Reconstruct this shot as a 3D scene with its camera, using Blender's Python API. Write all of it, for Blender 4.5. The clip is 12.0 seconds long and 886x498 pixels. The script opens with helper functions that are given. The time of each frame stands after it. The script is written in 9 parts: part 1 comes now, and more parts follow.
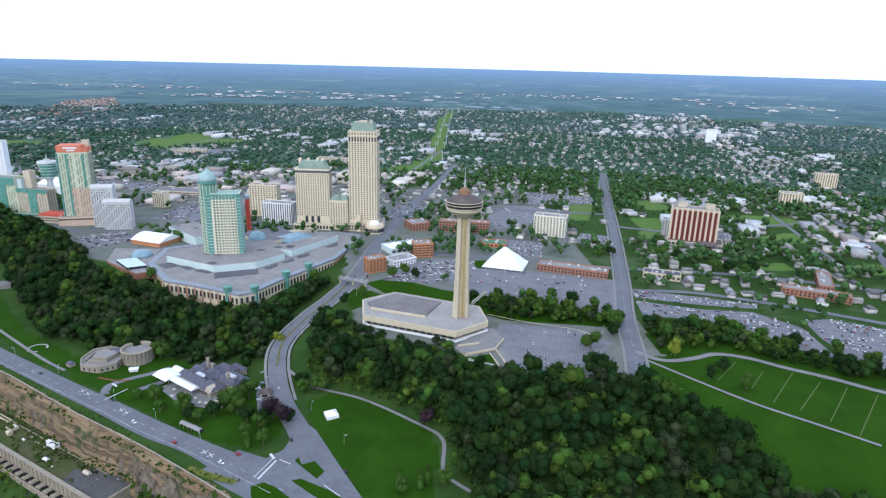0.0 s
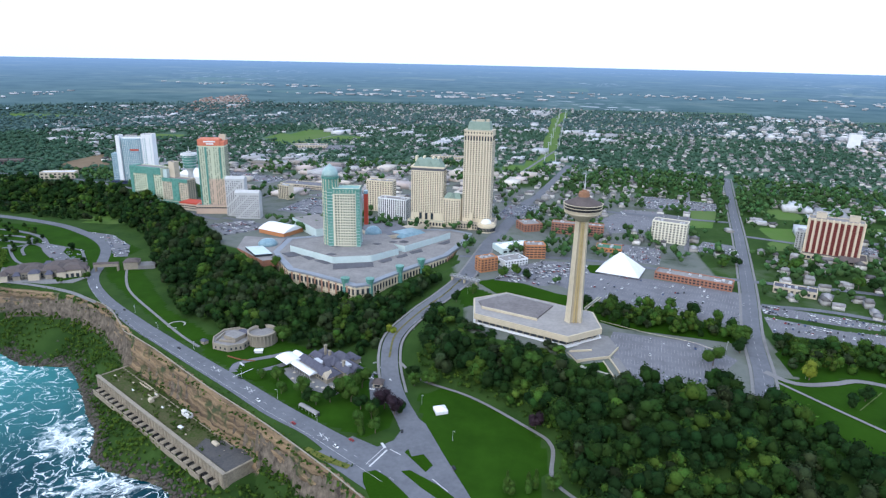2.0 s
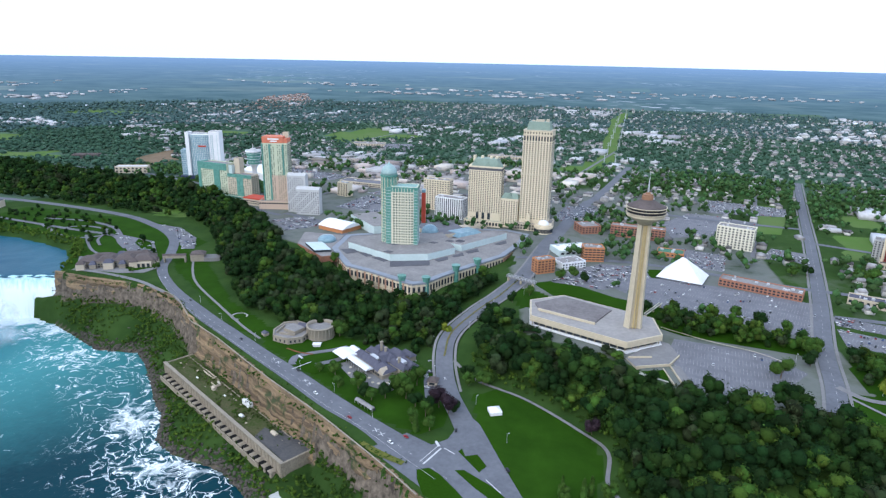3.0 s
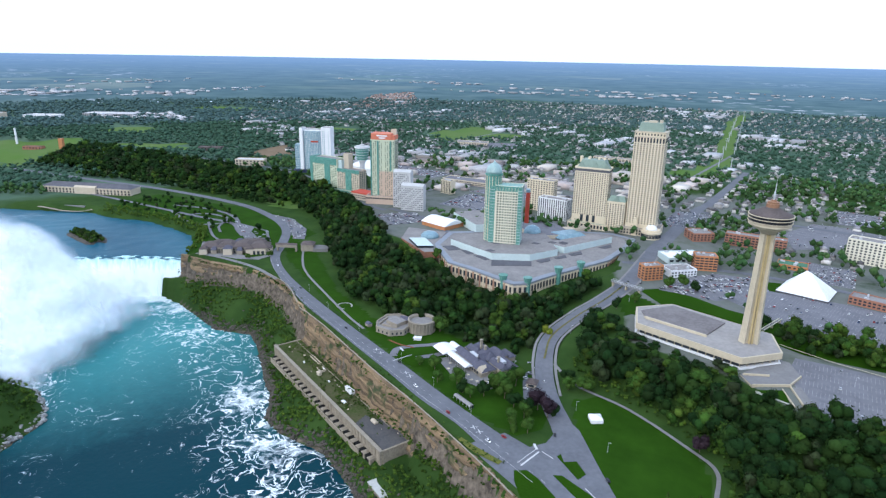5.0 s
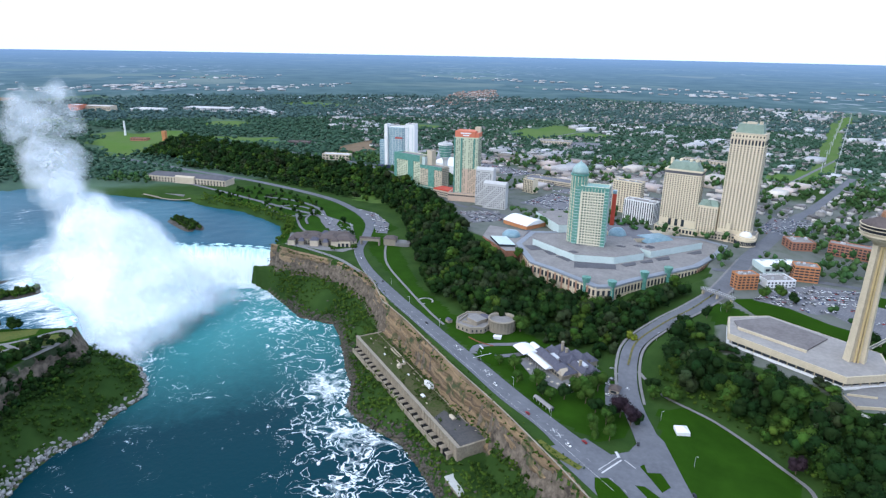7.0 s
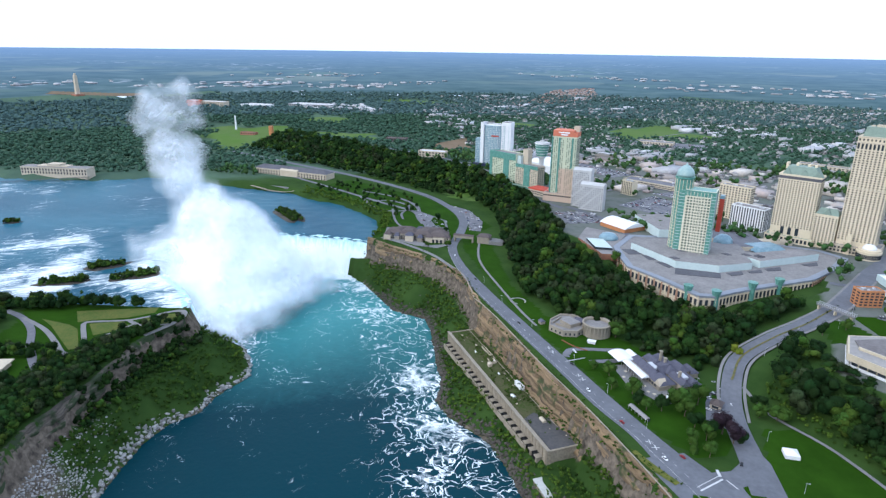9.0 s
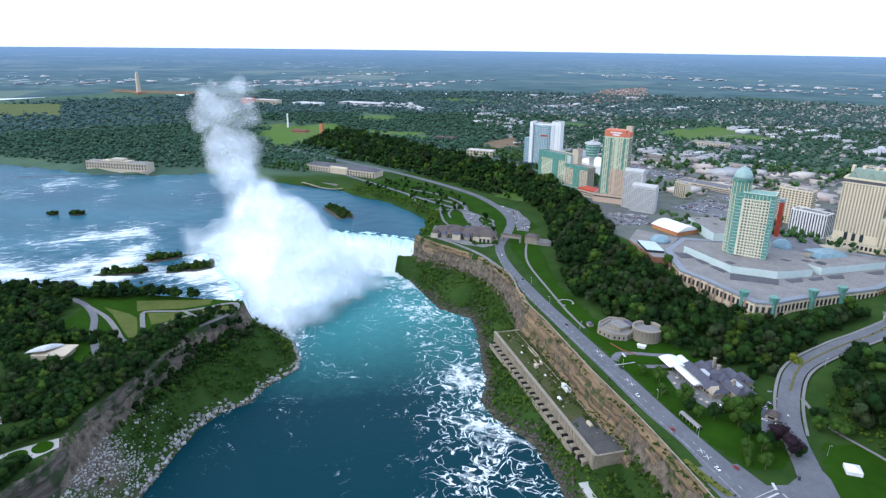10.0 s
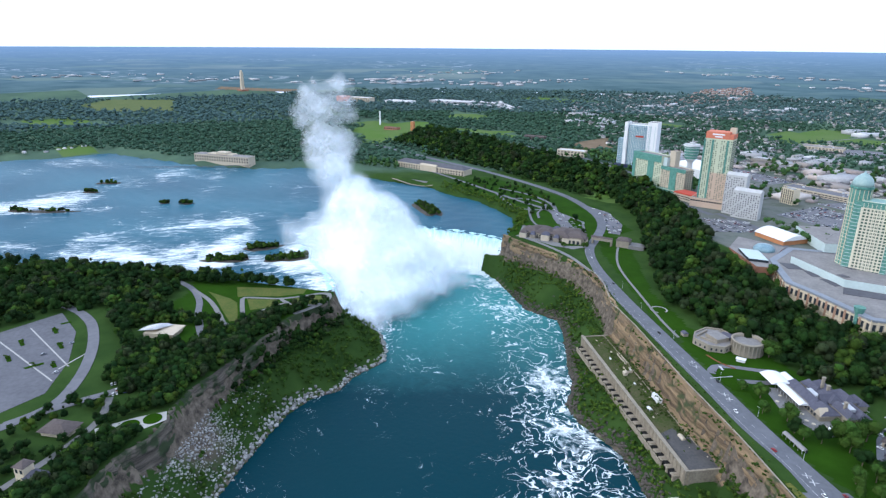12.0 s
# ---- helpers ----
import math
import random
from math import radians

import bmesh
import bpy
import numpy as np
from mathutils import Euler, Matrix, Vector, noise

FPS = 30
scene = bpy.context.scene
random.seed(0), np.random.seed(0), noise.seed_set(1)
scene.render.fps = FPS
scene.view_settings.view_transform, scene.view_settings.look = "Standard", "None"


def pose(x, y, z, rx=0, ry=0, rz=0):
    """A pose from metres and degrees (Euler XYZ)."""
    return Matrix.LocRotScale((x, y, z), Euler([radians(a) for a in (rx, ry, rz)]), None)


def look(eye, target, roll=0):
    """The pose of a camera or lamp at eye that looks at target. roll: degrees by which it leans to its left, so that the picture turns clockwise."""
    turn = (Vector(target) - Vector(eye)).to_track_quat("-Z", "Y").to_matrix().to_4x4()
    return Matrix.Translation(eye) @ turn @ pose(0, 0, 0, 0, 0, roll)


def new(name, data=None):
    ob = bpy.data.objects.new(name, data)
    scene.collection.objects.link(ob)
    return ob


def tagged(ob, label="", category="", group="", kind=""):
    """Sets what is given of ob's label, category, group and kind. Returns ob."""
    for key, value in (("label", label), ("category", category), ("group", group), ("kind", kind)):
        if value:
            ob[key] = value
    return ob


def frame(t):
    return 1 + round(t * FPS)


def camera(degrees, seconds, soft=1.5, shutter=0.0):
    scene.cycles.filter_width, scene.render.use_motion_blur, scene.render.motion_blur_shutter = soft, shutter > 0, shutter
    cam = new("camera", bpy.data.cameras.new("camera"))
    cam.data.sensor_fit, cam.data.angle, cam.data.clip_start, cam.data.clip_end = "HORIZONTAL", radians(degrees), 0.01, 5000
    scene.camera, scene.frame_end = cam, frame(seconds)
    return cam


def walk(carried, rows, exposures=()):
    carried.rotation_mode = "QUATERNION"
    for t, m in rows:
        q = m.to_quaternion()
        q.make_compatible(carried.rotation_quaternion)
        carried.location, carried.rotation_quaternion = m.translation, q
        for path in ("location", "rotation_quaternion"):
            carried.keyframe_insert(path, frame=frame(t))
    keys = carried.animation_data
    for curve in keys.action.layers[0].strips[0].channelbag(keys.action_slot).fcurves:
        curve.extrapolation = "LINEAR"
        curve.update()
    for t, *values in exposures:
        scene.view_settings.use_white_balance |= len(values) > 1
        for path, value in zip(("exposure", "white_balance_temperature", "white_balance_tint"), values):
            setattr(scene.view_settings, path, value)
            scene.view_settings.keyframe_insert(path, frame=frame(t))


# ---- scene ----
cam = camera(70.99, 12.0, 1.3)
PATH = [
    (0.0, (2.51, -0.42, 277.56), (24.93, 573.64, 104.47), 1.450),
    (0.5, (-0.00, -0.00, 277.59), (-0.11, 574.28, 103.80), 1.370),
    (1.0, (-2.55, 0.35, 277.62), (-28.65, 573.81, 103.07), 1.350),
    (1.5, (-5.04, 0.61, 277.64), (-57.05, 572.06, 102.29), 1.275),
    (2.0, (-7.40, 0.76, 277.67), (-84.88, 569.06, 101.50), 1.243),
    (2.5, (-9.66, 0.72, 277.67), (-111.26, 564.98, 100.78), 1.222),
    (3.0, (-11.91, 0.54, 277.65), (-139.45, 559.24, 99.91), 1.201),
    (5.0, (-20.00, -1.50, 276.62), (-234.81, 529.02, 96.63), 1.084),
    (5.5, (-21.98, -2.28, 276.54), (-251.17, 521.93, 95.78), 1.086),
    (6.0, (-23.93, -3.11, 276.52), (-268.64, 513.78, 95.01), 1.122),
    (6.5, (-25.82, -4.00, 276.54), (-287.13, 504.39, 94.18), 1.095),
    (7.0, (-27.66, -4.96, 276.60), (-307.01, 493.38, 93.23), 1.077),
    (9.0, (-33.98, -9.45, 277.07), (-383.25, 441.34, 90.53), 0.832),
    (9.5, (-35.49, -10.63, 276.90), (-401.56, 426.35, 89.71), 0.773),
    (10.0, (-37.01, -11.78, 276.71), (-418.86, 411.17, 88.84), 0.690),
    (10.5, (-38.45, -12.93, 276.52), (-435.06, 395.98, 88.15), 0.654),
    (11.0, (-39.80, -14.11, 276.34), (-449.92, 381.01, 87.46), 0.603),
    (11.5, (-41.05, -15.30, 276.18), (-464.31, 365.54, 86.96), 0.532),
    (12.0, (-42.22, -16.52, 276.02), (-478.87, 348.69, 86.39), 0.425),
]
walk(cam, [(t, look(eye, target, roll)) for t, eye, target, roll in PATH])

import itertools

# ---- world and sun ----
world = bpy.data.worlds.new("sky")
scene.world = world
world.use_nodes = True
wn, wl = world.node_tree.nodes, world.node_tree.links
wbg = wn["Background"]
sky = wn.new("ShaderNodeTexSky")
sky.sky_type, sky.sun_disc = "NISHITA", False
sky.sun_elevation, sky.sun_rotation = radians(32), radians(200)
sky.air_density, sky.dust_density, sky.ozone_density = 1.0, 3.0, 1.0
veil = wn.new("ShaderNodeMix")            # thin bright overcast over the blue sky
veil.data_type = "RGBA"
veil.inputs[0].default_value = 0.8
veil.inputs[7].default_value = (9.3, 11.5, 15.8, 1)
wl.new(sky.outputs[0], veil.inputs[6])
wl.new(veil.outputs[2], wbg.inputs[0])
wbg.inputs[1].default_value = 0.1
sun_data = bpy.data.lights.new("sun", "SUN")
sun_data.energy, sun_data.angle, sun_data.color = 1.3, radians(50), (0.98, 0.99, 0.97)
sun = new("sun", sun_data)
sun.matrix_world = look((0, 0, 900), (140, 330, 640))
scene.view_settings.exposure = 0.4

# ---- materials ----
MATS = {}


def mat(name, c1, c2=None, scale=0.3, rough=0.85, bump=0.3, metal=0.0, fine=6.0, island=0.0, spec=0.15, objrand=0.0, bump_d=0.3):
    """Two-scale mottled surface from c1 to c2; scale is in 1/m."""
    if name in MATS:
        return MATS[name]
    m = bpy.data.materials.new(name)
    m.use_nodes = True
    n, l = m.node_tree.nodes, m.node_tree.links
    b = n["Principled BSDF"]
    b.inputs["Roughness"].default_value = rough
    b.inputs["Metallic"].default_value = metal
    b.inputs["Specular IOR Level"].default_value = spec
    c2 = c2 or tuple(v * 0.7 for v in c1)
    tc = n.new("ShaderNodeTexCoord")
    big, small = n.new("ShaderNodeTexNoise"), n.new("ShaderNodeTexNoise")
    big.inputs["Scale"].default_value, big.inputs["Detail"].default_value = scale, 5
    small.inputs["Scale"].default_value, small.inputs["Detail"].default_value = scale * fine, 3
    for t in (big, small):
        l.new(tc.outputs["Object"], t.inputs["Vector"])
    add = n.new("ShaderNodeMath")
    add.operation = "ADD"
    l.new(big.outputs[0], add.inputs[0])
    l.new(small.outputs[0], add.inputs[1])
    ramp = n.new("ShaderNodeMapRange")
    ramp.inputs[1].default_value, ramp.inputs[2].default_value = 0.72, 1.28
    l.new(add.outputs[0], ramp.inputs[0])
    mix = n.new("ShaderNodeMix")
    mix.data_type = "RGBA"
    mix.inputs[6].default_value, mix.inputs[7].default_value = (*c1, 1), (*c2, 1)
    l.new(ramp.outputs[0], mix.inputs[0])
    col = mix.outputs[2]
    if island or objrand:
        src = n.new("ShaderNodeNewGeometry").outputs["Random Per Island"] if island else n.new("ShaderNodeObjectInfo").outputs["Random"]
        amount = island or objrand
        hs = n.new("ShaderNodeHueSaturation")
        for k, sock in ((0, "Hue"), (1, "Value")):
            r = n.new("ShaderNodeMapRange")
            a = amount * (0.05 if k == 0 else 1)
            mid = 0.5 if k == 0 else 1.0
            r.inputs[3].default_value, r.inputs[4].default_value = mid - a, mid + a
            if k:
                fr = n.new("ShaderNodeMath")
                fr.operation = "MULTIPLY"
                fr.inputs[1].default_value = 7.31
                l.new(src, fr.inputs[0])
                fr2 = n.new("ShaderNodeMath")
                fr2.operation = "FRACT"
                l.new(fr.outputs[0], fr2.inputs[0])
                l.new(fr2.outputs[0], r.inputs[0])
            else:
                l.new(src, r.inputs[0])
            l.new(r.outputs[0], hs.inputs[sock])
        l.new(col, hs.inputs["Color"])
        col = hs.outputs[0]
    l.new(col, b.inputs["Base Color"])
    if bump:
        bp = n.new("ShaderNodeBump")
        bp.inputs["Strength"].default_value, bp.inputs["Distance"].default_value = bump, bump_d
        l.new(small.outputs[0], bp.inputs["Height"])
        l.new(bp.outputs[0], b.inputs["Normal"])
    MATS[name] = m
    return m


ASPHALT = mat("asphalt", (0.15, 0.155, 0.172), (0.112, 0.117, 0.132), 0.05, 0.9, 0.1, spec=0.15)
LOT = mat("lot_asphalt", (0.175, 0.175, 0.19), (0.13, 0.13, 0.143), 0.03, 0.9, 0.1, spec=0.15)
PAVE = mat("pavement_concrete", (0.22, 0.215, 0.21), (0.17, 0.165, 0.165), 0.1, 0.9, 0.1, spec=0.15)
CONC = mat("pale_concrete", (0.55, 0.47, 0.34), (0.44, 0.38, 0.28), 0.15, 0.85, 0.15)
ROOFGREY = mat("gravel_roof", (0.27, 0.255, 0.245), (0.19, 0.18, 0.175), 0.06, 0.95, 0.2)
PALECREAM = mat("pale_cream_panels", (0.74, 0.70, 0.56), (0.64, 0.6, 0.48), 0.1, 0.8, 0.05)
CREAM = mat("cream_render", (0.69, 0.59, 0.43), (0.6, 0.51, 0.37), 0.08, 0.8, 0.05)
WHITE = mat("white_paint", (0.78, 0.78, 0.78), (0.68, 0.68, 0.69), 0.1, 0.7, 0.05)
GLASS = mat("dark_glass", (0.022, 0.03, 0.038), (0.045, 0.055, 0.065), 0.2, 0.25, 0.0, 0.0, spec=0.12)
TEAL = mat("teal_glass", (0.2, 0.34, 0.31), (0.32, 0.46, 0.41), 0.25, 0.25, 0.0, spec=0.7)
COPPER = mat("green_copper", (0.25, 0.33, 0.27), (0.19, 0.25, 0.21), 0.2, 0.6, 0.1)
BRICK = mat("red_brick", (0.36, 0.17, 0.11), (0.28, 0.13, 0.09), 0.2, 0.9, 0.1)
LAWN = mat("mown_lawn", (0.02, 0.06, 0.004), (0.015, 0.046, 0.003), 0.03, 1.0, 0.2, fine=20, spec=0.03)
LEAF = mat("leaves", (0.0125, 0.031, 0.0088), (0.008, 0.021, 0.006), 0.15, 0.9, 0.0, island=0.36, spec=0.04)
BARK = mat("bark", (0.16, 0.12, 0.09), (0.1, 0.08, 0.06), 1.0, 0.95, 0.4)
LINE = mat("white_road_paint", (0.6, 0.6, 0.6), (0.45, 0.45, 0.45), 0.5, 0.8, 0.0)


# ---- mesh helpers ----
class Shape:
    """Vertices and faces of one mesh."""

    def __init__(self):
        self.v, self.f, self.mi = [], [], []

    def add(self, verts, faces, mi=0):
        o = len(self.v)
        self.v += [tuple(p) for p in verts]
        self.f += [tuple(o + i for i in q) for q in faces]
        self.mi += [mi] * len(faces)
        return self

    def box(self, x0, y0, z0, x1, y1, z1, mi=0):
        v = [(x, y, z) for z in (z0, z1) for x, y in ((x0, y0), (x1, y0), (x1, y1), (x0, y1))]
        return self.add(v, [(3, 2, 1, 0), (4, 5, 6, 7), (0, 1, 5, 4), (1, 2, 6, 5), (2, 3, 7, 6), (3, 0, 4, 7)], mi)

    def prism(self, poly, z0, z1, mi=0, top=None, shrink=1.0):
        """An upright prism over a counter-clockwise outline; shrink tapers its top."""
        k = len(poly)
        cx, cy = sum(p[0] for p in poly) / k, sum(p[1] for p in poly) / k
        v = [(x, y, z0) for x, y in poly] + [(cx + (x - cx) * shrink, cy + (y - cy) * shrink, z1) for x, y in poly]
        self.add(v, [(i, (i + 1) % k, k + (i + 1) % k, k + i) for i in range(k)], mi)
        self.add(v[k:], [tuple(range(k))], mi if top is None else top)
        return self.add(v[:k], [tuple(reversed(range(k)))], mi)

    def lathe(self, prof, n=32, cx=0, cy=0, mi=0, a0=0.0):
        """Turned about the upright axis from (radius, height) pairs."""
        v = [(cx + r * math.cos(a0 + 2 * math.pi * i / n), cy + r * math.sin(a0 + 2 * math.pi * i / n), z) for r, z in prof for i in range(n)]
        f = [(j * n + i, j * n + (i + 1) % n, (j + 1) * n + (i + 1) % n, (j + 1) * n + i) for j in range(len(prof) - 1) for i in range(n)]
        f += [tuple(range((len(prof) - 1) * n, len(prof) * n)), tuple(reversed(range(n)))]
        return self.add(v, f, mi)

    def gable(self, x0, y0, x1, y1, z0, z1, mi=0, hip=0.0):
        """A pitched roof with its ridge along x."""
        ym = (y0 + y1) / 2
        v = [(x0, y0, z0), (x1, y0, z0), (x1, y1, z0), (x0, y1, z0), (x0 + hip, ym, z1), (x1 - hip, ym, z1)]
        return self.add(v, [(0, 1, 5, 4), (2, 3, 4, 5), (1, 2, 5), (3, 0, 4), (3, 2, 1, 0)], mi)

    def mesh(self, name, mats, smooth=False):
        me = bpy.data.meshes.new(name)
        me.from_pydata(self.v, [], self.f)
        for m in mats if isinstance(mats, (list, tuple)) else [mats]:
            me.materials.append(m)
        me.polygons.foreach_set("material_index", self.mi)
        if smooth:
            me.polygons.foreach_set("use_smooth", [True] * len(self.f))
        me.update()
        return me


def part(name, shape, material, parent, label="", smooth=False):
    ob = new(name, shape if isinstance(shape, bpy.types.Mesh) else shape.mesh(name, material, smooth))
    ob.parent = parent
    return tagged(ob, label)


def thing(name, x, y, z, rz, label, category, group=""):
    ob = new(name)
    ob.empty_display_size = 1
    ob.matrix_basis = pose(x, y, z, 0, 0, rz)
    return tagged(ob, label, category, group)


def merged(name, templates, places, material, parent=None, label="", category="", group="", kind="stuff", smooth=False):
    """One mesh out of many copies. templates: (verts, faces of one size); places: rows of x, y, z, scale xy, scale z, turn, template."""
    places = np.asarray(places, float)
    vs, fs, o = [], [], 0
    for k, (tv, tf) in enumerate(templates):
        rows = places[places[:, 6].astype(int) == k]
        if not len(rows):
            continue
        c, s = np.cos(rows[:, 5])[:, None], np.sin(rows[:, 5])[:, None]
        x, y, z = tv[:, 0][None], tv[:, 1][None], tv[:, 2][None]
        w = np.stack([rows[:, 0:1] + rows[:, 3:4] * (c * x - s * y), rows[:, 1:2] + rows[:, 3:4] * (s * x + c * y), rows[:, 2:3] + rows[:, 4:5] * z], -1)
        vs.append(w.reshape(-1, 3))
        fs.append((tf[None] + (np.arange(len(rows)) * len(tv))[:, None, None] + o).reshape(-1, tf.shape[1]))
        o += w.shape[0] * w.shape[1]
    v, f = np.concatenate(vs), np.concatenate(fs)
    me = bpy.data.meshes.new(name)
    k = f.shape[1]
    me.vertices.add(len(v))
    me.vertices.foreach_set("co", v.astype(np.float32).ravel())
    me.loops.add(f.size)
    me.loops.foreach_set("vertex_index", f.astype(np.int32).ravel())
    me.polygons.add(len(f))
    me.polygons.foreach_set("loop_start", np.arange(0, f.size, k, dtype=np.int32))
    me.polygons.foreach_set("loop_total", np.full(len(f), k, np.int32))
    if smooth:
        me.polygons.foreach_set("use_smooth", np.ones(len(f), bool))
    for m in material if isinstance(material, (list, tuple)) else [material]:
        me.materials.append(m)
    me.update(calc_edges=True)
    ob = new(name, me)
    ob.parent = parent
    return tagged(ob, label, category, group, kind)

# ---- plan of the land ----
UPTOWN, PARK, USLAND, RIVER, POOL = 30.0, 1.0, -4.0, -8.0, -62.0
EYE = (-20.0, -5.0)
CLIFF_CA = [(-674, 632), (-615, 624), (-560, 622), (-508, 612), (-465, 590), (-430, 558), (-400, 532), (-355, 504), (-310, 473), (-270, 446), (-235, 424), (-200, 402), (-165, 378), (-130, 353), (-100, 330), (-40, 288), (60, 215), (260, 90), (600, -150)]
SHORE_CA = [(-658, 603), (-600, 577), (-555, 557), (-530, 560), (-505, 563), (-482, 545), (-445, 508), (-420, 480), (-391, 453), (-369, 416), (-345, 404), (-315, 399), (-290, 394), (-268, 380), (-245, 364), (-200, 325), (-150, 285), (-60, 225), (60, 140), (300, -20), (600, -260)]
CREST = [(-674, 632), (-716, 621), (-759, 602), (-802, 578), (-824, 561), (-868, 528), (-896, 488), (-900, 442), (-876, 402), (-830, 377), (-770, 364), (-718, 354), (-680, 340), (-650, 324)]
SHORE_US = [(-664, 338), (-640, 358), (-612, 364), (-578, 347), (-556, 330), (-553, 310), (-548, 283), (-535, 258), (-540, 230), (-530, 200), (-506, 165), (-484, 136), (-460, 105), (-420, 60), (-330, -50), (-200, -220)]
CLIFF_US = [(-650, 324), (-628, 306), (-620, 278), (-608, 240), (-590, 214), (-568, 180), (-550, 148), (-530, 116), (-512, 97), (-494, 80), (-476, 48), (-448, 18), (-390, -50), (-290, -170), (-240, -240)]
BANK_CA = [(-674, 632), (-692, 662), (-709, 690), (-748, 728), (-806, 748), (-880, 764), (-950, 756), (-1030, 764), (-1085, 745), (-1150, 724), (-1350, 690), (-1446, 560), (-1562, 470), (-1690, 428), (-1850, 360), (-1900, 240), (-1925, 120), (-2000, -100), (-2100, -700)]
BANK_US = [(-650, 324), (-681, 302), (-732, 268), (-786, 232), (-842, 194), (-898, 140), (-956, 86), (-1007, 29), (-1100, -80), (-1400, -400), (-1700, -700)]
FOOT = [(-1500, 1010), (-1059, 1000), (-875, 1000), (-710, 933), (-611, 865), (-535, 775), (-440, 650), (-385, 580), (-325, 548), (-253, 552), (-190, 560), (-150, 525), (-130, 480), (-95, 500), (-50, 482), (6, 440), (24, 375), (65, 345), (200, 300), (400, 245), (900, 80)]
BROW = [(-1500, 1150), (-1100, 1110), (-850, 1075), (-700, 990), (-632, 951), (-518, 878), (-423, 769), (-380, 750), (-335, 748), (-265, 745), (-205, 742), (-150, 765), (-105, 790), (-84, 730), (-64, 650), (-58, 545), (36, 508), (78, 470), (135, 455), (190, 468), (215, 455), (262, 405), (320, 360), (410, 300), (900, 180)]
TERRACE = [(-345, 735), (-300, 690), (-262, 655), (-205, 628), (-172, 632), (-142, 655), (-112, 700), (-90, 745), (-100, 800), (-200, 760), (-300, 770)]
PLANT = [(-423, 499), (-226, 375), (-206, 384), (-204, 402), (-400, 530), (-412, 522)]
PLANT_APRON = [(-432, 497), (-226, 366), (-190, 336), (-178, 362), (-206, 394), (-226, 376), (-420, 502)]
POOL_POLY = SHORE_CA[::-1] + CREST[1:-1] + SHORE_US
RIVER_POLY = BANK_CA[::-1] + CREST[1:-1] + BANK_US
GORGE_POLY = CLIFF_CA[::-1] + CREST[1:-1] + CLIFF_US
US_POLY = CLIFF_US[::-1] + BANK_US[1:] + [(-1700, -3000), (400, -3000)]
UP_POLY = BROW + [(6000, 250), (6000, 7000), (-7000, 7000), (-7000, 1150)]
LOW_POLY = FOOT + [(6000, 100), (6000, -7000), (-7000, -7000), (-7000, 1010)]


def away(x, y, line):
    """Distance to a line of points."""
    best = np.full(np.shape(x), 1e9)
    for (ax, ay), (bx, by) in zip(line, line[1:]):
        dx, dy = bx - ax, by - ay
        t = np.clip(((x - ax) * dx + (y - ay) * dy) / (dx * dx + dy * dy), 0, 1)
        best = np.minimum(best, np.hypot(x - ax - t * dx, y - ay - t * dy))
    return best


def within(x, y, poly):
    hit = np.zeros(np.shape(x), bool)
    for (ax, ay), (bx, by) in zip(poly, poly[1:] + poly[:1]):
        if ay != by:
            hit ^= ((ay > y) != (by > y)) & (x < (bx - ax) * (y - ay) / (by - ay) + ax)
    return hit


def bowl(x, y):
    """Far land, drawn in to within reach: it rises so as to keep its true bearing below the eye."""
    r = np.hypot(x - EYE[0], y - EYE[1])
    far = np.clip(1 / 3000 - 1.6e-7 * (np.maximum(r, 3000) - 3000), 1 / 27000, None)
    return np.where(r > 3000, (277 - 30) * (1 - r * far), 0.0)


def lumps(x, y, s):
    return np.sin(x / s + 1.7 * np.sin(y / s * 0.7)) * np.cos(y / s * 1.1 + 1.3 * np.sin(x / s * 0.6))


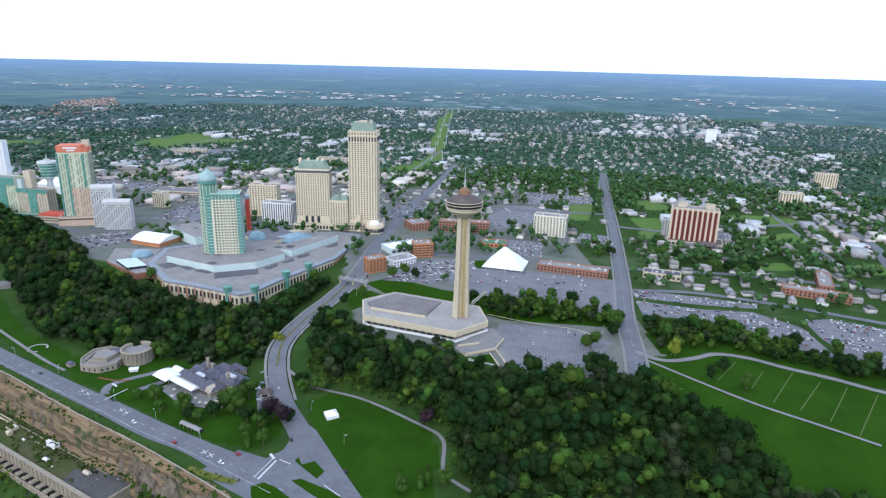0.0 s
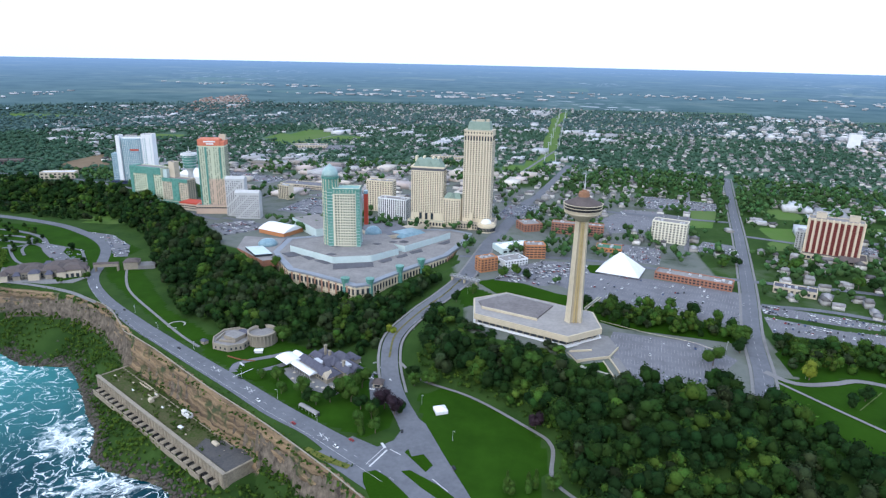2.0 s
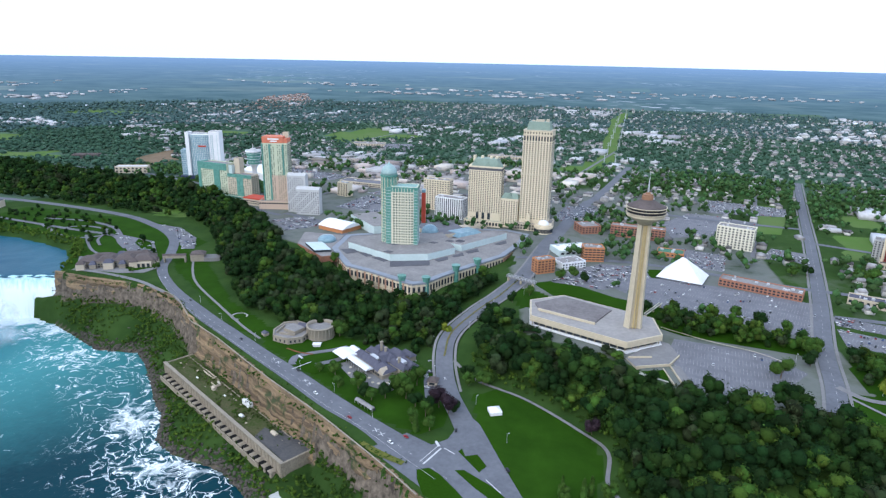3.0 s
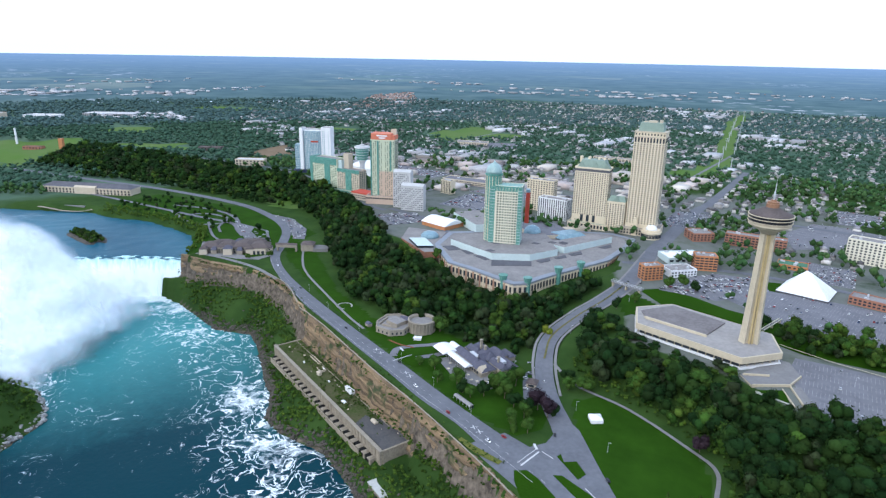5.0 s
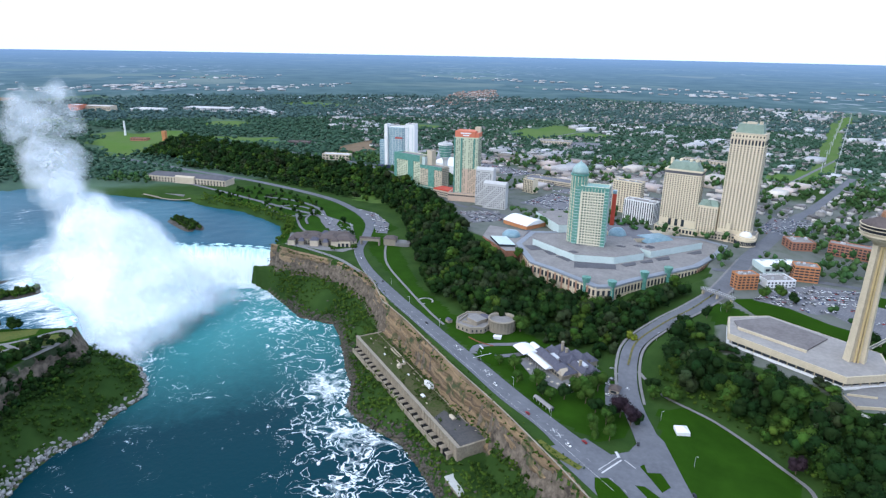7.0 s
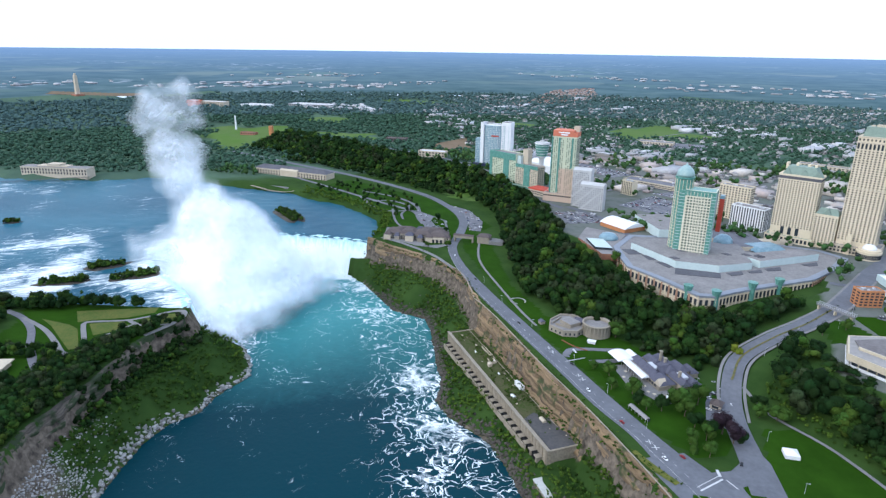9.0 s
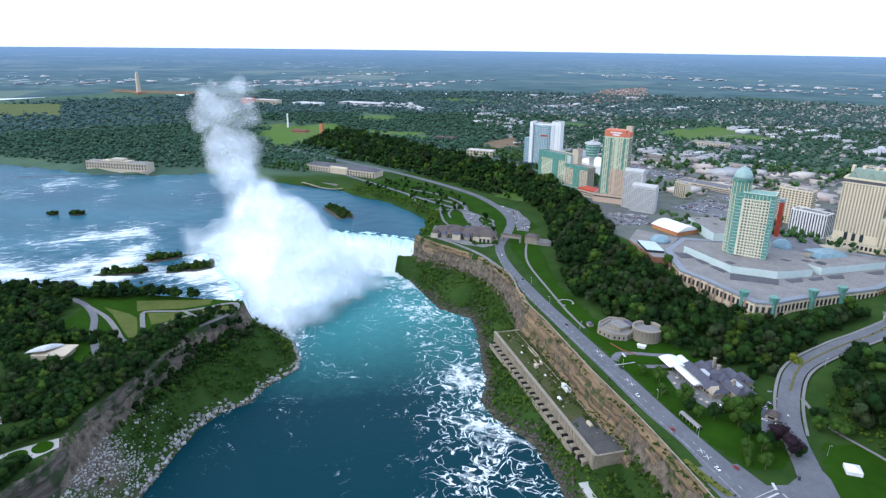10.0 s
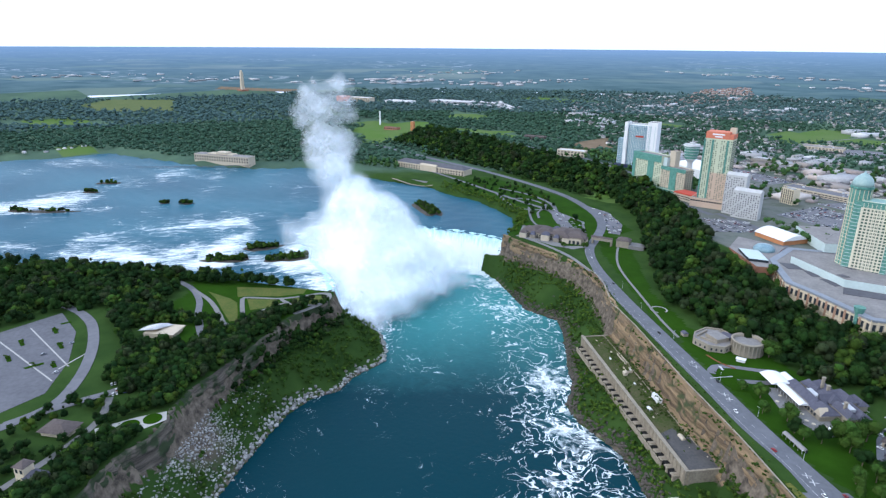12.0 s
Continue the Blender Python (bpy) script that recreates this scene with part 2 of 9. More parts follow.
def height(x, y):
    x, y = np.asarray(x, float), np.asarray(y, float)
    df, db = away(x, y, FOOT), away(x, y, BROW)
    t = df / (df + db + 1e-6)
    t = t * t * (3 - 2 * t) * 0.4 + t * 0.6
    z = PARK + (UPTOWN - PARK) * t
    z = np.where(within(x, y, UP_POLY), UPTOWN, np.where(within(x, y, LOW_POLY), PARK, z))
    z = np.where(within(x, y, US_POLY), USLAND, z)
    z = np.where(within(x, y, TERRACE), np.minimum(z, 12 + 14 * np.clip((x + 215) / 130, 0, 1)), z)
    gorge, pool, river = within(x, y, GORGE_POLY), within(x, y, POOL_POLY), within(x, y, RIVER_POLY)
    dca, dcu = away(x, y, CLIFF_CA), away(x, y, CLIFF_US)
    ds = np.minimum(away(x, y, SHORE_CA), away(x, y, SHORE_US))
    dc, top = np.minimum(dca, dcu), np.where(dca < dcu, PARK - 3, USLAND - 1)
    reach = np.where(dca < dcu, 39.0, 41.0)
    tal = POOL + 0.5 + reach * (ds / (ds + dc + 1e-6)) ** 0.85 + 1.5 * lumps(x, y, 9.0) * np.clip(ds / 12, 0, 1)
    tal = np.where(dc < 7, top + (tal - top) * np.clip(dc / 7, 0, 1), tal)
    tal = np.where(within(x, y, PLANT), np.minimum(tal, -42.0), tal)
    tal = np.where(within(x, y, PLANT_APRON), np.minimum(tal, -45.0), tal)
    z = np.where(gorge, tal, z)
    z = np.where(pool, POOL - np.minimum(10, 1 + ds * 0.4), z)
    z = np.where(river, RIVER - np.minimum(6, 1 + 0.2 * np.minimum(away(x, y, BANK_CA), away(x, y, BANK_US))), z)
    bank = np.minimum(away(x, y, BANK_CA), away(x, y, BANK_US))
    z = np.where(~river & ~gorge & ~pool & (bank < 14), np.minimum(z, RIVER + 0.5 + bank * 0.55), z)
    r = np.hypot(x - EYE[0], y - EYE[1])
    z = z + (UPTOWN - z) * np.clip((r - 2300) / 700, 0, 1) * (r > 2300)
    return z + bowl(x, y)


def steps(lo, hi, fine, a, b, grow=1.1):
    c = list(np.arange(a, b + 0.01, fine))
    s, left, right = fine, [], []
    while (left[-1] if left else a) > lo:
        s *= grow
        left.append((left[-1] if left else a) - s)
    s = fine
    while (right[-1] if right else b) < hi:
        s *= grow
        right.append((right[-1] if right else b) + s)
    return np.array(left[::-1] + c + right)


def sheet(name, xs, ys, zfun, keep, mats, covers=(), label="", kind="structure"):
    """A grid over the plan; keep(xc, yc) tells which cells stay; covers: name and function of a painted mask."""
    X, Y = np.meshgrid(xs, ys) if np.ndim(xs) == 1 else (xs, ys)
    Z = zfun(X, Y)
    ny, nx = X.shape
    xc, yc = (X[:-1, :-1] + X[1:, 1:]) / 2, (Y[:-1, :-1] + Y[1:, 1:]) / 2
    ok = keep(xc, yc)
    i = (np.arange(ny - 1)[:, None] * nx + np.arange(nx - 1)[None])[ok]
    f = np.stack([i, i + 1, i + nx + 1, i + nx], -1)
    used, inv = np.unique(f, return_inverse=True)
    f = inv.reshape(-1, 4)
    v = np.stack([X.ravel(), Y.ravel(), Z.ravel()], -1)[used]
    me = bpy.data.meshes.new(name)
    me.vertices.add(len(v))
    me.vertices.foreach_set("co", v.astype(np.float32).ravel())
    me.loops.add(f.size)
    me.loops.foreach_set("vertex_index", f.astype(np.int32).ravel())
    me.polygons.add(len(f))
    me.polygons.foreach_set("loop_start", np.arange(0, f.size, 4, dtype=np.int32))
    me.polygons.foreach_set("loop_total", np.full(len(f), 4, np.int32))
    me.polygons.foreach_set("use_smooth", np.ones(len(f), bool))
    for m in mats:
        me.materials.append(m)
    me.update(calc_edges=True)
    for cname, fun in covers:
        at = me.attributes.new(cname, "FLOAT", "POINT")
        at.data.foreach_set("value", fun(v[:, 0], v[:, 1], v[:, 2]).astype(np.float32))
    return tagged(new(name, me), label, "", "", kind)


def cover_mix(name, base, layers, rough=0.95, bump=0.4):
    """Ground material: base colours and, by painted masks broken up with noise, other covers on top."""
    m = bpy.data.materials.new(name)
    m.use_nodes = True
    n, l = m.node_tree.nodes, m.node_tree.links
    b = n["Principled BSDF"]
    b.inputs["Roughness"].default_value, b.inputs["Specular IOR Level"].default_value = rough, 0.04
    tc = n.new("ShaderNodeTexCoord")

    def tone(ca, cb, scale):
        t = n.new("ShaderNodeTexNoise")
        t.inputs["Scale"].default_value, t.inputs["Detail"].default_value, t.inputs["Roughness"].default_value = scale, 8, 0.65
        l.new(tc.outputs["Object"], t.inputs["Vector"])
        r = n.new("ShaderNodeMapRange")
        r.inputs[1].default_value, r.inputs[2].default_value = 0.35, 0.65
        l.new(t.outputs[0], r.inputs[0])
        x = n.new("ShaderNodeMix")
        x.data_type = "RGBA"
        x.inputs[6].default_value, x.inputs[7].default_value = (*ca, 1), (*cb, 1)
        l.new(r.outputs[0], x.inputs[0])
        return x.outputs[2], t.outputs[0]
    col, grain = tone(*base)
    for cname, ca, cb, scale in layers:
        c2, g2 = tone(ca, cb, scale)
        a = n.new("ShaderNodeAttribute")
        a.attribute_name = cname
        add = n.new("ShaderNodeMath")
        add.operation = "MULTIPLY_ADD"
        add.inputs[1].default_value = 0.5
        l.new(g2, add.inputs[0])
        l.new(a.outputs["Fac"], add.inputs[2])
        r = n.new("ShaderNodeMapRange")
        r.inputs[1].default_value, r.inputs[2].default_value = 0.68, 0.82
        l.new(add.outputs[0], r.inputs[0])
        x = n.new("ShaderNodeMix")
        x.data_type = "RGBA"
        l.new(r.outputs[0], x.inputs[0])
        l.new(col, x.inputs[6])
        l.new(c2, x.inputs[7])
        col = x.outputs[2]
    l.new(col, b.inputs["Base Color"])
    bp = n.new("ShaderNodeBump")
    bp.inputs["Strength"].default_value, bp.inputs["Distance"].default_value = bump, 0.8
    l.new(grain, bp.inputs["Height"])
    l.new(bp.outputs[0], b.inputs["Normal"])
    return m


LAWNS = [
    [(-90, 466), (-68, 484), (-34, 464), (8, 432), (18, 405), (14, 330), (-30, 335), (-76, 417)],
    [(-580, 735), (-545, 760), (-400, 600), (-320, 545), (-318, 520), (-348, 530), (-520, 670)],
    [(-340, 545), (-300, 500), (-262, 478), (-160, 412), (-118, 398), (-100, 420), (-110, 470), (-160, 520), (-250, 548)],
    [(203, 497), (272, 504), (322, 478), (382, 434), (440, 400), (440, 250), (298, 312), (240, 348), (222, 386), (190, 452)],
    [(-800, 215), (-700, 290), (-640, 318), (-606, 230), (-560, 120), (-640, 120), (-716, 136), (-740, 180)],
    [(-690, 640), (-600, 640), (-560, 660), (-560, 800), (-700, 880), (-1000, 900), (-1000, 790), (-760, 760)],
    [(-88, 668), (-66, 600), (-24, 626), (-50, 655)],
    [(-60, 680), (-20, 626), (66, 590), (90, 575), (165, 564), (200, 558), (204, 592), (150, 618), (84, 640), (30, 660), (-30, 700)],
    [(224, 562), (300, 568), (334, 536), (356, 508), (382, 490), (470, 430), (470, 396), (384, 440), (320, 480), (272, 506), (222, 500)],
    [(60, 730), (76, 770), (90, 772), (84, 726)],
    [(-52, 672), (-30, 640), (68, 594), (80, 606), (-10, 676), (-36, 700)],
]
FIELDS = [
    [(-860, 1800), (-760, 2100), (-500, 1930), (-700, 1750)],
    [(-130, 1400), (20, 1640), (60, 1600), (0, 1440)],
    [(10, 1600), (80, 2900), (150, 3200), (180, 3150), (110, 2600), (60, 1600)],
    [(250, 1000), (285, 1000), (340, 1180), (300, 1200)],
    [(549, 1083), (664, 1020), (680, 958), (604, 963), (526, 1011)],
    [(549, 940), (597, 933), (579, 878), (529, 867)],
    [(414, 1152), (471, 1157), (448, 1063), (399, 1072)],
    [(455, 780), (500, 776), (485, 742), (441, 747)],
    [(340, 880), (360, 1020), (420, 1020), (400, 900)],
    [(560, 740), (640, 700), (670, 760), (590, 790)],
    [(-1300, 1000), (-900, 1010), (-720, 1000), (-800, 1080), (-1250, 1130)],
    [(-781, 952), (-669, 937), (-631, 915), (-742, 919)],
    [(-1500, 1180), (-1300, 1190), (-1180, 1260), (-1350, 1300)],
    [(-1900, 1090), (-1700, 1100), (-1650, 1150), (-1850, 1180)],
    [(-2120, 2050), (-1700, 2200), (-1650, 2300), (-2000, 2300)],
    [(-1960, 230), (-1905, 250), (-1890, 330), (-1935, 330)],
    [(-1766, 1037), (-1651, 1268), (-1480, 1152), (-1539, 953)],
    [(-1863, 1546), (-1662, 1532), (-1552, 1402), (-1705, 1385)],
    [(-2634, 199), (-2464, 491), (-2370, 470), (-2530, 190)],
    [(-1604, 388), (-1500, 450), (-1460, 440), (-1530, 372)],
    [(-2250, 1150), (-2100, 1330), (-2050, 1300), (-2200, 1120)],
    [(-1250, 1700), (-1150, 1900), (-1020, 1840), (-1130, 1640)],
]


def mask_of(polys):
    def fun(x, y, z):
        m = np.zeros(len(x))
        for p in polys:
            m = np.maximum(m, within(x, y, p))
        return m
    return fun


def rocky(x, y, z):
    inside = within(x, y, GORGE_POLY)
    d = np.minimum(away(x, y, CLIFF_CA), away(x, y, CLIFF_US))
    wet = np.minimum(away(x, y, SHORE_CA), away(x, y, SHORE_US))
    scree = np.clip(0.75 - np.hypot((x + 505) / 60, (y - 100) / 65) * 0.6, 0, 0.7)
    return inside * np.maximum(np.maximum((d < 9) * 1.0, np.clip(0.72 - wet / 9, 0, 1)), np.maximum(scree, 0.22))


def built(x, y, z):
    r = np.hypot(x, y)
    return np.clip((z - 27) / 2.5, 0, 1) * np.where(x > 225, 0.4, np.where((r < 1250) | (np.hypot(x + 350, y - 1180) < 330), 0.56, 0.38))


FAR = 3300
GROUND = cover_mix("ground_cover", ((0.022, 0.05, 0.012), (0.038, 0.075, 0.018), 0.02), [
    ("urban", (0.2, 0.2, 0.205), (0.1, 0.115, 0.085), 0.02),
    ("wild", (0.085, 0.14, 0.088), (0.05, 0.09, 0.066), 0.006),
    ("grass", (0.022, 0.064, 0.005), (0.015, 0.046, 0.0035), 0.03),
    ("field", (0.075, 0.145, 0.03), (0.1, 0.15, 0.05), 0.012),
    ("rock", (0.19, 0.155, 0.12), (0.055, 0.046, 0.038), 0.16)])
xs, ys = steps(-5200, 5200, 4.5, -960, 260, 1.12), steps(-5200, 5200, 4.5, 0, 820, 1.12)
ground = sheet("ground", xs, ys, height, lambda x, y: np.hypot(x - EYE[0], y - EYE[1]) < FAR, [GROUND],
               [("urban", built), ("wild", lambda x, y, z: np.clip((np.hypot(x, y) - 1250) / 300, 0, 1)),
                ("grass", mask_of(LAWNS[:7] + LAWNS[8:9])), ("field", mask_of(FIELDS)), ("rock", rocky)], "wooded and built-up land above a deep river gorge")
def true_reach(r):
    """True distance of land drawn in to radius r."""
    return np.where(r > 3000, 1 / np.clip(1 / 3000 - 1.6e-7 * (np.maximum(r, 3000) - 3000), 1 / 27000, None), r)


def distant_mat():
    """Far woods, farm fields and villages, with painted haze, bluer and paler with distance."""
    m = bpy.data.materials.new("distant_land")
    m.use_nodes = True
    n, l = m.node_tree.nodes, m.node_tree.links
    b = n["Principled BSDF"]
    b.inputs["Roughness"].default_value, b.inputs["Specular IOR Level"].default_value = 1.0, 0.0
    at = n.new("ShaderNodeAttribute")
    at.attribute_name = "plain"

    def noise(scale, detail, lo, hi):
        t, r = n.new("ShaderNodeTexNoise"), n.new("ShaderNodeMapRange")
        t.inputs["Scale"].default_value, t.inputs["Detail"].default_value, t.inputs["Roughness"].default_value = scale, detail, 0.6
        l.new(at.outputs["Vector"], t.inputs["Vector"])
        r.inputs[1].default_value, r.inputs[2].default_value = lo, hi
        l.new(t.outputs[0], r.inputs[0])
        return r.outputs[0]

    def blend(fac, c1, c2):
        x = n.new("ShaderNodeMix")
        x.data_type = "RGBA"
        for sock, c in ((6, c1), (7, c2)):
            if isinstance(c, tuple):
                x.inputs[sock].default_value = (*c, 1)
            else:
                l.new(c, x.inputs[sock])
        l.new(fac, x.inputs[0])
        return x.outputs[2]
    cells = n.new("ShaderNodeTexVoronoi")
    cells.inputs["Scale"].default_value = 1.9
    l.new(at.outputs["Vector"], cells.inputs["Vector"])
    parcel = n.new("ShaderNodeSeparateColor")
    l.new(cells.outputs["Color"], parcel.inputs[0])
    pick = n.new("ShaderNodeMapRange")
    pick.inputs[1].default_value, pick.inputs[2].default_value = 0.7, 0.74
    l.new(parcel.outputs[0], pick.inputs[0])
    wood = blend(noise(4.0, 8, 0.36, 0.66), (0.052, 0.095, 0.1), (0.1, 0.156, 0.154))
    field = blend(parcel.outputs[1], (0.09, 0.15, 0.12), (0.17, 0.205, 0.175))
    edge = n.new("ShaderNodeMath")
    edge.operation = "MULTIPLY"
    l.new(pick.outputs[0], edge.inputs[0])
    l.new(noise(0.5, 4, 0.46, 0.58), edge.inputs[1])
    col = blend(edge.outputs[0], wood, field)
    roofs = n.new("ShaderNodeTexVoronoi")
    roofs.inputs["Scale"].default_value = 7.0
    l.new(at.outputs["Vector"], roofs.inputs["Vector"])
    dot = n.new("ShaderNodeMapRange")
    dot.inputs[1].default_value, dot.inputs[2].default_value, dot.inputs[3].default_value, dot.inputs[4].default_value = 0.22, 0.3, 0.9, 0.0
    l.new(roofs.outputs["Distance"], dot.inputs[0])
    town = n.new("ShaderNodeMath")
    town.operation = "MULTIPLY"
    l.new(dot.outputs[0], town.inputs[0])
    l.new(noise(0.38, 3, 0.52, 0.64), town.inputs[1])
    col = blend(town.outputs[0], col, (0.42, 0.45, 0.48))
    # aerial haze as a blend of the base colour towards pale blue
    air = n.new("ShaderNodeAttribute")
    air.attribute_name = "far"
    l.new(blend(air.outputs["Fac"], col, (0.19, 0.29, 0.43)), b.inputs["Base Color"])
    return m


ring_r, ring_a = np.meshgrid(np.linspace(FAR - 60, 4870, 110), np.radians(np.linspace(-20, 215, 560)))
# 'far' sets how much painted haze each point of the land gets
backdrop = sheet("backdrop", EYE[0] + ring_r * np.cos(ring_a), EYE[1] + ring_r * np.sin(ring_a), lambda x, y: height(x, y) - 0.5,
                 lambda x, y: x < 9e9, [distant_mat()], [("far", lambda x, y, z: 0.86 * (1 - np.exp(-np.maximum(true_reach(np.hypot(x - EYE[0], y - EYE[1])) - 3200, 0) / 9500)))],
                 "distant farmland and woods painted with blue haze up to the horizon")
spot = np.empty(len(backdrop.data.vertices) * 3, np.float32)
backdrop.data.vertices.foreach_get("co", spot)
spot = spot.reshape(-1, 3)
reach = np.hypot(spot[:, 0] - EYE[0], spot[:, 1] - EYE[1])
plain = (spot[:, :2] - EYE) * (true_reach(reach) / reach)[:, None] / 1000          # kilometres on the true plan
backdrop.data.attributes.new("plain", "FLOAT_VECTOR", "POINT").data.foreach_set("vector", np.column_stack([plain, 0 * reach]).astype(np.float32).ravel())

# ---- water ----
def water_mat(name, deep, shallow, foam_at, foam_scale, ripple, stretch=(1, 1, 1), turn=0.0, edge=0.2, veins=0.38):
    """Glossy water; the painted mask 'foam' sets how much of it is covered by torn white foam."""
    m = bpy.data.materials.new(name)
    m.use_nodes = True
    n, l = m.node_tree.nodes, m.node_tree.links
    b = n["Principled BSDF"]
    tc, mp = n.new("ShaderNodeTexCoord"), n.new("ShaderNodeMapping")
    mp.inputs["Rotation"].default_value = (0, 0, turn)
    l.new(tc.outputs["Object"], mp.inputs["Vector"])
    squeeze = n.new("ShaderNodeMapping")
    squeeze.inputs["Scale"].default_value = stretch
    l.new(mp.outputs[0], squeeze.inputs["Vector"])
    mp = squeeze
    warp = n.new("ShaderNodeTexNoise")
    warp.inputs["Scale"].default_value, warp.inputs["Detail"].default_value = foam_scale * 0.6, 4
    l.new(mp.outputs[0], warp.inputs["Vector"])
    shift = n.new("ShaderNodeVectorMath")
    shift.operation = "MULTIPLY_ADD"
    shift.inputs[1].default_value = (30, 30, 30)
    l.new(warp.outputs["Color"], shift.inputs[0])
    l.new(mp.outputs[0], shift.inputs[2])
    vor = n.new("ShaderNodeTexNoise")
    vor.inputs["Scale"].default_value, vor.inputs["Detail"].default_value, vor.inputs["Distortion"].default_value = foam_scale, 3.0, 1.1
    l.new(shift.outputs[0], vor.inputs["Vector"])
    mid = n.new("ShaderNodeMath")
    mid.operation = "SUBTRACT"
    mid.inputs[1].default_value = 0.5
    l.new(vor.outputs[0], mid.inputs[0])
    ridge = n.new("ShaderNodeMath")
    ridge.operation = "ABSOLUTE"
    l.new(mid.outputs[0], ridge.inputs[0])
    vor2 = n.new("ShaderNodeTexNoise")
    vor2.inputs["Scale"].default_value, vor2.inputs["Detail"].default_value, vor2.inputs["Roughness"].default_value = foam_scale * 1.6, 9, 0.7
    l.new(shift.outputs[0], vor2.inputs["Vector"])
    at = n.new("ShaderNodeAttribute")
    at.attribute_name = "foam"
    vein = n.new("ShaderNodeMapRange")          # thin veins of foam along cell borders
    vein.inputs[1].default_value, vein.inputs[2].default_value = 0.0, 0.027
    vein.inputs[3].default_value, vein.inputs[4].default_value = veins, 0.0
    l.new(ridge.outputs[0], vein.inputs[0])
    s1, s2 = n.new("ShaderNodeMath"), n.new("ShaderNodeMath")
    s1.operation, s2.operation = "ADD", "ADD"
    l.new(vein.outputs[0], s1.inputs[0])
    l.new(vor2.outputs[0], s1.inputs[1])
    l.new(s1.outputs[0], s2.inputs[0])
    l.new(at.outputs["Fac"], s2.inputs[1])
    foam = n.new("ShaderNodeMapRange")
    foam.inputs[1].default_value, foam.inputs[2].default_value = foam_at, foam_at + edge
    l.new(s2.outputs[0], foam.inputs[0])
    green = n.new("ShaderNodeAttribute")
    green.attribute_name = "milky"
    c0 = n.new("ShaderNodeMix")
    c0.data_type = "RGBA"
    c0.inputs[6].default_value, c0.inputs[7].default_value = (*deep, 1), (*shallow, 1)
    gm = n.new("ShaderNodeMath")
    gm.operation = "MULTIPLY_ADD"
    gm.inputs[1].default_value = 0.35
    gm.use_clamp = True
    l.new(vor2.outputs[0], gm.inputs[0])
    l.new(green.outputs["Fac"], gm.inputs[2])
    l.new(gm.outputs[0], c0.inputs[0])
    c1 = n.new("ShaderNodeMix")
    c1.data_type = "RGBA"
    c1.inputs[7].default_value = (0.74, 0.8, 0.82, 1)
    l.new(c0.outputs[2], c1.inputs[6])
    l.new(foam.outputs[0], c1.inputs[0])
    l.new(c1.outputs[2], b.inputs["Base Color"])
    rg = n.new("ShaderNodeMapRange")
    rg.inputs[3].default_value, rg.inputs[4].default_value = 0.32, 0.9
    l.new(foam.outputs[0], rg.inputs[0])
    l.new(rg.outputs[0], b.inputs["Roughness"])
    b.inputs["Specular IOR Level"].default_value = 0.05
    rip = n.new("ShaderNodeTexNoise")
    rip.inputs["Scale"].default_value, rip.inputs["Detail"].default_value = 0.25, 6
    l.new(mp.outputs[0], rip.inputs["Vector"])
    bp = n.new("ShaderNodeBump")
    bp.inputs["Strength"].default_value, bp.inputs["Distance"].default_value = ripple, 1.0
    l.new(rip.outputs[0], bp.inputs["Height"])
    l.new(bp.outputs[0], b.inputs["Normal"])
    return m


def pool_foam(x, y, z):
    near_ca = np.exp(-(away(x, y, SHORE_CA) / 54) ** 2) * np.clip((x + 640) / 120, 0, 1)
    down = np.exp(-(away(x, y, [(-600, 530), (-520, 490), (-440, 440), (-380, 380), (-320, 340), (-250, 270)]) / 50) ** 2)
    foot = np.exp(-(away(x, y, CREST) / 80) ** 2)
    return np.clip((0.2 + 0.1 * (x > -450)) * near_ca + 0.22 * down + 0.7 * foot + 0.12 * lumps(x, y, 26.0) + 0.05 * lumps(x, y, 9.0) + 0.085 + 0.05 * lumps(x + 0.4 * y, y, 47.0), 0, 0.8)


def pool_milk(x, y, z):
    d = np.hypot((x + 690), (y - 480))
    return np.clip(1.15 - d / 205, -0.3, 0.95) + 0.3 * np.exp(-(away(x, y, SHORE_CA) / 60) ** 2) * (x < -330)


RIFFLES = [([(-1774, 106), (-1742, 237), (-1650, 330)], 60), ([(-1601, 351), (-1516, 439)], 36), ([(-1068, 156), (-1045, 283), (-1027, 360)], 42), ([(-840, 222), (-905, 300), (-972, 375), (-961, 471)], 42), ([(-1420, 190), (-1342, 79)], 46), ([(-1093, 37), (-917, 180)], 30), ([(-1174, 588), (-1216, 533)], 20), ([(-1250, 200), (-1190, 300)], 26)]


def river_foam(x, y, z):
    m = -0.05 + 0.16 * lumps(x + 0.6 * y, y, 55.0) + 0.1 * lumps(x, y + 0.3 * x, 23.0)
    m += 0.4 * np.exp(-(away(x, y, CREST[5:]) / 28) ** 2) + 0.1 * np.exp(-(np.hypot((x + 900) / 120, (y - 300) / 90)) ** 2)
    m += 0.2 * np.exp(-(away(x, y, [(-1250, 60), (-1400, 200), (-1480, 330), (-1430, 500)]) / 50) ** 2)
    for ix, iy in ((-845, 252), (-862, 330), (-812, 348), (-1350, 140), (-1350, 75), (-1450, 270), (-1395, 215)):
        m += 0.1 * np.exp(-(np.hypot(x - ix - 15, y - iy) / 50) ** 2)
    for line, wide in RIFFLES:
        m += 0.24 * np.exp(-(away(x, y, line) / wide) ** 2)
    m += 0.12 * np.exp(-(away(x, y, [(-760, 330), (-900, 230), (-1050, 120), (-1200, 0)]) / 70) ** 2)
    return m - 0.5 * np.exp(-(away(x, y, BANK_CA[:8]) / 60) ** 2) * (x > -1000)


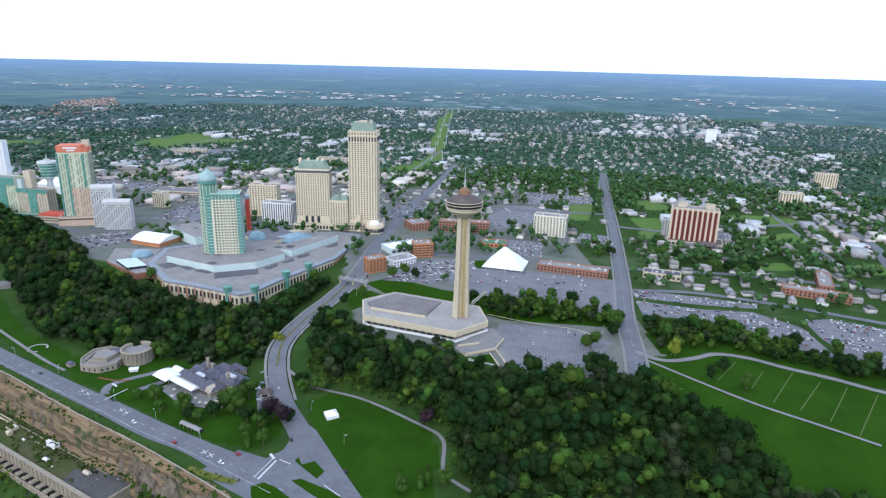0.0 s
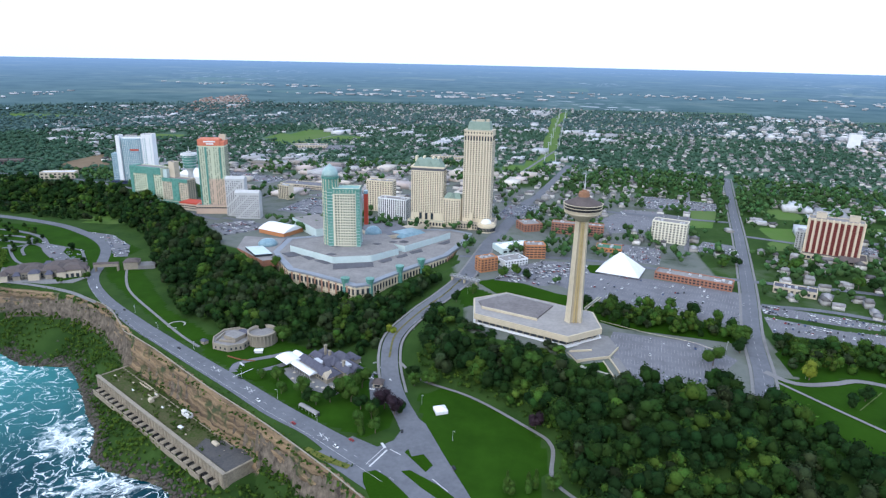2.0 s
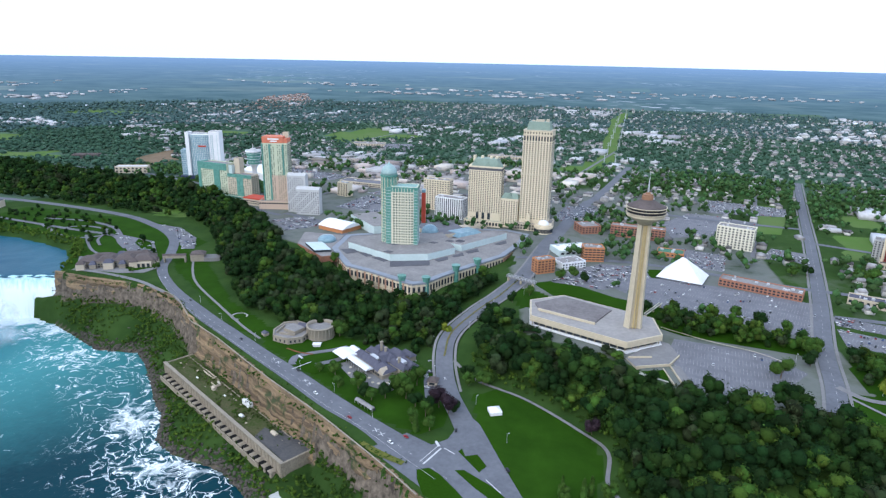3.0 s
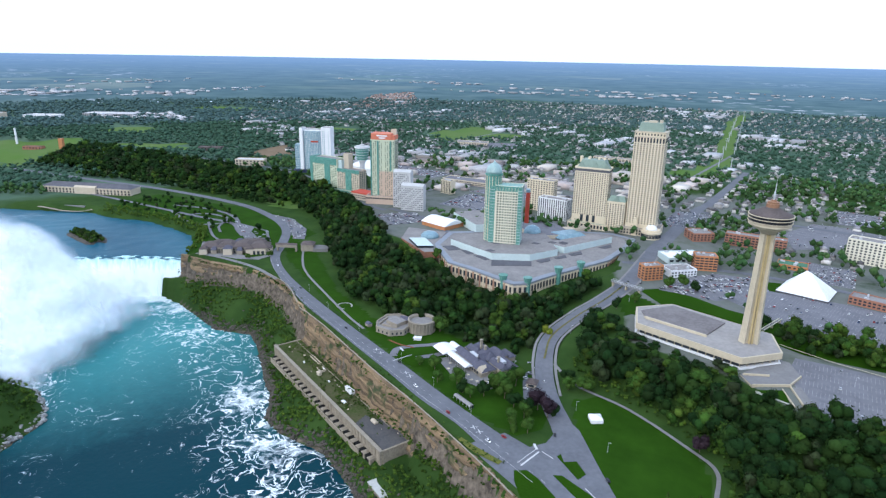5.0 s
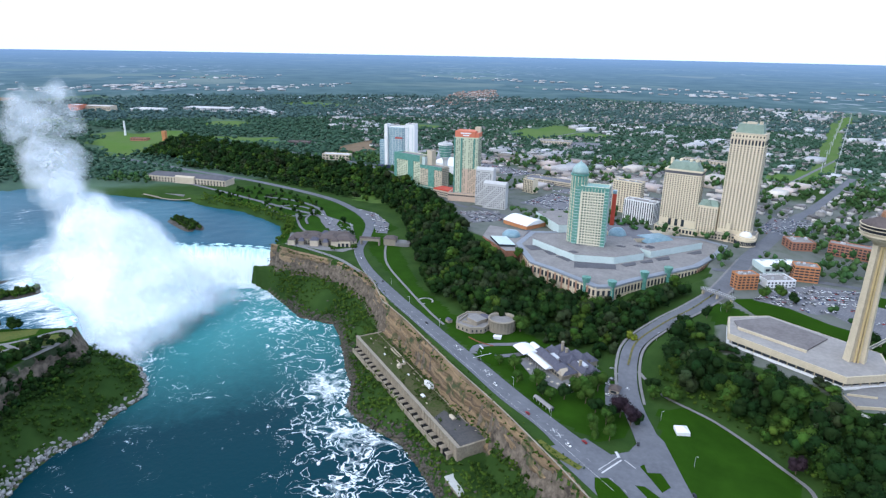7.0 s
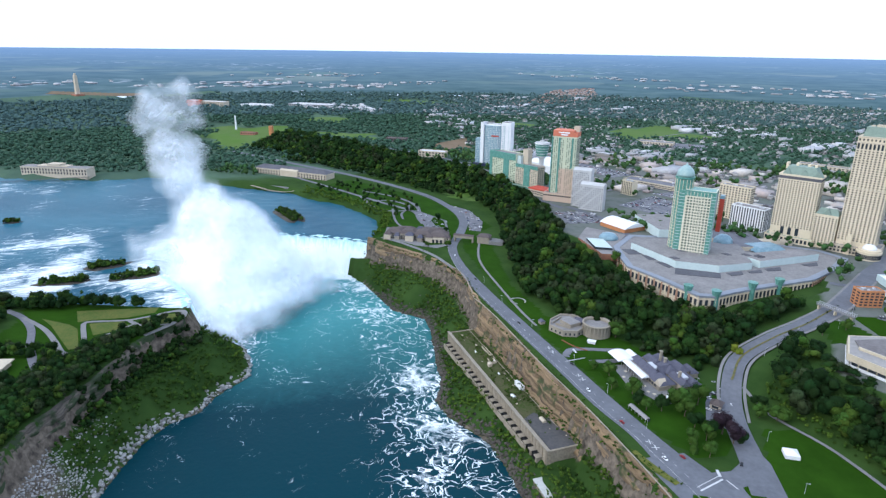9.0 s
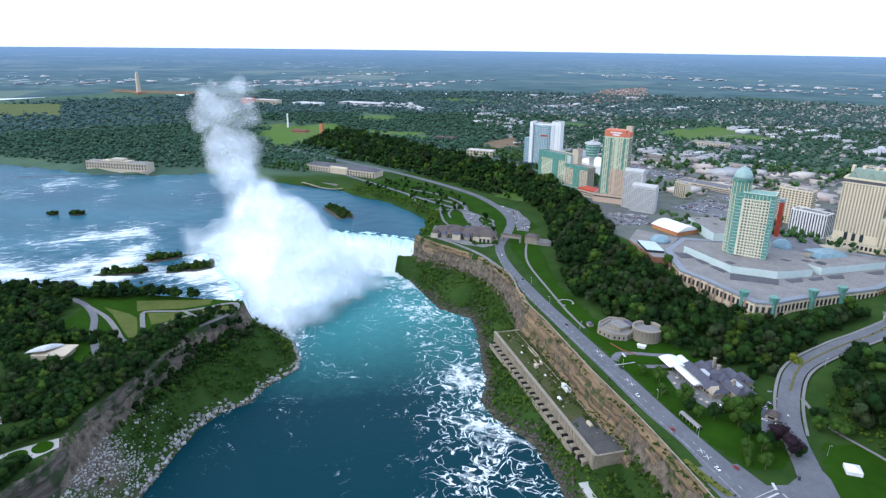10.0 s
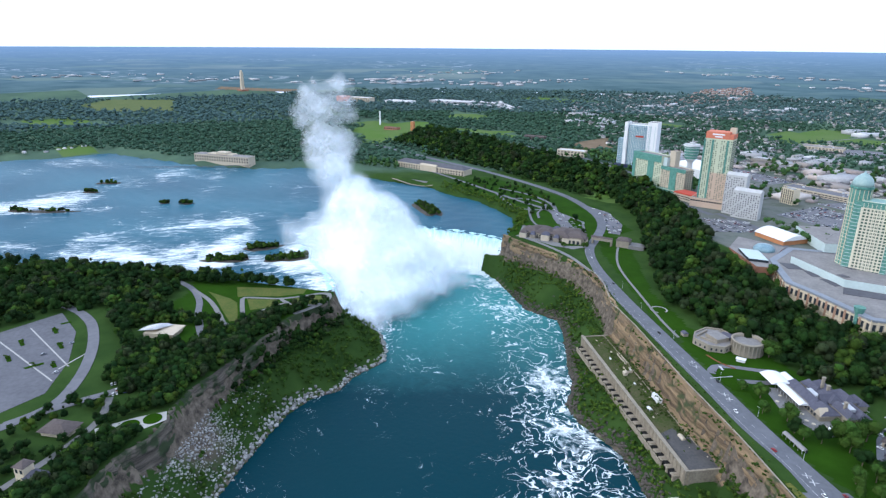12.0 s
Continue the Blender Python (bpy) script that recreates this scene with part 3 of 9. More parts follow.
POOLW = water_mat("gorge_water", (0.0005, 0.033, 0.046), (0.045, 0.24, 0.25), 1.02, 0.052, 0.25)
RIVERW = water_mat("rapids_water", (0.006, 0.068, 0.112), (0.034, 0.148, 0.2), 0.72, 0.06, 0.35, (0.36, 1.0, 1.0), radians(-64), 0.26, 0.2)
pool = sheet("water_gorge", steps(-900, 700, 5, -900, -100), steps(-300, 620, 5, 40, 620), lambda x, y: 0 * x + POOL,
             lambda x, y: within(x, y, GORGE_POLY) & (away(x, y, SHORE_CA) < 1e4), [POOLW], [("foam", pool_foam), ("milky", pool_milk)],
             "deep teal river water streaked with white foam")


def river_z(x, y):
    d = away(x, y, CREST)
    return RIVER + 0.0 * x - 1.2 * np.clip(1 - d / 8, 0, 1) + 0.5 * lumps(x, y, 9.0) * np.clip(d / 60, 0, 1)


river = sheet("water_upper", steps(-2200, -640, 6, -1000, -640), steps(-800, 780, 6, 180, 780), river_z,
              lambda x, y: within(x, y, RIVER_POLY), [RIVERW], [("foam", river_foam), ("milky", lambda x, y, z: 0.2 + 0.3 * lumps(x, y, 70.0))],
              "blue-green rapids with white crests above the falls")


def smooth_line(pts, gap=4.0):
    """Points every gap metres on a rounded line; any further columns go along."""
    p = np.array(pts, float)
    p = np.concatenate([[2 * p[0] - p[1]], p, [2 * p[-1] - p[-2]]])
    out = []
    for i in range(1, len(p) - 2):
        a, b, c, d = p[i - 1:i + 3]
        k = max(1, int(np.hypot(*(c - b)[:2]) / gap))
        for t in np.arange(k) / k:
            out.append(0.5 * (2 * b + (c - a) * t + (2 * a - 5 * b + 4 * c - d) * t * t + (3 * b - a - 3 * c + d) * t ** 3))
    return np.array(out + [p[-2]])


def normals(p):
    d = np.gradient(p[:, :2], axis=0)
    d /= np.linalg.norm(d, axis=1)[:, None] + 1e-9
    return np.stack([-d[:, 1], d[:, 0]], -1)


def curtain(name, line, prof, out, material, gap, rough=0.0, label="", kind="structure", seed=1, swell=0.0):
    """A wall that follows a line: prof gives (step outwards, height) pairs; out is +1 or -1; rough pushes it about."""
    p = smooth_line(line, gap)
    nn = normals(p) * out
    k = len(prof)
    rng = np.random.default_rng(seed)
    push = rng.normal(0, 1, (len(p), k))
    push[1:-1] = (push[:-2] + 2 * push[1:-1] + push[2:]) / 3
    wave = np.convolve(rng.normal(0, 1, len(p) + 8), np.ones(9) / 3, "valid")[:, None]
    s = Shape()
    off = np.array([q[0] for q in prof])[None] + rough * push + swell * wave
    hz = np.array([q[1] for q in prof])[None] + 0.4 * rough * push
    v = np.stack([p[:, None, 0] + nn[:, None, 0] * off, p[:, None, 1] + nn[:, None, 1] * off, hz + 0 * off], -1).reshape(-1, 3)
    f = [(i * k + j, (i + 1) * k + j, (i + 1) * k + j + 1, i * k + j + 1) for i in range(len(p) - 1) for j in range(k - 1)]
    if out < 0:
        f = [q[::-1] for q in f]
    s.add(v, f)
    return tagged(new(name, s.mesh(name, material, True)), label, "", "", kind)


def falls_mat():
    m = bpy.data.materials.new("falling_water")
    m.use_nodes = True
    n, l = m.node_tree.nodes, m.node_tree.links
    b = n["Principled BSDF"]
    tc, mp = n.new("ShaderNodeTexCoord"), n.new("ShaderNodeMapping")
    mp.inputs["Scale"].default_value = (0.28, 0.28, 0.02)
    l.new(tc.outputs["Object"], mp.inputs["Vector"])
    t = n.new("ShaderNodeTexNoise")
    t.inputs["Scale"].default_value, t.inputs["Detail"].default_value = 1.0, 6
    l.new(mp.outputs[0], t.inputs["Vector"])
    geo = n.new("ShaderNodeSeparateXYZ")
    l.new(tc.outputs["Object"], geo.inputs[0])
    lip = n.new("ShaderNodeMapRange")
    lip.inputs[1].default_value, lip.inputs[2].default_value, lip.inputs[3].default_value, lip.inputs[4].default_value = -26, -8, 0.0, 0.5
    l.new(geo.outputs["Z"], lip.inputs[0])
    a = n.new("ShaderNodeMath")
    a.operation = "ADD"
    l.new(t.outputs[0], a.inputs[0])
    l.new(lip.outputs[0], a.inputs[1])
    r = n.new("ShaderNodeMapRange")
    r.inputs[1].default_value, r.inputs[2].default_value = 0.55, 1.0
    l.new(a.outputs[0], r.inputs[0])
    x = n.new("ShaderNodeMix")
    x.data_type = "RGBA"
    x.inputs[6].default_value, x.inputs[7].default_value = (0.86, 0.9, 0.92, 1), (0.42, 0.68, 0.68, 1)
    l.new(r.outputs[0], x.inputs[0])
    l.new(x.outputs[2], b.inputs["Base Color"])
    b.inputs["Roughness"].default_value = 0.8
    bp = n.new("ShaderNodeBump")
    bp.inputs["Strength"].default_value, bp.inputs["Distance"].default_value = 0.35, 1.0
    l.new(t.outputs[0], bp.inputs["Height"])
    l.new(bp.outputs[0], b.inputs["Normal"])
    return m


curtain("waterfall", CREST, [(-9, -8.1), (-4, -8.4), (-1.5, -9.0), (1, -10.4), (3, -14), (5, -22), (7, -34), (9, -48), (12, -62.5)], 1, falls_mat(), 3.0, 0.5,
        "white curtain of falling water over a horseshoe crest", seed=4, swell=0.5)


# ---- cliffs ----
def strata_mat(name, light, dark, moss, grown=0.56):
    m = bpy.data.materials.new(name)
    m.use_nodes = True
    n, l = m.node_tree.nodes, m.node_tree.links
    b = n["Principled BSDF"]
    tc, mp = n.new("ShaderNodeTexCoord"), n.new("ShaderNodeMapping")
    mp.inputs["Scale"].default_value = (0.012, 0.012, 0.42)
    l.new(tc.outputs["Object"], mp.inputs["Vector"])
    band, blot = n.new("ShaderNodeTexNoise"), n.new("ShaderNodeTexNoise")
    band.inputs["Scale"].default_value, band.inputs["Detail"].default_value, band.inputs["Roughness"].default_value = 1.0, 9, 0.72
    blot.inputs["Scale"].default_value, blot.inputs["Detail"].default_value = 0.06, 8
    l.new(mp.outputs[0], band.inputs["Vector"])
    l.new(tc.outputs["Object"], blot.inputs["Vector"])
    r = n.new("ShaderNodeMapRange")
    r.inputs[1].default_value, r.inputs[2].default_value = 0.36, 0.62
    l.new(band.outputs[0], r.inputs[0])
    x = n.new("ShaderNodeMix")
    x.data_type = "RGBA"
    x.inputs[6].default_value, x.inputs[7].default_value = (*dark, 1), (*light, 1)
    l.new(r.outputs[0], x.inputs[0])
    r2 = n.new("ShaderNodeMapRange")
    r2.inputs[1].default_value, r2.inputs[2].default_value = grown, grown + 0.08
    l.new(blot.outputs[0], r2.inputs[0])
    y = n.new("ShaderNodeMix")
    y.data_type = "RGBA"
    y.inputs[7].default_value = (*moss, 1)
    l.new(x.outputs[2], y.inputs[6])
    l.new(r2.outputs[0], y.inputs[0])
    l.new(y.outputs[2], b.inputs["Base Color"])
    b.inputs["Roughness"].default_value = 0.95
    bp = n.new("ShaderNodeBump")
    bp.inputs["Strength"].default_value, bp.inputs["Distance"].default_value = 0.8, 1.2
    l.new(band.outputs[0], bp.inputs["Height"])
    l.new(bp.outputs[0], b.inputs["Normal"])
    return m


STRATA = strata_mat("layered_limestone", (0.3, 0.205, 0.115), (0.06, 0.041, 0.026), (0.045, 0.058, 0.02), 0.57)
STRATA_US = strata_mat("grey_limestone", (0.17, 0.14, 0.11), (0.035, 0.03, 0.025), (0.025, 0.042, 0.015), 0.45)
LEDGES = [(-2.0, 0.4), (0.3, 0.2), (1.0, -1.0), (1.2, -4), (2.4, -4.6), (2.6, -8), (1.8, -9), (2.2, -13), (3.6, -13.8), (3.8, -18), (3.2, -19), (3.7, -24), (5.2, -25), (5.6, -30), (8, -33.5), (11, -37)]
curtain("cliff_west", CLIFF_CA[:17], LEDGES, -1, STRATA, 3.0, 0.7, "brown layered limestone cliff below the road", seed=7, swell=1.0)
curtain("cliff_east", CLIFF_US, [(a * 1.1, b - 4.5) for a, b in LEDGES], 1, STRATA_US, 3.0, 1.0, "weathered grey limestone cliff under trees", seed=9, swell=1.6)


# ---- roads and paths ----
LAYER = itertools.count()


def ribbon(name, pts, material, lift=0.3, label="", side=0.0, width=None, wide=None):
    """A strip that lies on the land; pts: x, y, width."""
    p = smooth_line(pts, 5.0)
    nn = normals(p)
    w = (p[:, 2] if width is None else np.full(len(p), width))[:, None]
    c = p[:, :2] + nn * side
    k = 5
    o = np.linspace(0.5, -0.5, k)
    xy = c[:, None] + nn[:, None] * (o[None, :, None] * w[:, :, None])
    lift = lift + 0.006 * next(LAYER)
    bed = p[:, None, :2] + nn[:, None] * (o[None, :, None] * wide) if wide else xy
    base = height(bed[..., 0], bed[..., 1]).max(1)
    base = np.convolve(np.pad(base, 2, "edge"), np.ones(5) / 5, "valid")
    z = base[:, None] + lift if wide else np.maximum(base[:, None] + lift, height(xy[..., 0], xy[..., 1]) + lift)
    z = z + 0 * xy[..., 0]
    s = Shape()
    v = np.concatenate([xy, z[..., None]], -1).reshape(-1, 3)
    s.add(v, [(i * k + j, i * k + j + 1, (i + 1) * k + j + 1, (i + 1) * k + j) for i in range(len(p) - 1) for j in range(k - 1)])
    return tagged(new(name, s.mesh(name, material, True)), label, "", "", "structure")


def flat(name, poly, z, material, label="", kind="structure", thick=0.0):
    """A level patch of ground, triangulated; thick gives it a raised kerb edge."""
    bm = bmesh.new()
    vs = [bm.verts.new((x, y, z)) for x, y in poly]
    fc = bm.faces.new(vs)
    if fc.normal.z < 0:
        bmesh.ops.reverse_faces(bm, faces=[fc])
    if thick:
        ret = bmesh.ops.extrude_face_region(bm, geom=[fc])
        bmesh.ops.translate(bm, vec=(0, 0, thick), verts=[e for e in ret["geom"] if isinstance(e, bmesh.types.BMVert)])
    bmesh.ops.triangulate(bm, faces=list(bm.faces))
    bmesh.ops.recalc_face_normals(bm, faces=list(bm.faces))
    me = bpy.data.meshes.new(name)
    bm.to_mesh(me)
    bm.free()
    me.materials.append(material)
    return tagged(new(name, me), label, "", "", kind)


PARKWAY = [(-1500, 955, 14), (-1200, 945, 14), (-1005, 938, 14), (-803, 905, 14), (-690, 855, 14), (-620, 800, 14), (-578, 735, 14), (-545, 672, 13), (-490, 617, 13), (-411.5, 558.4, 17.5), (-346.5, 516.4, 17.5), (-291.5, 481.4, 18), (-249.5, 455.4, 19), (-201.5, 424.4, 20), (-160, 401, 18), (-125, 378, 24), (-85, 352, 28), (-30, 312, 24), (60, 250, 20), (200, 160, 18)]
MURRAY = [(-70, 385, 20), (-90, 425, 18), (-110, 465, 17), (-126, 515, 16), (-128, 556, 16), (-111, 598, 17), (-91, 638, 18), (-74, 696, 20), (-57, 830, 22), (-37, 945, 20), (-5, 1120, 18), (15, 1190, 16), (90, 1560, 14)]
RD_N = [(186, 460, 16), (198, 505, 15), (215, 585, 15), (249, 708, 15), (304, 925, 14), (358, 1150, 14), (437, 1472, 13)]
ribbon("road_parkway", PARKWAY, ASPHALT, 0.3, "grey asphalt parkway along the gorge rim")
ribbon("road_hill", MURRAY, ASPHALT, 0.45, "grey asphalt street climbing from the park to the town", wide=31)
ribbon("road_north", RD_N, ASPHALT, 0.3, "straight asphalt street through the town")

for side in (-1, 1):
    ribbon("pavement_north", RD_N, PAVE, 0.34, "pale pavement beside the straight street", side * 9.3, 2.6)

def dashes(pts, off, lift, width=0.2, dash=4.0, gap=8.0):
    """Short painted strokes along a road, joined into one mesh."""
    q = smooth_line(pts, 1.0)
    nn = normals(q)
    out = Shape()
    base = height(q[:, 0], q[:, 1])
    step = int(dash + gap)
    for i in range(0, len(q) - int(dash) - 1, step):
        j = i + int(dash)
        a, b, na, nb = q[i, :2] + nn[i] * off, q[j, :2] + nn[j] * off, nn[i] * width / 2, nn[j] * width / 2
        za, zb = (float(base[i]) + lift, float(base[j]) + lift)
        out.add([(*(a + na), za), (*(a - na), za), (*(b - nb), zb), (*(b + nb), zb)], [(0, 1, 2, 3)])
    return out


tagged(new("lane_dashes", dashes(PARKWAY[7:17], 0.0, 0.5).mesh("lane_dashes", LINE)), "white dashed lane line along the parkway", "markings", "", "stuff")
tagged(new("lane_dashes", dashes(PARKWAY[7:17], -6.6, 0.5, 0.2, 11, 1).mesh("lane_dashes", LINE)), "white edge line along the parkway", "markings", "", "stuff")
tagged(new("lane_dashes", dashes(RD_N, 0.0, 0.55).mesh("lane_dashes", LINE)), "white dashed lane line up the straight street", "markings", "", "stuff")

# ---- trees ----
def ico(sub):
    bm = bmesh.new()
    bmesh.ops.create_icosphere(bm, subdivisions=sub, radius=1)
    v = np.array([q.co[:] for q in bm.verts])
    f = np.array([[q.index for q in t.verts] for t in bm.faces])
    bm.free()
    return v, f


ICO1, ICO2 = ico(1), ico(2)


def crown(rng, lobes, ball, leaves, leaf, tall=1.0, cone=False):
    """A leaf crown about 1 wide in radius and 2 high from the ground: rough lobes with loose leaf tufts."""
    vs, fs, o = [], [], 0
    cs = []
    for i in range(lobes):
        a, h = rng.uniform(0, 6.28), rng.uniform(0, 1)
        if cone:
            r, c = 0.55 * (1 - h) + 0.12, np.array([0.18 * math.cos(a) * (1 - h), 0.18 * math.sin(a) * (1 - h), 0.25 + 1.7 * h])
        else:
            spread = 0.62 * math.sin(math.pi * (0.25 + 0.6 * h))
            r, c = rng.uniform(0.42, 0.6), np.array([spread * math.cos(a), spread * math.sin(a), 0.75 + 0.85 * h])
        n = ball[0] * (1 + rng.normal(0, 0.13, (len(ball[0]), 1)))
        vs.append(c + n * r * np.array([1, 1, 0.85 * tall]))
        fs.append(ball[1] + o)
        o += len(ball[0])
        cs.append((c, r))
    if leaves:
        k = rng.integers(0, lobes, leaves)
        d = rng.normal(0, 1, (leaves, 3))
        d[:, 2] = np.abs(d[:, 2]) * 0.9 - 0.25
        d /= np.linalg.norm(d, axis=1)[:, None]
        c = np.array([q[0] for q in cs])[k] + d * (np.array([q[1] for q in cs])[k] * rng.uniform(0.95, 1.18, leaves))[:, None]
        t = c[:, None] + rng.normal(0, leaf, (leaves, 3, 3)) * (1, 1, 0.7)
        vs.append(t.reshape(-1, 3))
        fs.append(np.arange(leaves * 3).reshape(-1, 3) + o)
    return np.concatenate(vs), np.concatenate(fs)


def trunk_arrays(rng):
    """A tapered trunk with three limbs."""
    vs, fs, o = [], [], 0
    for (x0, y0, z0, r0), (x1, y1, z1, r1) in [((0, 0, 0, 0.07), (0.02, 0.01, 0.8, 0.04))] + [((0.02, 0.01, 0.55 + 0.1 * i, 0.03), (0.35 * math.cos(2.1 * i), 0.35 * math.sin(2.1 * i), 1.1, 0.012)) for i in range(3)]:
        a = np.arange(6) * math.pi / 3
        ring = np.stack([np.cos(a), np.sin(a), 0 * a], -1)
        vs += [ring * r0 + (x0, y0, z0), ring * r1 + (x1, y1, z1)]
        for i in range(6):
            j = (i + 1) % 6
            fs += [(o + i, o + j, o + 6 + j), (o + i, o + 6 + j, o + 6 + i)]
        o += 12
    return np.concatenate(vs), np.array(fs)


TR = np.random.default_rng(11)
WOOD = [crown(TR, 7, ICO1, 230, 0.088) for _ in range(9)] + [crown(TR, 8, ICO1, 170, 0.064, 1.0, True)]
TINY = [crown(TR, 1, ICO1, 2, 0.35) for _ in range(6)]
MID = [crown(TR, 2, ICO1, 22, 0.16) for _ in range(6)]
BUSH = [crown(TR, 2, ICO1, 70, 0.1) for _ in range(6)]
KEEP_OUT = []          # outlines that trees and small houses leave free


def free(x, y, pad_lines=()):
    ok = np.ones(len(x), bool)
    for p in KEEP_OUT:
        ok &= ~within(x, y, p)
    for line, w in pad_lines:
        ok &= away(x, y, line) > w
    return ok


ROADS = [([q[:2] for q in PARKWAY], 13), ([q[:2] for q in MURRAY], 13.5), ([q[:2] for q in RD_N], 11)]


def scatter(poly, gap, rng):
    xs = [q[0] for q in poly]
    ys = [q[1] for q in poly]
    gx, gy = np.meshgrid(np.arange(min(xs), max(xs), gap), np.arange(min(ys), max(ys), gap))
    x, y = gx.ravel() + rng.uniform(-0.45, 0.45, gx.size) * gap, gy.ravel() + rng.uniform(-0.45, 0.45, gx.size) * gap
    ok = within(x, y, poly)
    return x[ok], y[ok]


def rows_of(x, y, rng, lo, hi, kinds, sink=0.5):
    s = rng.uniform(lo, hi, len(x))
    return np.stack([x, y, height(x, y) - sink, s, s * rng.uniform(0.95, 1.35, len(x)), rng.uniform(0, 6.28, len(x)), rng.integers(0, kinds, len(x))], -1)

# ---- buildings ----
STONE = mat("warm_limestone", (0.32, 0.28, 0.22), (0.24, 0.21, 0.17), 0.12, 0.9, 0.25)
TAN = mat("tan_render", (0.55, 0.47, 0.36), (0.47, 0.4, 0.31), 0.1, 0.85, 0.08)
PINK = mat("pinkish_render", (0.58, 0.43, 0.33), (0.5, 0.38, 0.29), 0.1, 0.85, 0.08)
PALEGREEN = mat("pale_green_panels", (0.58, 0.6, 0.44), (0.48, 0.52, 0.38), 0.1, 0.6, 0.05)
RED = mat("red_paint", (0.5, 0.08, 0.05), (0.4, 0.06, 0.04), 0.2, 0.6, 0.05)
SALMON = mat("faded_red_band", (0.62, 0.2, 0.12), (0.52, 0.16, 0.1), 0.2, 0.7, 0.05)
MAROON = mat("maroon_balconies", (0.13, 0.028, 0.028), (0.09, 0.02, 0.02), 0.2, 0.7, 0.05)
DARKROOF = mat("dark_roof_felt", (0.12, 0.12, 0.135), (0.085, 0.085, 0.095), 0.08, 0.9, 0.2)
SLATE = mat("slate_roof", (0.11, 0.11, 0.14), (0.075, 0.075, 0.1), 0.4, 0.9, 0.3)
BROWNROOF = mat("brown_roof", (0.13, 0.105, 0.098), (0.085, 0.07, 0.066), 0.1, 0.9, 0.2)
ORANGE = mat("orange_brick", (0.5, 0.22, 0.1), (0.42, 0.18, 0.085), 0.2, 0.9, 0.1)
PALETEAL = mat("pale_teal_metal", (0.52, 0.61, 0.6), (0.45, 0.54, 0.53), 0.06, 0.45, 0.05)
BLUEGLASS = mat("blue_glass", (0.13, 0.23, 0.28), (0.26, 0.38, 0.43), 0.15, 0.3, 0.0, spec=0.2)
MOSSY = mat("mossy_roof", (0.036, 0.066, 0.012), (0.095, 0.085, 0.045), 0.05, 0.95, 0.4, fine=9)
OLDCONC = mat("stained_concrete", (0.34, 0.29, 0.22), (0.2, 0.17, 0.13), 0.1, 0.95, 0.3)
STEEL = mat("painted_steel", (0.55, 0.56, 0.58), (0.45, 0.46, 0.48), 0.5, 0.4, 0.0, 0.3)
YELLOW = mat("yellow_track", (0.5, 0.39, 0.2), (0.4, 0.31, 0.16), 0.2, 0.6, 0.0)
RUST = mat("rust_brown_metal", (0.32, 0.17, 0.10), (0.24, 0.13, 0.08), 0.3, 0.6, 0.1)
TEALDARK = mat("green_curtain_glass", (0.045, 0.17, 0.14), (0.16, 0.35, 0.29), 0.35, 0.3, 0.0, spec=0.2)
GREENGLASS = mat("green_tinted_window", (0.025, 0.06, 0.045), (0.07, 0.13, 0.1), 0.3, 0.3, 0.0, spec=0.15)
PALEGREY = mat("pale_grey_render", (0.5, 0.5, 0.49), (0.42, 0.42, 0.415), 0.1, 0.85, 0.05)
PANES = {}


def pane(w, h, m, depth=0.35):
    key = (round(w, 2), round(h, 2), m.name)
    if key not in PANES:
        PANES[key] = Shape().box(-w / 2, -depth / 2, -h / 2, w / 2, depth / 2, h / 2).mesh("window", m)
    return PANES[key]


def windows(parent, w, d, z0, z1, nx, nz, face="f", fill=(0.5, 0.55), m=None, cap=400, skip=None, x0=None, x1=None, name="window"):
    """Rows of windows on one face (f, b, l, r) of a block w by d about its middle. The first ones stand alone, the rest are one part."""
    m = m or GLASS
    span = w if face in "fb" else d
    a, b = (-span / 2 if x0 is None else x0), (span / 2 if x1 is None else x1)
    cw, ch = (b - a) / nx, (z1 - z0) / nz
    me, made, rest = pane(cw * fill[0], ch * fill[1], m), 0, Shape()
    for j in range(nz):
        for i in range(nx):
            if skip and skip(i, j):
                continue
            u, z = a + (i + 0.5) * cw, z0 + (j + 0.5) * ch
            x, y, r = {"f": (u, -d / 2, 0), "b": (u, d / 2, 0), "l": (-w / 2, u, 90), "r": (w / 2, u, 90)}[face]
            if made < cap:
                ob = new(name, me)
                ob.parent = parent
                ob.matrix_basis = pose(x, y, z, 0, 0, r)
            else:
                hw, hh = cw * fill[0] / 2, ch * fill[1] / 2
                e = (hw, 0.17) if r == 0 else (0.17, hw)
                rest.box(x - e[0], y - e[1], z - hh, x + e[0], y + e[1], z + hh)
            made += 1
    if rest.v:
        tagged(part("facade_glazing", rest, m, parent), kind="stuff")


def strips(parent, name, w, d, z0, z1, n, face, m, width, proud=0.4):
    """Upright ribs on one face."""
    span = w if face in "fb" else d
    me = Shape().box(-width / 2, -proud, z0, width / 2, proud, z1).mesh(name, m)
    for i in range(n):
        u = -span / 2 + span * i / max(1, n - 1)
        x, y, r = {"f": (u, -d / 2, 0), "b": (u, d / 2, 0), "l": (-w / 2, u, 90), "r": (w / 2, u, 90)}[face]
        ob = new(name, me)
        ob.parent = parent
        ob.matrix_basis = pose(x, y, 0, 0, 0, r)


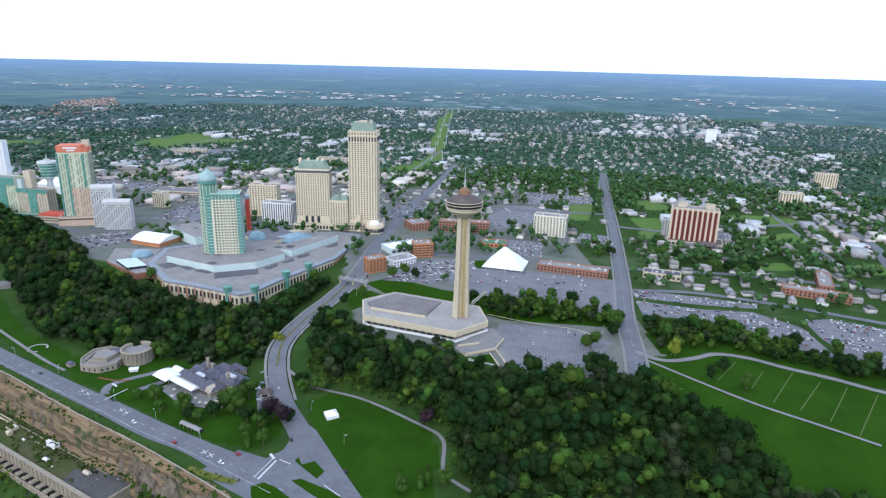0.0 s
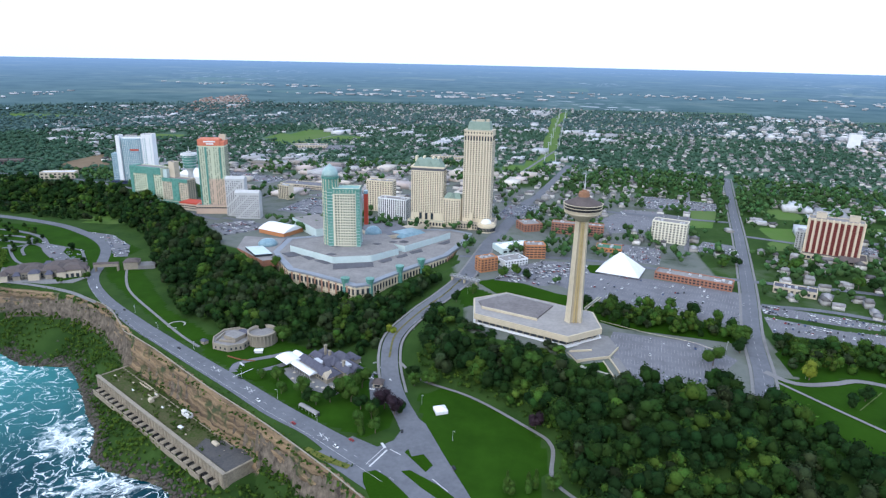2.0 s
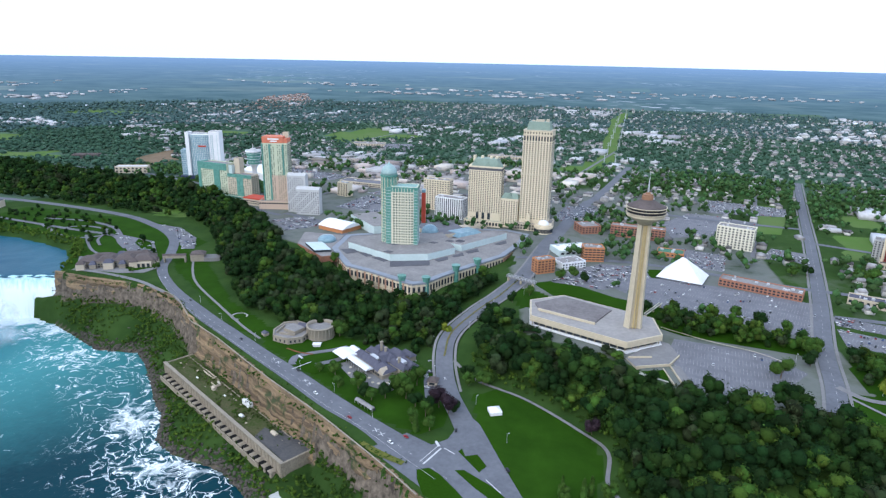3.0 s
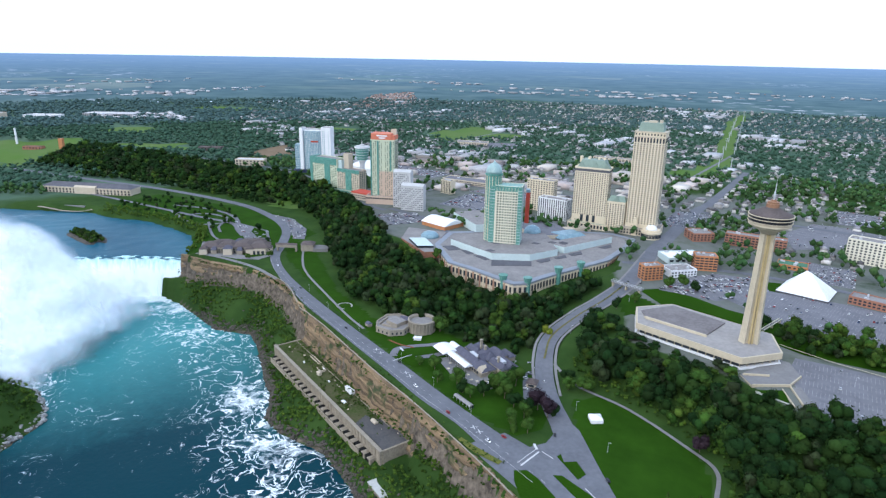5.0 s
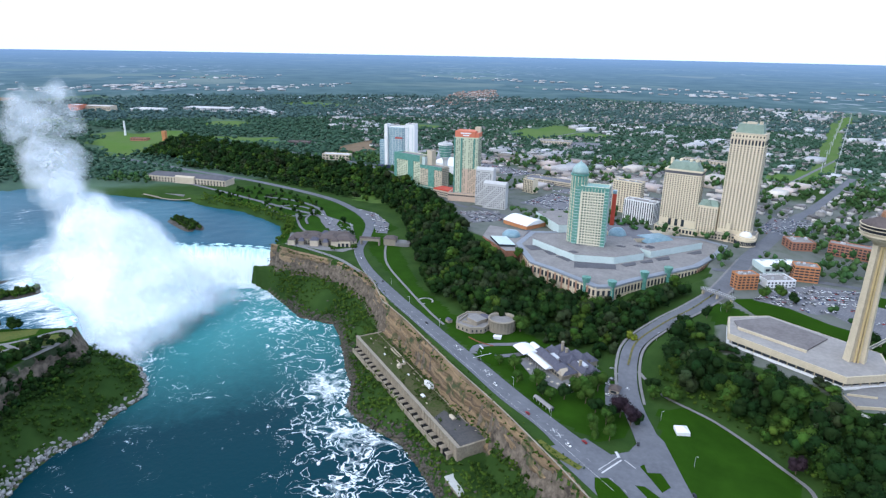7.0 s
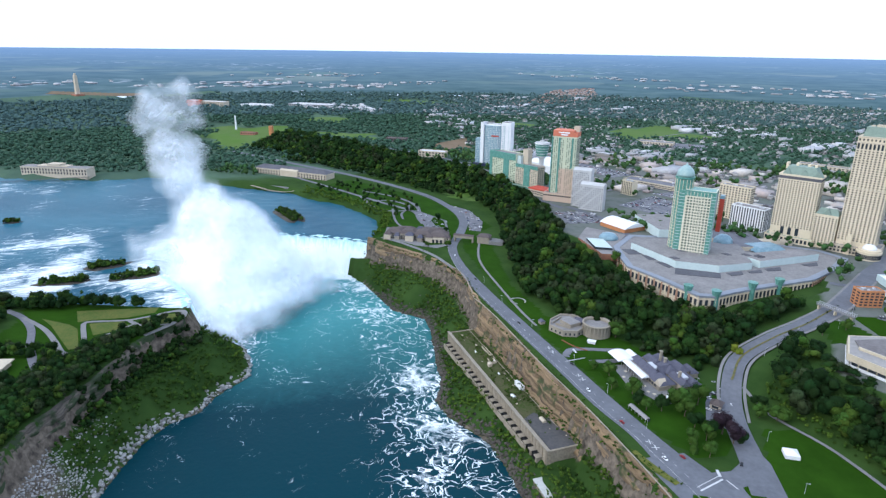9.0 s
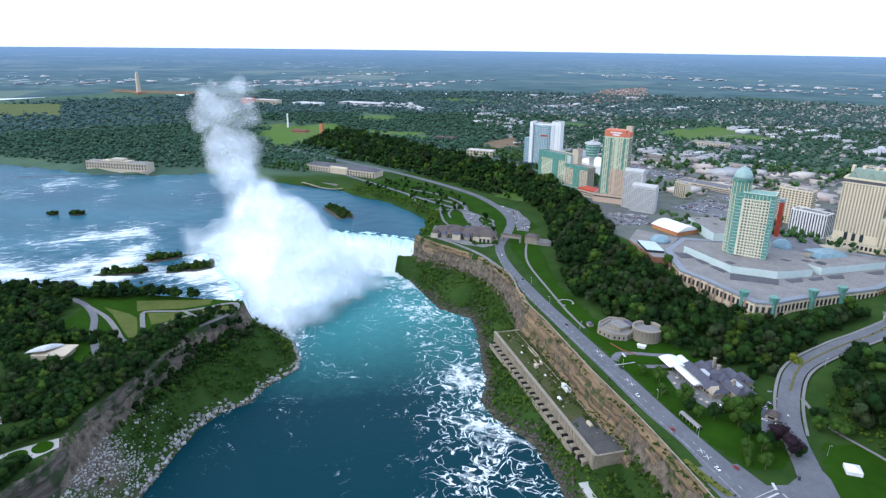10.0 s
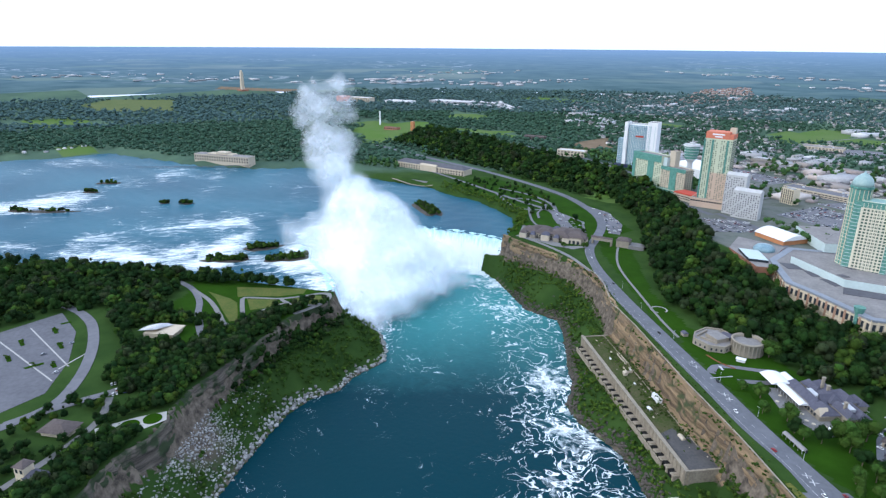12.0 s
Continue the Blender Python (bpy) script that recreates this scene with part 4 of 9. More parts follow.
def block(parent, name, w, d, z0, z1, wallm, roofm=None, x=0, y=0, parapet=1.0):
    """A block with a parapet round a sunken roof."""
    s = Shape()
    x0, x1, y0, y1 = x - w / 2, x + w / 2, y - d / 2, y + d / 2
    t = min(0.8, w / 8, d / 8)
    v = [(x0, y0, z0), (x1, y0, z0), (x1, y1, z0), (x0, y1, z0)]
    v += [(a, b, z1) for a, b, _ in v]
    v += [(x0 + t, y0 + t, z1), (x1 - t, y0 + t, z1), (x1 - t, y1 - t, z1), (x0 + t, y1 - t, z1)]
    v += [(a, b, z1 - parapet) for a, b, _ in v[8:12]]
    f = [(i, (i + 1) % 4, 4 + (i + 1) % 4, 4 + i) for i in range(4)] + [(4 + i, 4 + (i + 1) % 4, 8 + (i + 1) % 4, 8 + i) for i in range(4)]
    f += [(8 + i, 8 + (i + 1) % 4, 12 + (i + 1) % 4, 12 + i) for i in range(4)]
    s.add(v, f)
    s.add(v[12:16], [(0, 1, 2, 3)], 1)
    return part(name, s, [wallm, roofm or ROOFGREY], parent)


def clutter(parent, w, d, z, n, seed, m=None):
    """Plant boxes on a roof."""
    rng = random.Random(seed)
    for _ in range(n):
        a, b, h = rng.uniform(1.5, 4), rng.uniform(1.5, 4), rng.uniform(1, 2.6)
        x, y = rng.uniform(-w / 2 + 3, w / 2 - 3), rng.uniform(-d / 2 + 3, d / 2 - 3)
        part("roof_unit", Shape().box(x - a / 2, y - b / 2, z - 0.05, x + a / 2, y + b / 2, z + h).box(x - a / 2 + 0.2, y - b / 2 + 0.2, z + h, x + a / 2 - 0.2, y + b / 2 - 0.2, z + h + 0.25), m or STEEL, parent)


def keep_out(cx, cy, w, d, rz, pad=4):
    c, s = math.cos(radians(rz)), math.sin(radians(rz))
    KEEP_OUT.append([(cx + c * a - s * b, cy + s * a + c * b) for a, b in ((-w / 2 - pad, -d / 2 - pad), (w / 2 + pad, -d / 2 - pad), (w / 2 + pad, d / 2 + pad), (-w / 2 - pad, d / 2 + pad))])


def plain_hotel(name, x, y, w, d, rz, z0, h, wallm, nx, nz, ny, label, cap=200, roofm=None, fill=(0.5, 0.55), units=4, glassm=None):
    b = thing(name, x, y, z0, rz, label, "building")
    block(b, "wall", w, d, -3, h, wallm, roofm)
    keep_out(x, y, w, d, rz)
    windows(b, w, d, 1, h - 1.5, nx, nz, "f", fill, glassm, cap)
    if ny:
        windows(b, w, d, 1, h - 1.5, ny, nz, "l", fill, glassm, cap // 3)
        windows(b, w, d, 1, h - 1.5, ny, nz, "r", fill, glassm, cap // 3)
    clutter(b, w, d, h - 1, units, int(x) + 7)
    return b


def observation_tower():
    t = thing("observation_tower", 43, 560, 40, 0, "tall pale concrete observation tower with a round pod", "tower")
    s = Shape()
    levels = [(0, 8.6), (4, 8.2), (25, 7.4), (60, 6.6), (101, 6.0)]
    outline = []
    for k in range(3):                        # three blunt fins round a core
        for da, r in ((-0.45, 0.66), (-0.4, 1.05), (0.4, 1.05), (0.45, 0.66), (0.75, 0.52), (1.35, 0.52)):
            outline.append((radians(-138 + 120 * k) + da, r))
    n = len(outline)
    v = [(R * r * math.cos(a), R * r * math.sin(a), z) for z, R in levels for a, r in outline]
    s.add(v, [(j * n + i, j * n + (i + 1) % n, (j + 1) * n + (i + 1) % n, (j + 1) * n + i) for j in range(len(levels) - 1) for i in range(n)])
    part("shaft", s, CONC, t)
    for a in (-66, -90, -186):
        c, q = math.cos(radians(a)), math.sin(radians(a))
        st = Shape()
        for (z0, r0), (z1, r1) in zip(levels, levels[1:]):
            p0, p1 = r0 * 0.72, r1 * 0.72
            ww = 0.7
            st.add([(c * p0 - q * ww, q * p0 + c * ww, z0), (c * p0 + q * ww, q * p0 - c * ww, z0), (c * p1 + q * ww, q * p1 - c * ww, z1), (c * p1 - q * ww, q * p1 + c * ww, z1),
                    (c * (p0 - 2), q * (p0 - 2), z0), (c * (p1 - 2), q * (p1 - 2), z1)], [(1, 0, 3, 2), (0, 4, 5, 3), (4, 1, 2, 5)])
        part("elevator_track", st, YELLOW, t, "yellow elevator track up the shaft")
    pr = [(6, 99.5), (7.5, 102), (11.5, 104), (12.5, 104.6), (12.5, 105.4), (15.2, 106.2), (16.4, 107.2), (16.4, 108.0), (15.6, 108.1), (15.6, 109.8)]
    part("pod_underside", Shape().lathe(pr, 48), CONC, t, "", True)
    for z, r in ((109.8, 17.2), (112.6, 17.3), (115.2, 17.6)):
        part("pod_ring", Shape().lathe([(r - 1.6, z), (r, z), (r + 0.05, z + 0.3), (r, z + 0.6), (r - 1.6, z + 0.6)], 48), CONC, t, "", True)
    for z, h in ((110.4, 2.2), (113.2, 2.0)):
        me = Shape().box(-1.0, -0.15, 0, 1.0, 0.15, h).mesh("window", mat("dark_tinted_glass", (0.012, 0.014, 0.018), (0.02, 0.022, 0.028), 0.3, 0.3, 0.0, spec=0.2))
        for i in range(48):
            a = 2 * math.pi * i / 48
            ob = new("window", me)
            ob.parent = t
            ob.matrix_basis = pose(16.5 * math.cos(a), 16.5 * math.sin(a), z, 0, 0, math.degrees(a) + 90)
    part("pod_core", Shape().lathe([(15.2, 107), (15.2, 115.5)], 48), DARKROOF, t)
    part("pod_roof", Shape().lathe([(17.0, 115.6), (16.6, 116.2), (14, 117.2), (10, 119), (6.5, 121), (5.2, 121.8)], 48), BROWNROOF, t, "brown ribbed pod roof", True)
    part("drum", Shape().lathe([(5.0, 121.4), (5.0, 124.6), (4.4, 125.0), (4.4, 126.3), (2.2, 126.6), (2.0, 128.0)], 24), RUST, t, "rust-brown machine drum")
    part("mast", Shape().lathe([(0.8, 127.5), (0.75, 134), (0.45, 134.2), (0.4, 141), (0.15, 141.2), (0.12, 146.5)], 10), STEEL, t)


def tower_podium():
    p = thing("podium_building", 0, 0, 0, 0, "low six-sided concrete building at the tower's foot", "building")
    roof = [(-56, 600), (-52, 560), (37, 522), (69, 547), (64, 585), (-23, 623)]
    ins = lambda k: [(8 + (x - 8) * k, 572 + (y - 572) * k) for x, y in roof]
    KEEP_OUT.append(ins(1.12))
    part("fascia", Shape().prism(roof, 35.2, 41, 0).prism(ins(0.985), 35.5, 40.2), CONC, p)
    part("roof", Shape().prism(ins(0.975), 40.4, 41.05), mat("pale_gravel", (0.33, 0.31, 0.29), (0.25, 0.235, 0.225), 0.05, 0.95, 0.2), p)
    part("raised_roof", Shape().prism([(-50, 590), (-44, 573), (8, 554), (25, 592), (-22, 615)], 41, 42.4), mat("weathered_roof", (0.2, 0.185, 0.18), (0.14, 0.125, 0.125), 0.06, 0.95, 0.2), p, "dark weathered raised roof panel")
    part("roof_curb", Shape().prism([(-46, 575.5), (-44.5, 572.5), (9, 552.5), (9, 554)], 41, 43.1), CONC, p)
    part("glazed_storey", Shape().prism(ins(0.93), 31.5, 35.5), GLASS, p)
    me = Shape().box(-0.35, -0.35, 31.5, 0.35, 0.35, 35.4).mesh("pier", CONC)
    q = ins(0.955)
    for (ax, ay), (bx, by) in zip(q[:4], q[1:5]):
        k = int(math.hypot(bx - ax, by - ay) / 7)
        for i in range(k + 1):
            ob = new("pier", me)
            ob.parent = p
            ob.matrix_basis = pose(ax + (bx - ax) * i / k, ay + (by - ay) * i / k, 0)
    part("lower_slab", Shape().prism(ins(1.0), 29.6, 31.5), WHITE, p, "white lower floor slab")
    part("lower_wall", Shape().prism(ins(0.9), 12, 29.8), OLDCONC, p)
    part("terrace", Shape().prism([(36, 512), (44, 496), (72, 508), (82, 528), (76, 552), (66, 556)], 22, 31.0, 0, 1), [CONC, PAVE], p, "pale paved entrance terrace")
    part("planter", Shape().prism([(46, 490), (67, 499), (69, 478)], 22, 30.6, 0, 1), [WHITE, LAWN], p, "triangular grass planter in pale walls")
    for (ax, ay), (bx, by), h in (((44, 496), (72, 508), 32.2), ((72, 508), (82, 528), 32.2), ((72, 508), (80, 470), 31.6), ((66, 500), (72, 474), 31.2), ((38, 512), (58, 518), 32.6)):
        L = math.hypot(bx - ax, by - ay)
        me = Shape().box(0, -0.35, 24, L, 0.35, h).mesh("ramp_wall", CONC)
        ob = new("ramp_wall", me)
        ob.parent = p
        ob.matrix_basis = pose(ax, ay, 0, 0, 0, math.degrees(math.atan2(by - ay, bx - ax)))
    part("ramp", Shape().prism([(73, 506), (80, 509), (88, 472), (81, 470)], 24, 30.7), PAVE, p)
    KEEP_OUT.append([(36, 512), (42, 488), (70, 470), (92, 468), (86, 530), (76, 556)])


def tall_hotel():
    w, d = 42, 29
    b = thing("hotel_tower", -82, 928, 30, -5, "tall cream hotel tower with a green hipped roof", "building")
    keep_out(-82, 928, w, d, -5, 10)
    block(b, "wall", w, d, -2, 148, CREAM, ROOFGREY)
    windows(b, w, d, 16, 132, 10, 40, "f", (0.48, 0.52), cap=280)
    windows(b, w, d, 16, 132, 6, 40, "l", (0.36, 0.46), cap=0)
    windows(b, w, d, 16, 132, 6, 40, "r", (0.36, 0.46), cap=60)
    windows(b, w, d, 132.5, 140.5, 10, 1, "f", (0.55, 0.85), cap=20, name="arched_window")
    windows(b, w, d, 132.5, 140.5, 6, 1, "r", (0.55, 0.85), cap=20, name="arched_window")
    windows(b, w, d, 142, 147, 10, 1, "f", (0.4, 0.5), cap=20)
    for z in (140.9, 148, 84):
        part("cornice", Shape().box(-w / 2 - 0.7, -d / 2 - 0.7, z - 0.5, w / 2 + 0.7, d / 2 + 0.7, z + 0.5), TAN, b)
    part("hipped_roof", Shape().prism([(-17.5, -11), (17.5, -11), (17.5, 11), (-17.5, 11)], 147, 160, 0, None, 0.86), COPPER, b, "green copper hipped roof")
    part("roof_crown", Shape().box(-6, -4, 159.5, 6, 4, 162.5).box(-12, -3, 159.5, -8, 3, 161.5).box(9, -3, 159.5, 13, 3, 163.5), TAN, b)
    block(b, "podium", 60, 40, -2, 11, TAN, ROOFGREY, -2, -2)
    windows(b, 60, 44, 1, 9.5, 14, 2, "f", (0.55, 0.6), cap=40)
    part("rotunda", Shape().lathe([(13.5, -2), (13.5, 9), (14.2, 9.3), (14.2, 10), (12.5, 10.2), (12.5, 12.5)], 36, 18, -22), CREAM, b)
    me = pane(1.6, 5.5, GLASS)
    for i in range(22):
        a = radians(180 + i * 9)
        ob = new("arched_window", me)
        ob.parent = b
        ob.matrix_basis = pose(18 + 13.6 * math.cos(a), -22 + 13.6 * math.sin(a), 4.5, 0, 0, math.degrees(a) + 90)
    part("dome", Shape().lathe([(8, 12.3), (7.7, 14), (6.6, 16), (4.6, 17.6), (2, 18.4), (0.2, 18.6)], 32, 18, -22), WHITE, b, "white entrance dome", True)
    part("sign_pylon", Shape().box(-9, -23.5, 0, -3, -20.5, 24).box(-8, -24, 24, -4, -20, 27), CREAM, b)


def crown_hotel():
    w, d = 50, 24
    b = thing("hotel_slab", -158, 930, 30, -3, "broad cream hotel slab with a green gabled crown", "building")
    keep_out(-158, 930, w, d, -3, 10)
    block(b, "wall", w, d, -2, 88, CREAM, ROOFGREY)
    windows(b, w, d, 20, 84, 14, 24, "f", (0.46, 0.52), cap=270)
    windows(b, w, d, 20, 84, 6, 24, "r", (0.4, 0.55), cap=40)
    windows(b, w, d, 20, 84, 6, 24, "l", (0.4, 0.55), cap=0)
    part("dark_band", Shape().box(-w / 2 - 0.3, -d / 2 - 0.3, 85.2, w / 2 + 0.3, d / 2 + 0.3, 89), DARKROOF, b, "dark glazed band under the roof")
    part("eaves", Shape().box(-w / 2 - 0.8, -d / 2 - 0.8, 89, w / 2 + 0.8, d / 2 + 0.8, 91.5), CREAM, b)
    part("mansard_roof", Shape().prism([(-w / 2 + 3, -d / 2), (w / 2 - 3, -d / 2), (w / 2 - 3, d / 2), (-w / 2 + 3, d / 2)], 91, 102, 0, None, 0.74), COPPER, b, "green copper mansard roof")
    for x in (-16, 4, 20):
        g = Shape().add([(x - 6, -12.5, 91), (x + 6, -12.5, 91), (x, -12.5, 99), (x, -2, 99), (x - 6, -2, 91), (x + 6, -2, 91)], [(0, 1, 2), (0, 2, 3, 4), (1, 5, 3, 2)])
        part("gable", g, COPPER, b)
    me = Shape().box(-1.6, -4, 0, 1.6, 4, 8).mesh("roof_turret", CREAM)
    for x in (-20, -8, 6, 14):
        ob = new("roof_turret", me)
        ob.parent = b
        ob.matrix_basis = pose(x, 3, 97)
    part("door_arch", Shape().box(-12, -13, 10, -8, -11.5, 20).box(-3, -13, 10, 1, -11.5, 20).box(6, -13, 10, 10, -11.5, 20), GLASS, b)
    block(b, "podium", 58, 34, -2, 9, CREAM, COPPER, 0, -2)
    windows(b, 58, 38, 1, 8, 12, 1, "f", (0.6, 0.7), cap=20)
    a = thing("hotel_annex", -119, 925, 30, -4, "lower cream hotel wing with a green gabled roof", "building")
    keep_out(-119, 925, 27, 20, -4, 8)
    block(a, "wall", 27, 20, -2, 45, CREAM, ROOFGREY)
    windows(a, 27, 20, 3, 42, 7, 14, "f", (0.48, 0.55), cap=98)
    part("gabled_roof", Shape().gable(-13.5, -10, 13.5, 10, 45, 52, 0, 4), COPPER, a)
    part("gable", Shape().add([(-5, -10.3, 45), (5, -10.3, 45), (0, -10.3, 53), (0, -1, 53)], [(0, 1, 2), (0, 2, 3), (1, 3, 2)]), COPPER, a)


def casino():
    b = thing("casino_complex", 0, 0, 0, 0, "sprawling low casino with grey roofs and arcaded walls", "building")
    low = [(-85, 880), (-118, 895), (-205, 880), (-335, 800), (-330, 735), (-312, 709), (-286, 674), (-253, 662), (-208, 641), (-192, 633), (-177, 643), (-166, 667), (-153, 690), (-133, 723), (-106, 767), (-90, 830)]
    low = low[::-1]
    KEEP_OUT.append(list(low))
    part("lower_wall", Shape().prism(low[::-1], 8, 31.5, 0, 1), [TAN, ROOFGREY], b)
    rim = Shape()
    q = low[::-1]
    for (ax, ay), (bx, by) in zip(q, q[1:] + q[:1]):
        L = math.hypot(bx - ax, by - ay)
        nx, ny = (by - ay) / L, -(bx - ax) / L
        rim.add([(ax + nx, ay + ny, 30.2), (bx + nx, by + ny, 30.2), (bx + nx, by + ny, 32.2), (ax + nx, ay + ny, 32.2), (ax - nx * 7, ay - ny * 7, 32.0), (bx - nx * 7, by - ny * 7, 32.0)], [(0, 1, 2, 3), (3, 2, 5, 4)])
    part("roof_rim", rim, mat("blue_grey_metal", (0.24, 0.265, 0.3), (0.19, 0.21, 0.24), 0.05, 0.5, 0.05), b, "blue-grey metal roof rim")
    bay = Shape().box(-1.3, -0.4, 0, 1.3, 0.4, 6.4).mesh("arcade_bay", GLASS)
    sill = Shape().box(-2.7, -0.65, -4.2, 2.7, 0.65, -3.4).box(-2.7, -0.6, 7.0, 2.7, 0.6, 7.9).mesh("string_course", CREAM)
    pier = Shape().box(-0.6, -0.7, -8, 0.6, 0.7, 10.5).mesh("pier", CREAM)
    bpier = Shape().box(-1.0, -0.9, -8, 1.0, 0.9, 9.5).mesh("brick_pier", mat("pinkish_brick", (0.42, 0.25, 0.17), (0.34, 0.2, 0.14), 0.2, 0.9, 0.1))
    for (ax, ay), (bx, by) in zip(q[:], q[1:]):
        if min(ay, by) > 830 and ax > -300 or ax < -325:
            continue
        L = math.hypot(bx - ax, by - ay)
        k = max(1, int(L / 5.2))
        ang = math.degrees(math.atan2(by - ay, bx - ax))
        for i in range(k):
            f = (i + 0.5) / k
            ob = new("arcade_bay", bay)
            ob.parent = b
            ob.matrix_basis = pose(ax + (bx - ax) * f, ay + (by - ay) * f, 20.7, 0, 0, ang)
            ob = new("string_course", sill)
            ob.parent = b
            ob.matrix_basis = pose(ax + (bx - ax) * f, ay + (by - ay) * f, 20.7, 0, 0, ang)
            ob = new("pier", bpier if (ax < -200 and i % 2) or ax > -126 else pier)
            ob.parent = b
            ob.matrix_basis = pose(ax + (bx - ax) * i / k, ay + (by - ay) * i / k, 20, 0, 0, ang)
    up = [(-310, 742), (-241, 706), (-196, 722), (-169, 759), (-179, 777), (-163, 771), (-113, 848), (-133, 858), (-183, 793), (-202, 826), (-296, 777)]
    part("upper_wall", Shape().prism(up, 31, 40, 0, 1), [PALETEAL, ROOFGREY], b, "pale teal metal parapet band")
    rng = random.Random(3)
    for i in range(16):                      # dark roof lights
        x, y = rng.uniform(-290, -120), rng.uniform(690, 800)
        inside = within(np.array([x]), np.array([y]), up)[0]
        if not inside:
            continue
        z = 40.0
        part("roof_light", Shape().prism([(x - 6, y - 2), (x + 2, y - 4), (x + 6, y + 1), (x - 2, y + 4)], z, z + 0.6), DARKROOF, b)
    for quad in ([(-322, 743), (-309, 752), (-294, 740), (-307, 729)], [(-293, 737), (-280, 742), (-272, 729), (-279, 724)], [(-270, 722), (-262, 728), (-247, 717), (-250, 711)], [(-243, 714), (-196, 731), (-191, 714), (-237, 694)],
                 [(-191, 736), (-178, 754), (-174, 744), (-183, 731)], [(-173, 758), (-162, 776), (-158, 766), (-168, 755)], [(-159, 782), (-146, 801), (-142, 789), (-154, 776)], [(-128, 828), (-114, 851), (-111, 838), (-119, 828)]):
        part("roof_light", Shape().prism([(0.985 * x - 0.4, 0.985 * y) for x, y in quad[::-1]], 31.6, 32.1), DARKROOF, b)
    for x, y, h in ((-206, 642, 38), (-178, 645, 38), (-153, 690, 40), (-133, 724, 39)):
        part("glass_turret", Shape().lathe([(3.4, 10), (3.2, h - 8), (5.2, h - 1), (5.4, h)], 8, x, y), TEALDARK, b, "teal glass corner turret")
    part("glass_dome", Shape().lathe([(12, 30), (12, 40), (11.3, 43), (9, 46), (5.5, 48.6), (1, 49.6)], 24, -220, 826), BLUEGLASS, b, "blue-green glass dome", True)
    part("glass_canopy", Shape().prism([(-205, 842), (-176, 826), (-150, 862), (-172, 880)], 33, 38, 0, None, 0.7), BLUEGLASS, b)
    part("hall", Shape().prism([(-357, 872), (-300, 815), (-268, 840), (-320, 905)], 26, 43, 0, 1), [PALETEAL, ROOFGREY], b, "pale teal windowless hall")
    part("car_deck", Shape().prism([(-285, 905), (-215, 815), (-165, 850), (-230, 930)], 28, 37, 0, 1).prism([(-200, 860), (-150, 900), (-158, 910), (-208, 870)], 26, 36), [TAN, LOT], b)
    part("blue_vault", Shape().lathe([(13, 30), (12.4, 34), (9, 37.5), (3, 39)], 20, -352, 768), BLUEGLASS, b, "", True)
    part("side_roof", Shape().prism([(-400, 800), (-385, 745), (-330, 700), (-312, 712), (-330, 735), (-340, 800)], 22, 31, 0, 1), [BRICK, ROOFGREY], b)
    part("side_roof_rim", Shape().prism([(-372, 742), (-345, 712), (-326, 722), (-352, 752)], 31, 34, 0, 1), [GLASS, PALETEAL], b)
    h = thing("arena_hall", -360, 835, 28, -22, "brick arena hall with a white vaulted roof", "building")
    part("wall", Shape().box(-24, -20, -2, 24, 20, 8), ORANGE, h)
    vault = Shape()
    k = 10
    arc = [(-21 + 42 * i / k, 8 + 6 * math.sin(math.pi * i / k)) for i in range(k + 1)]
    vault.add([(x, y, z) for x in (-25, 25) for y, z in arc], [(i, k + 1 + i, k + 2 + i, i + 1) for i in range(k)] + [tuple(range(k + 1)), tuple(reversed(range(k + 1, 2 * k + 2)))])
    part("vaulted_roof", vault, WHITE, h, "white vaulted roof")


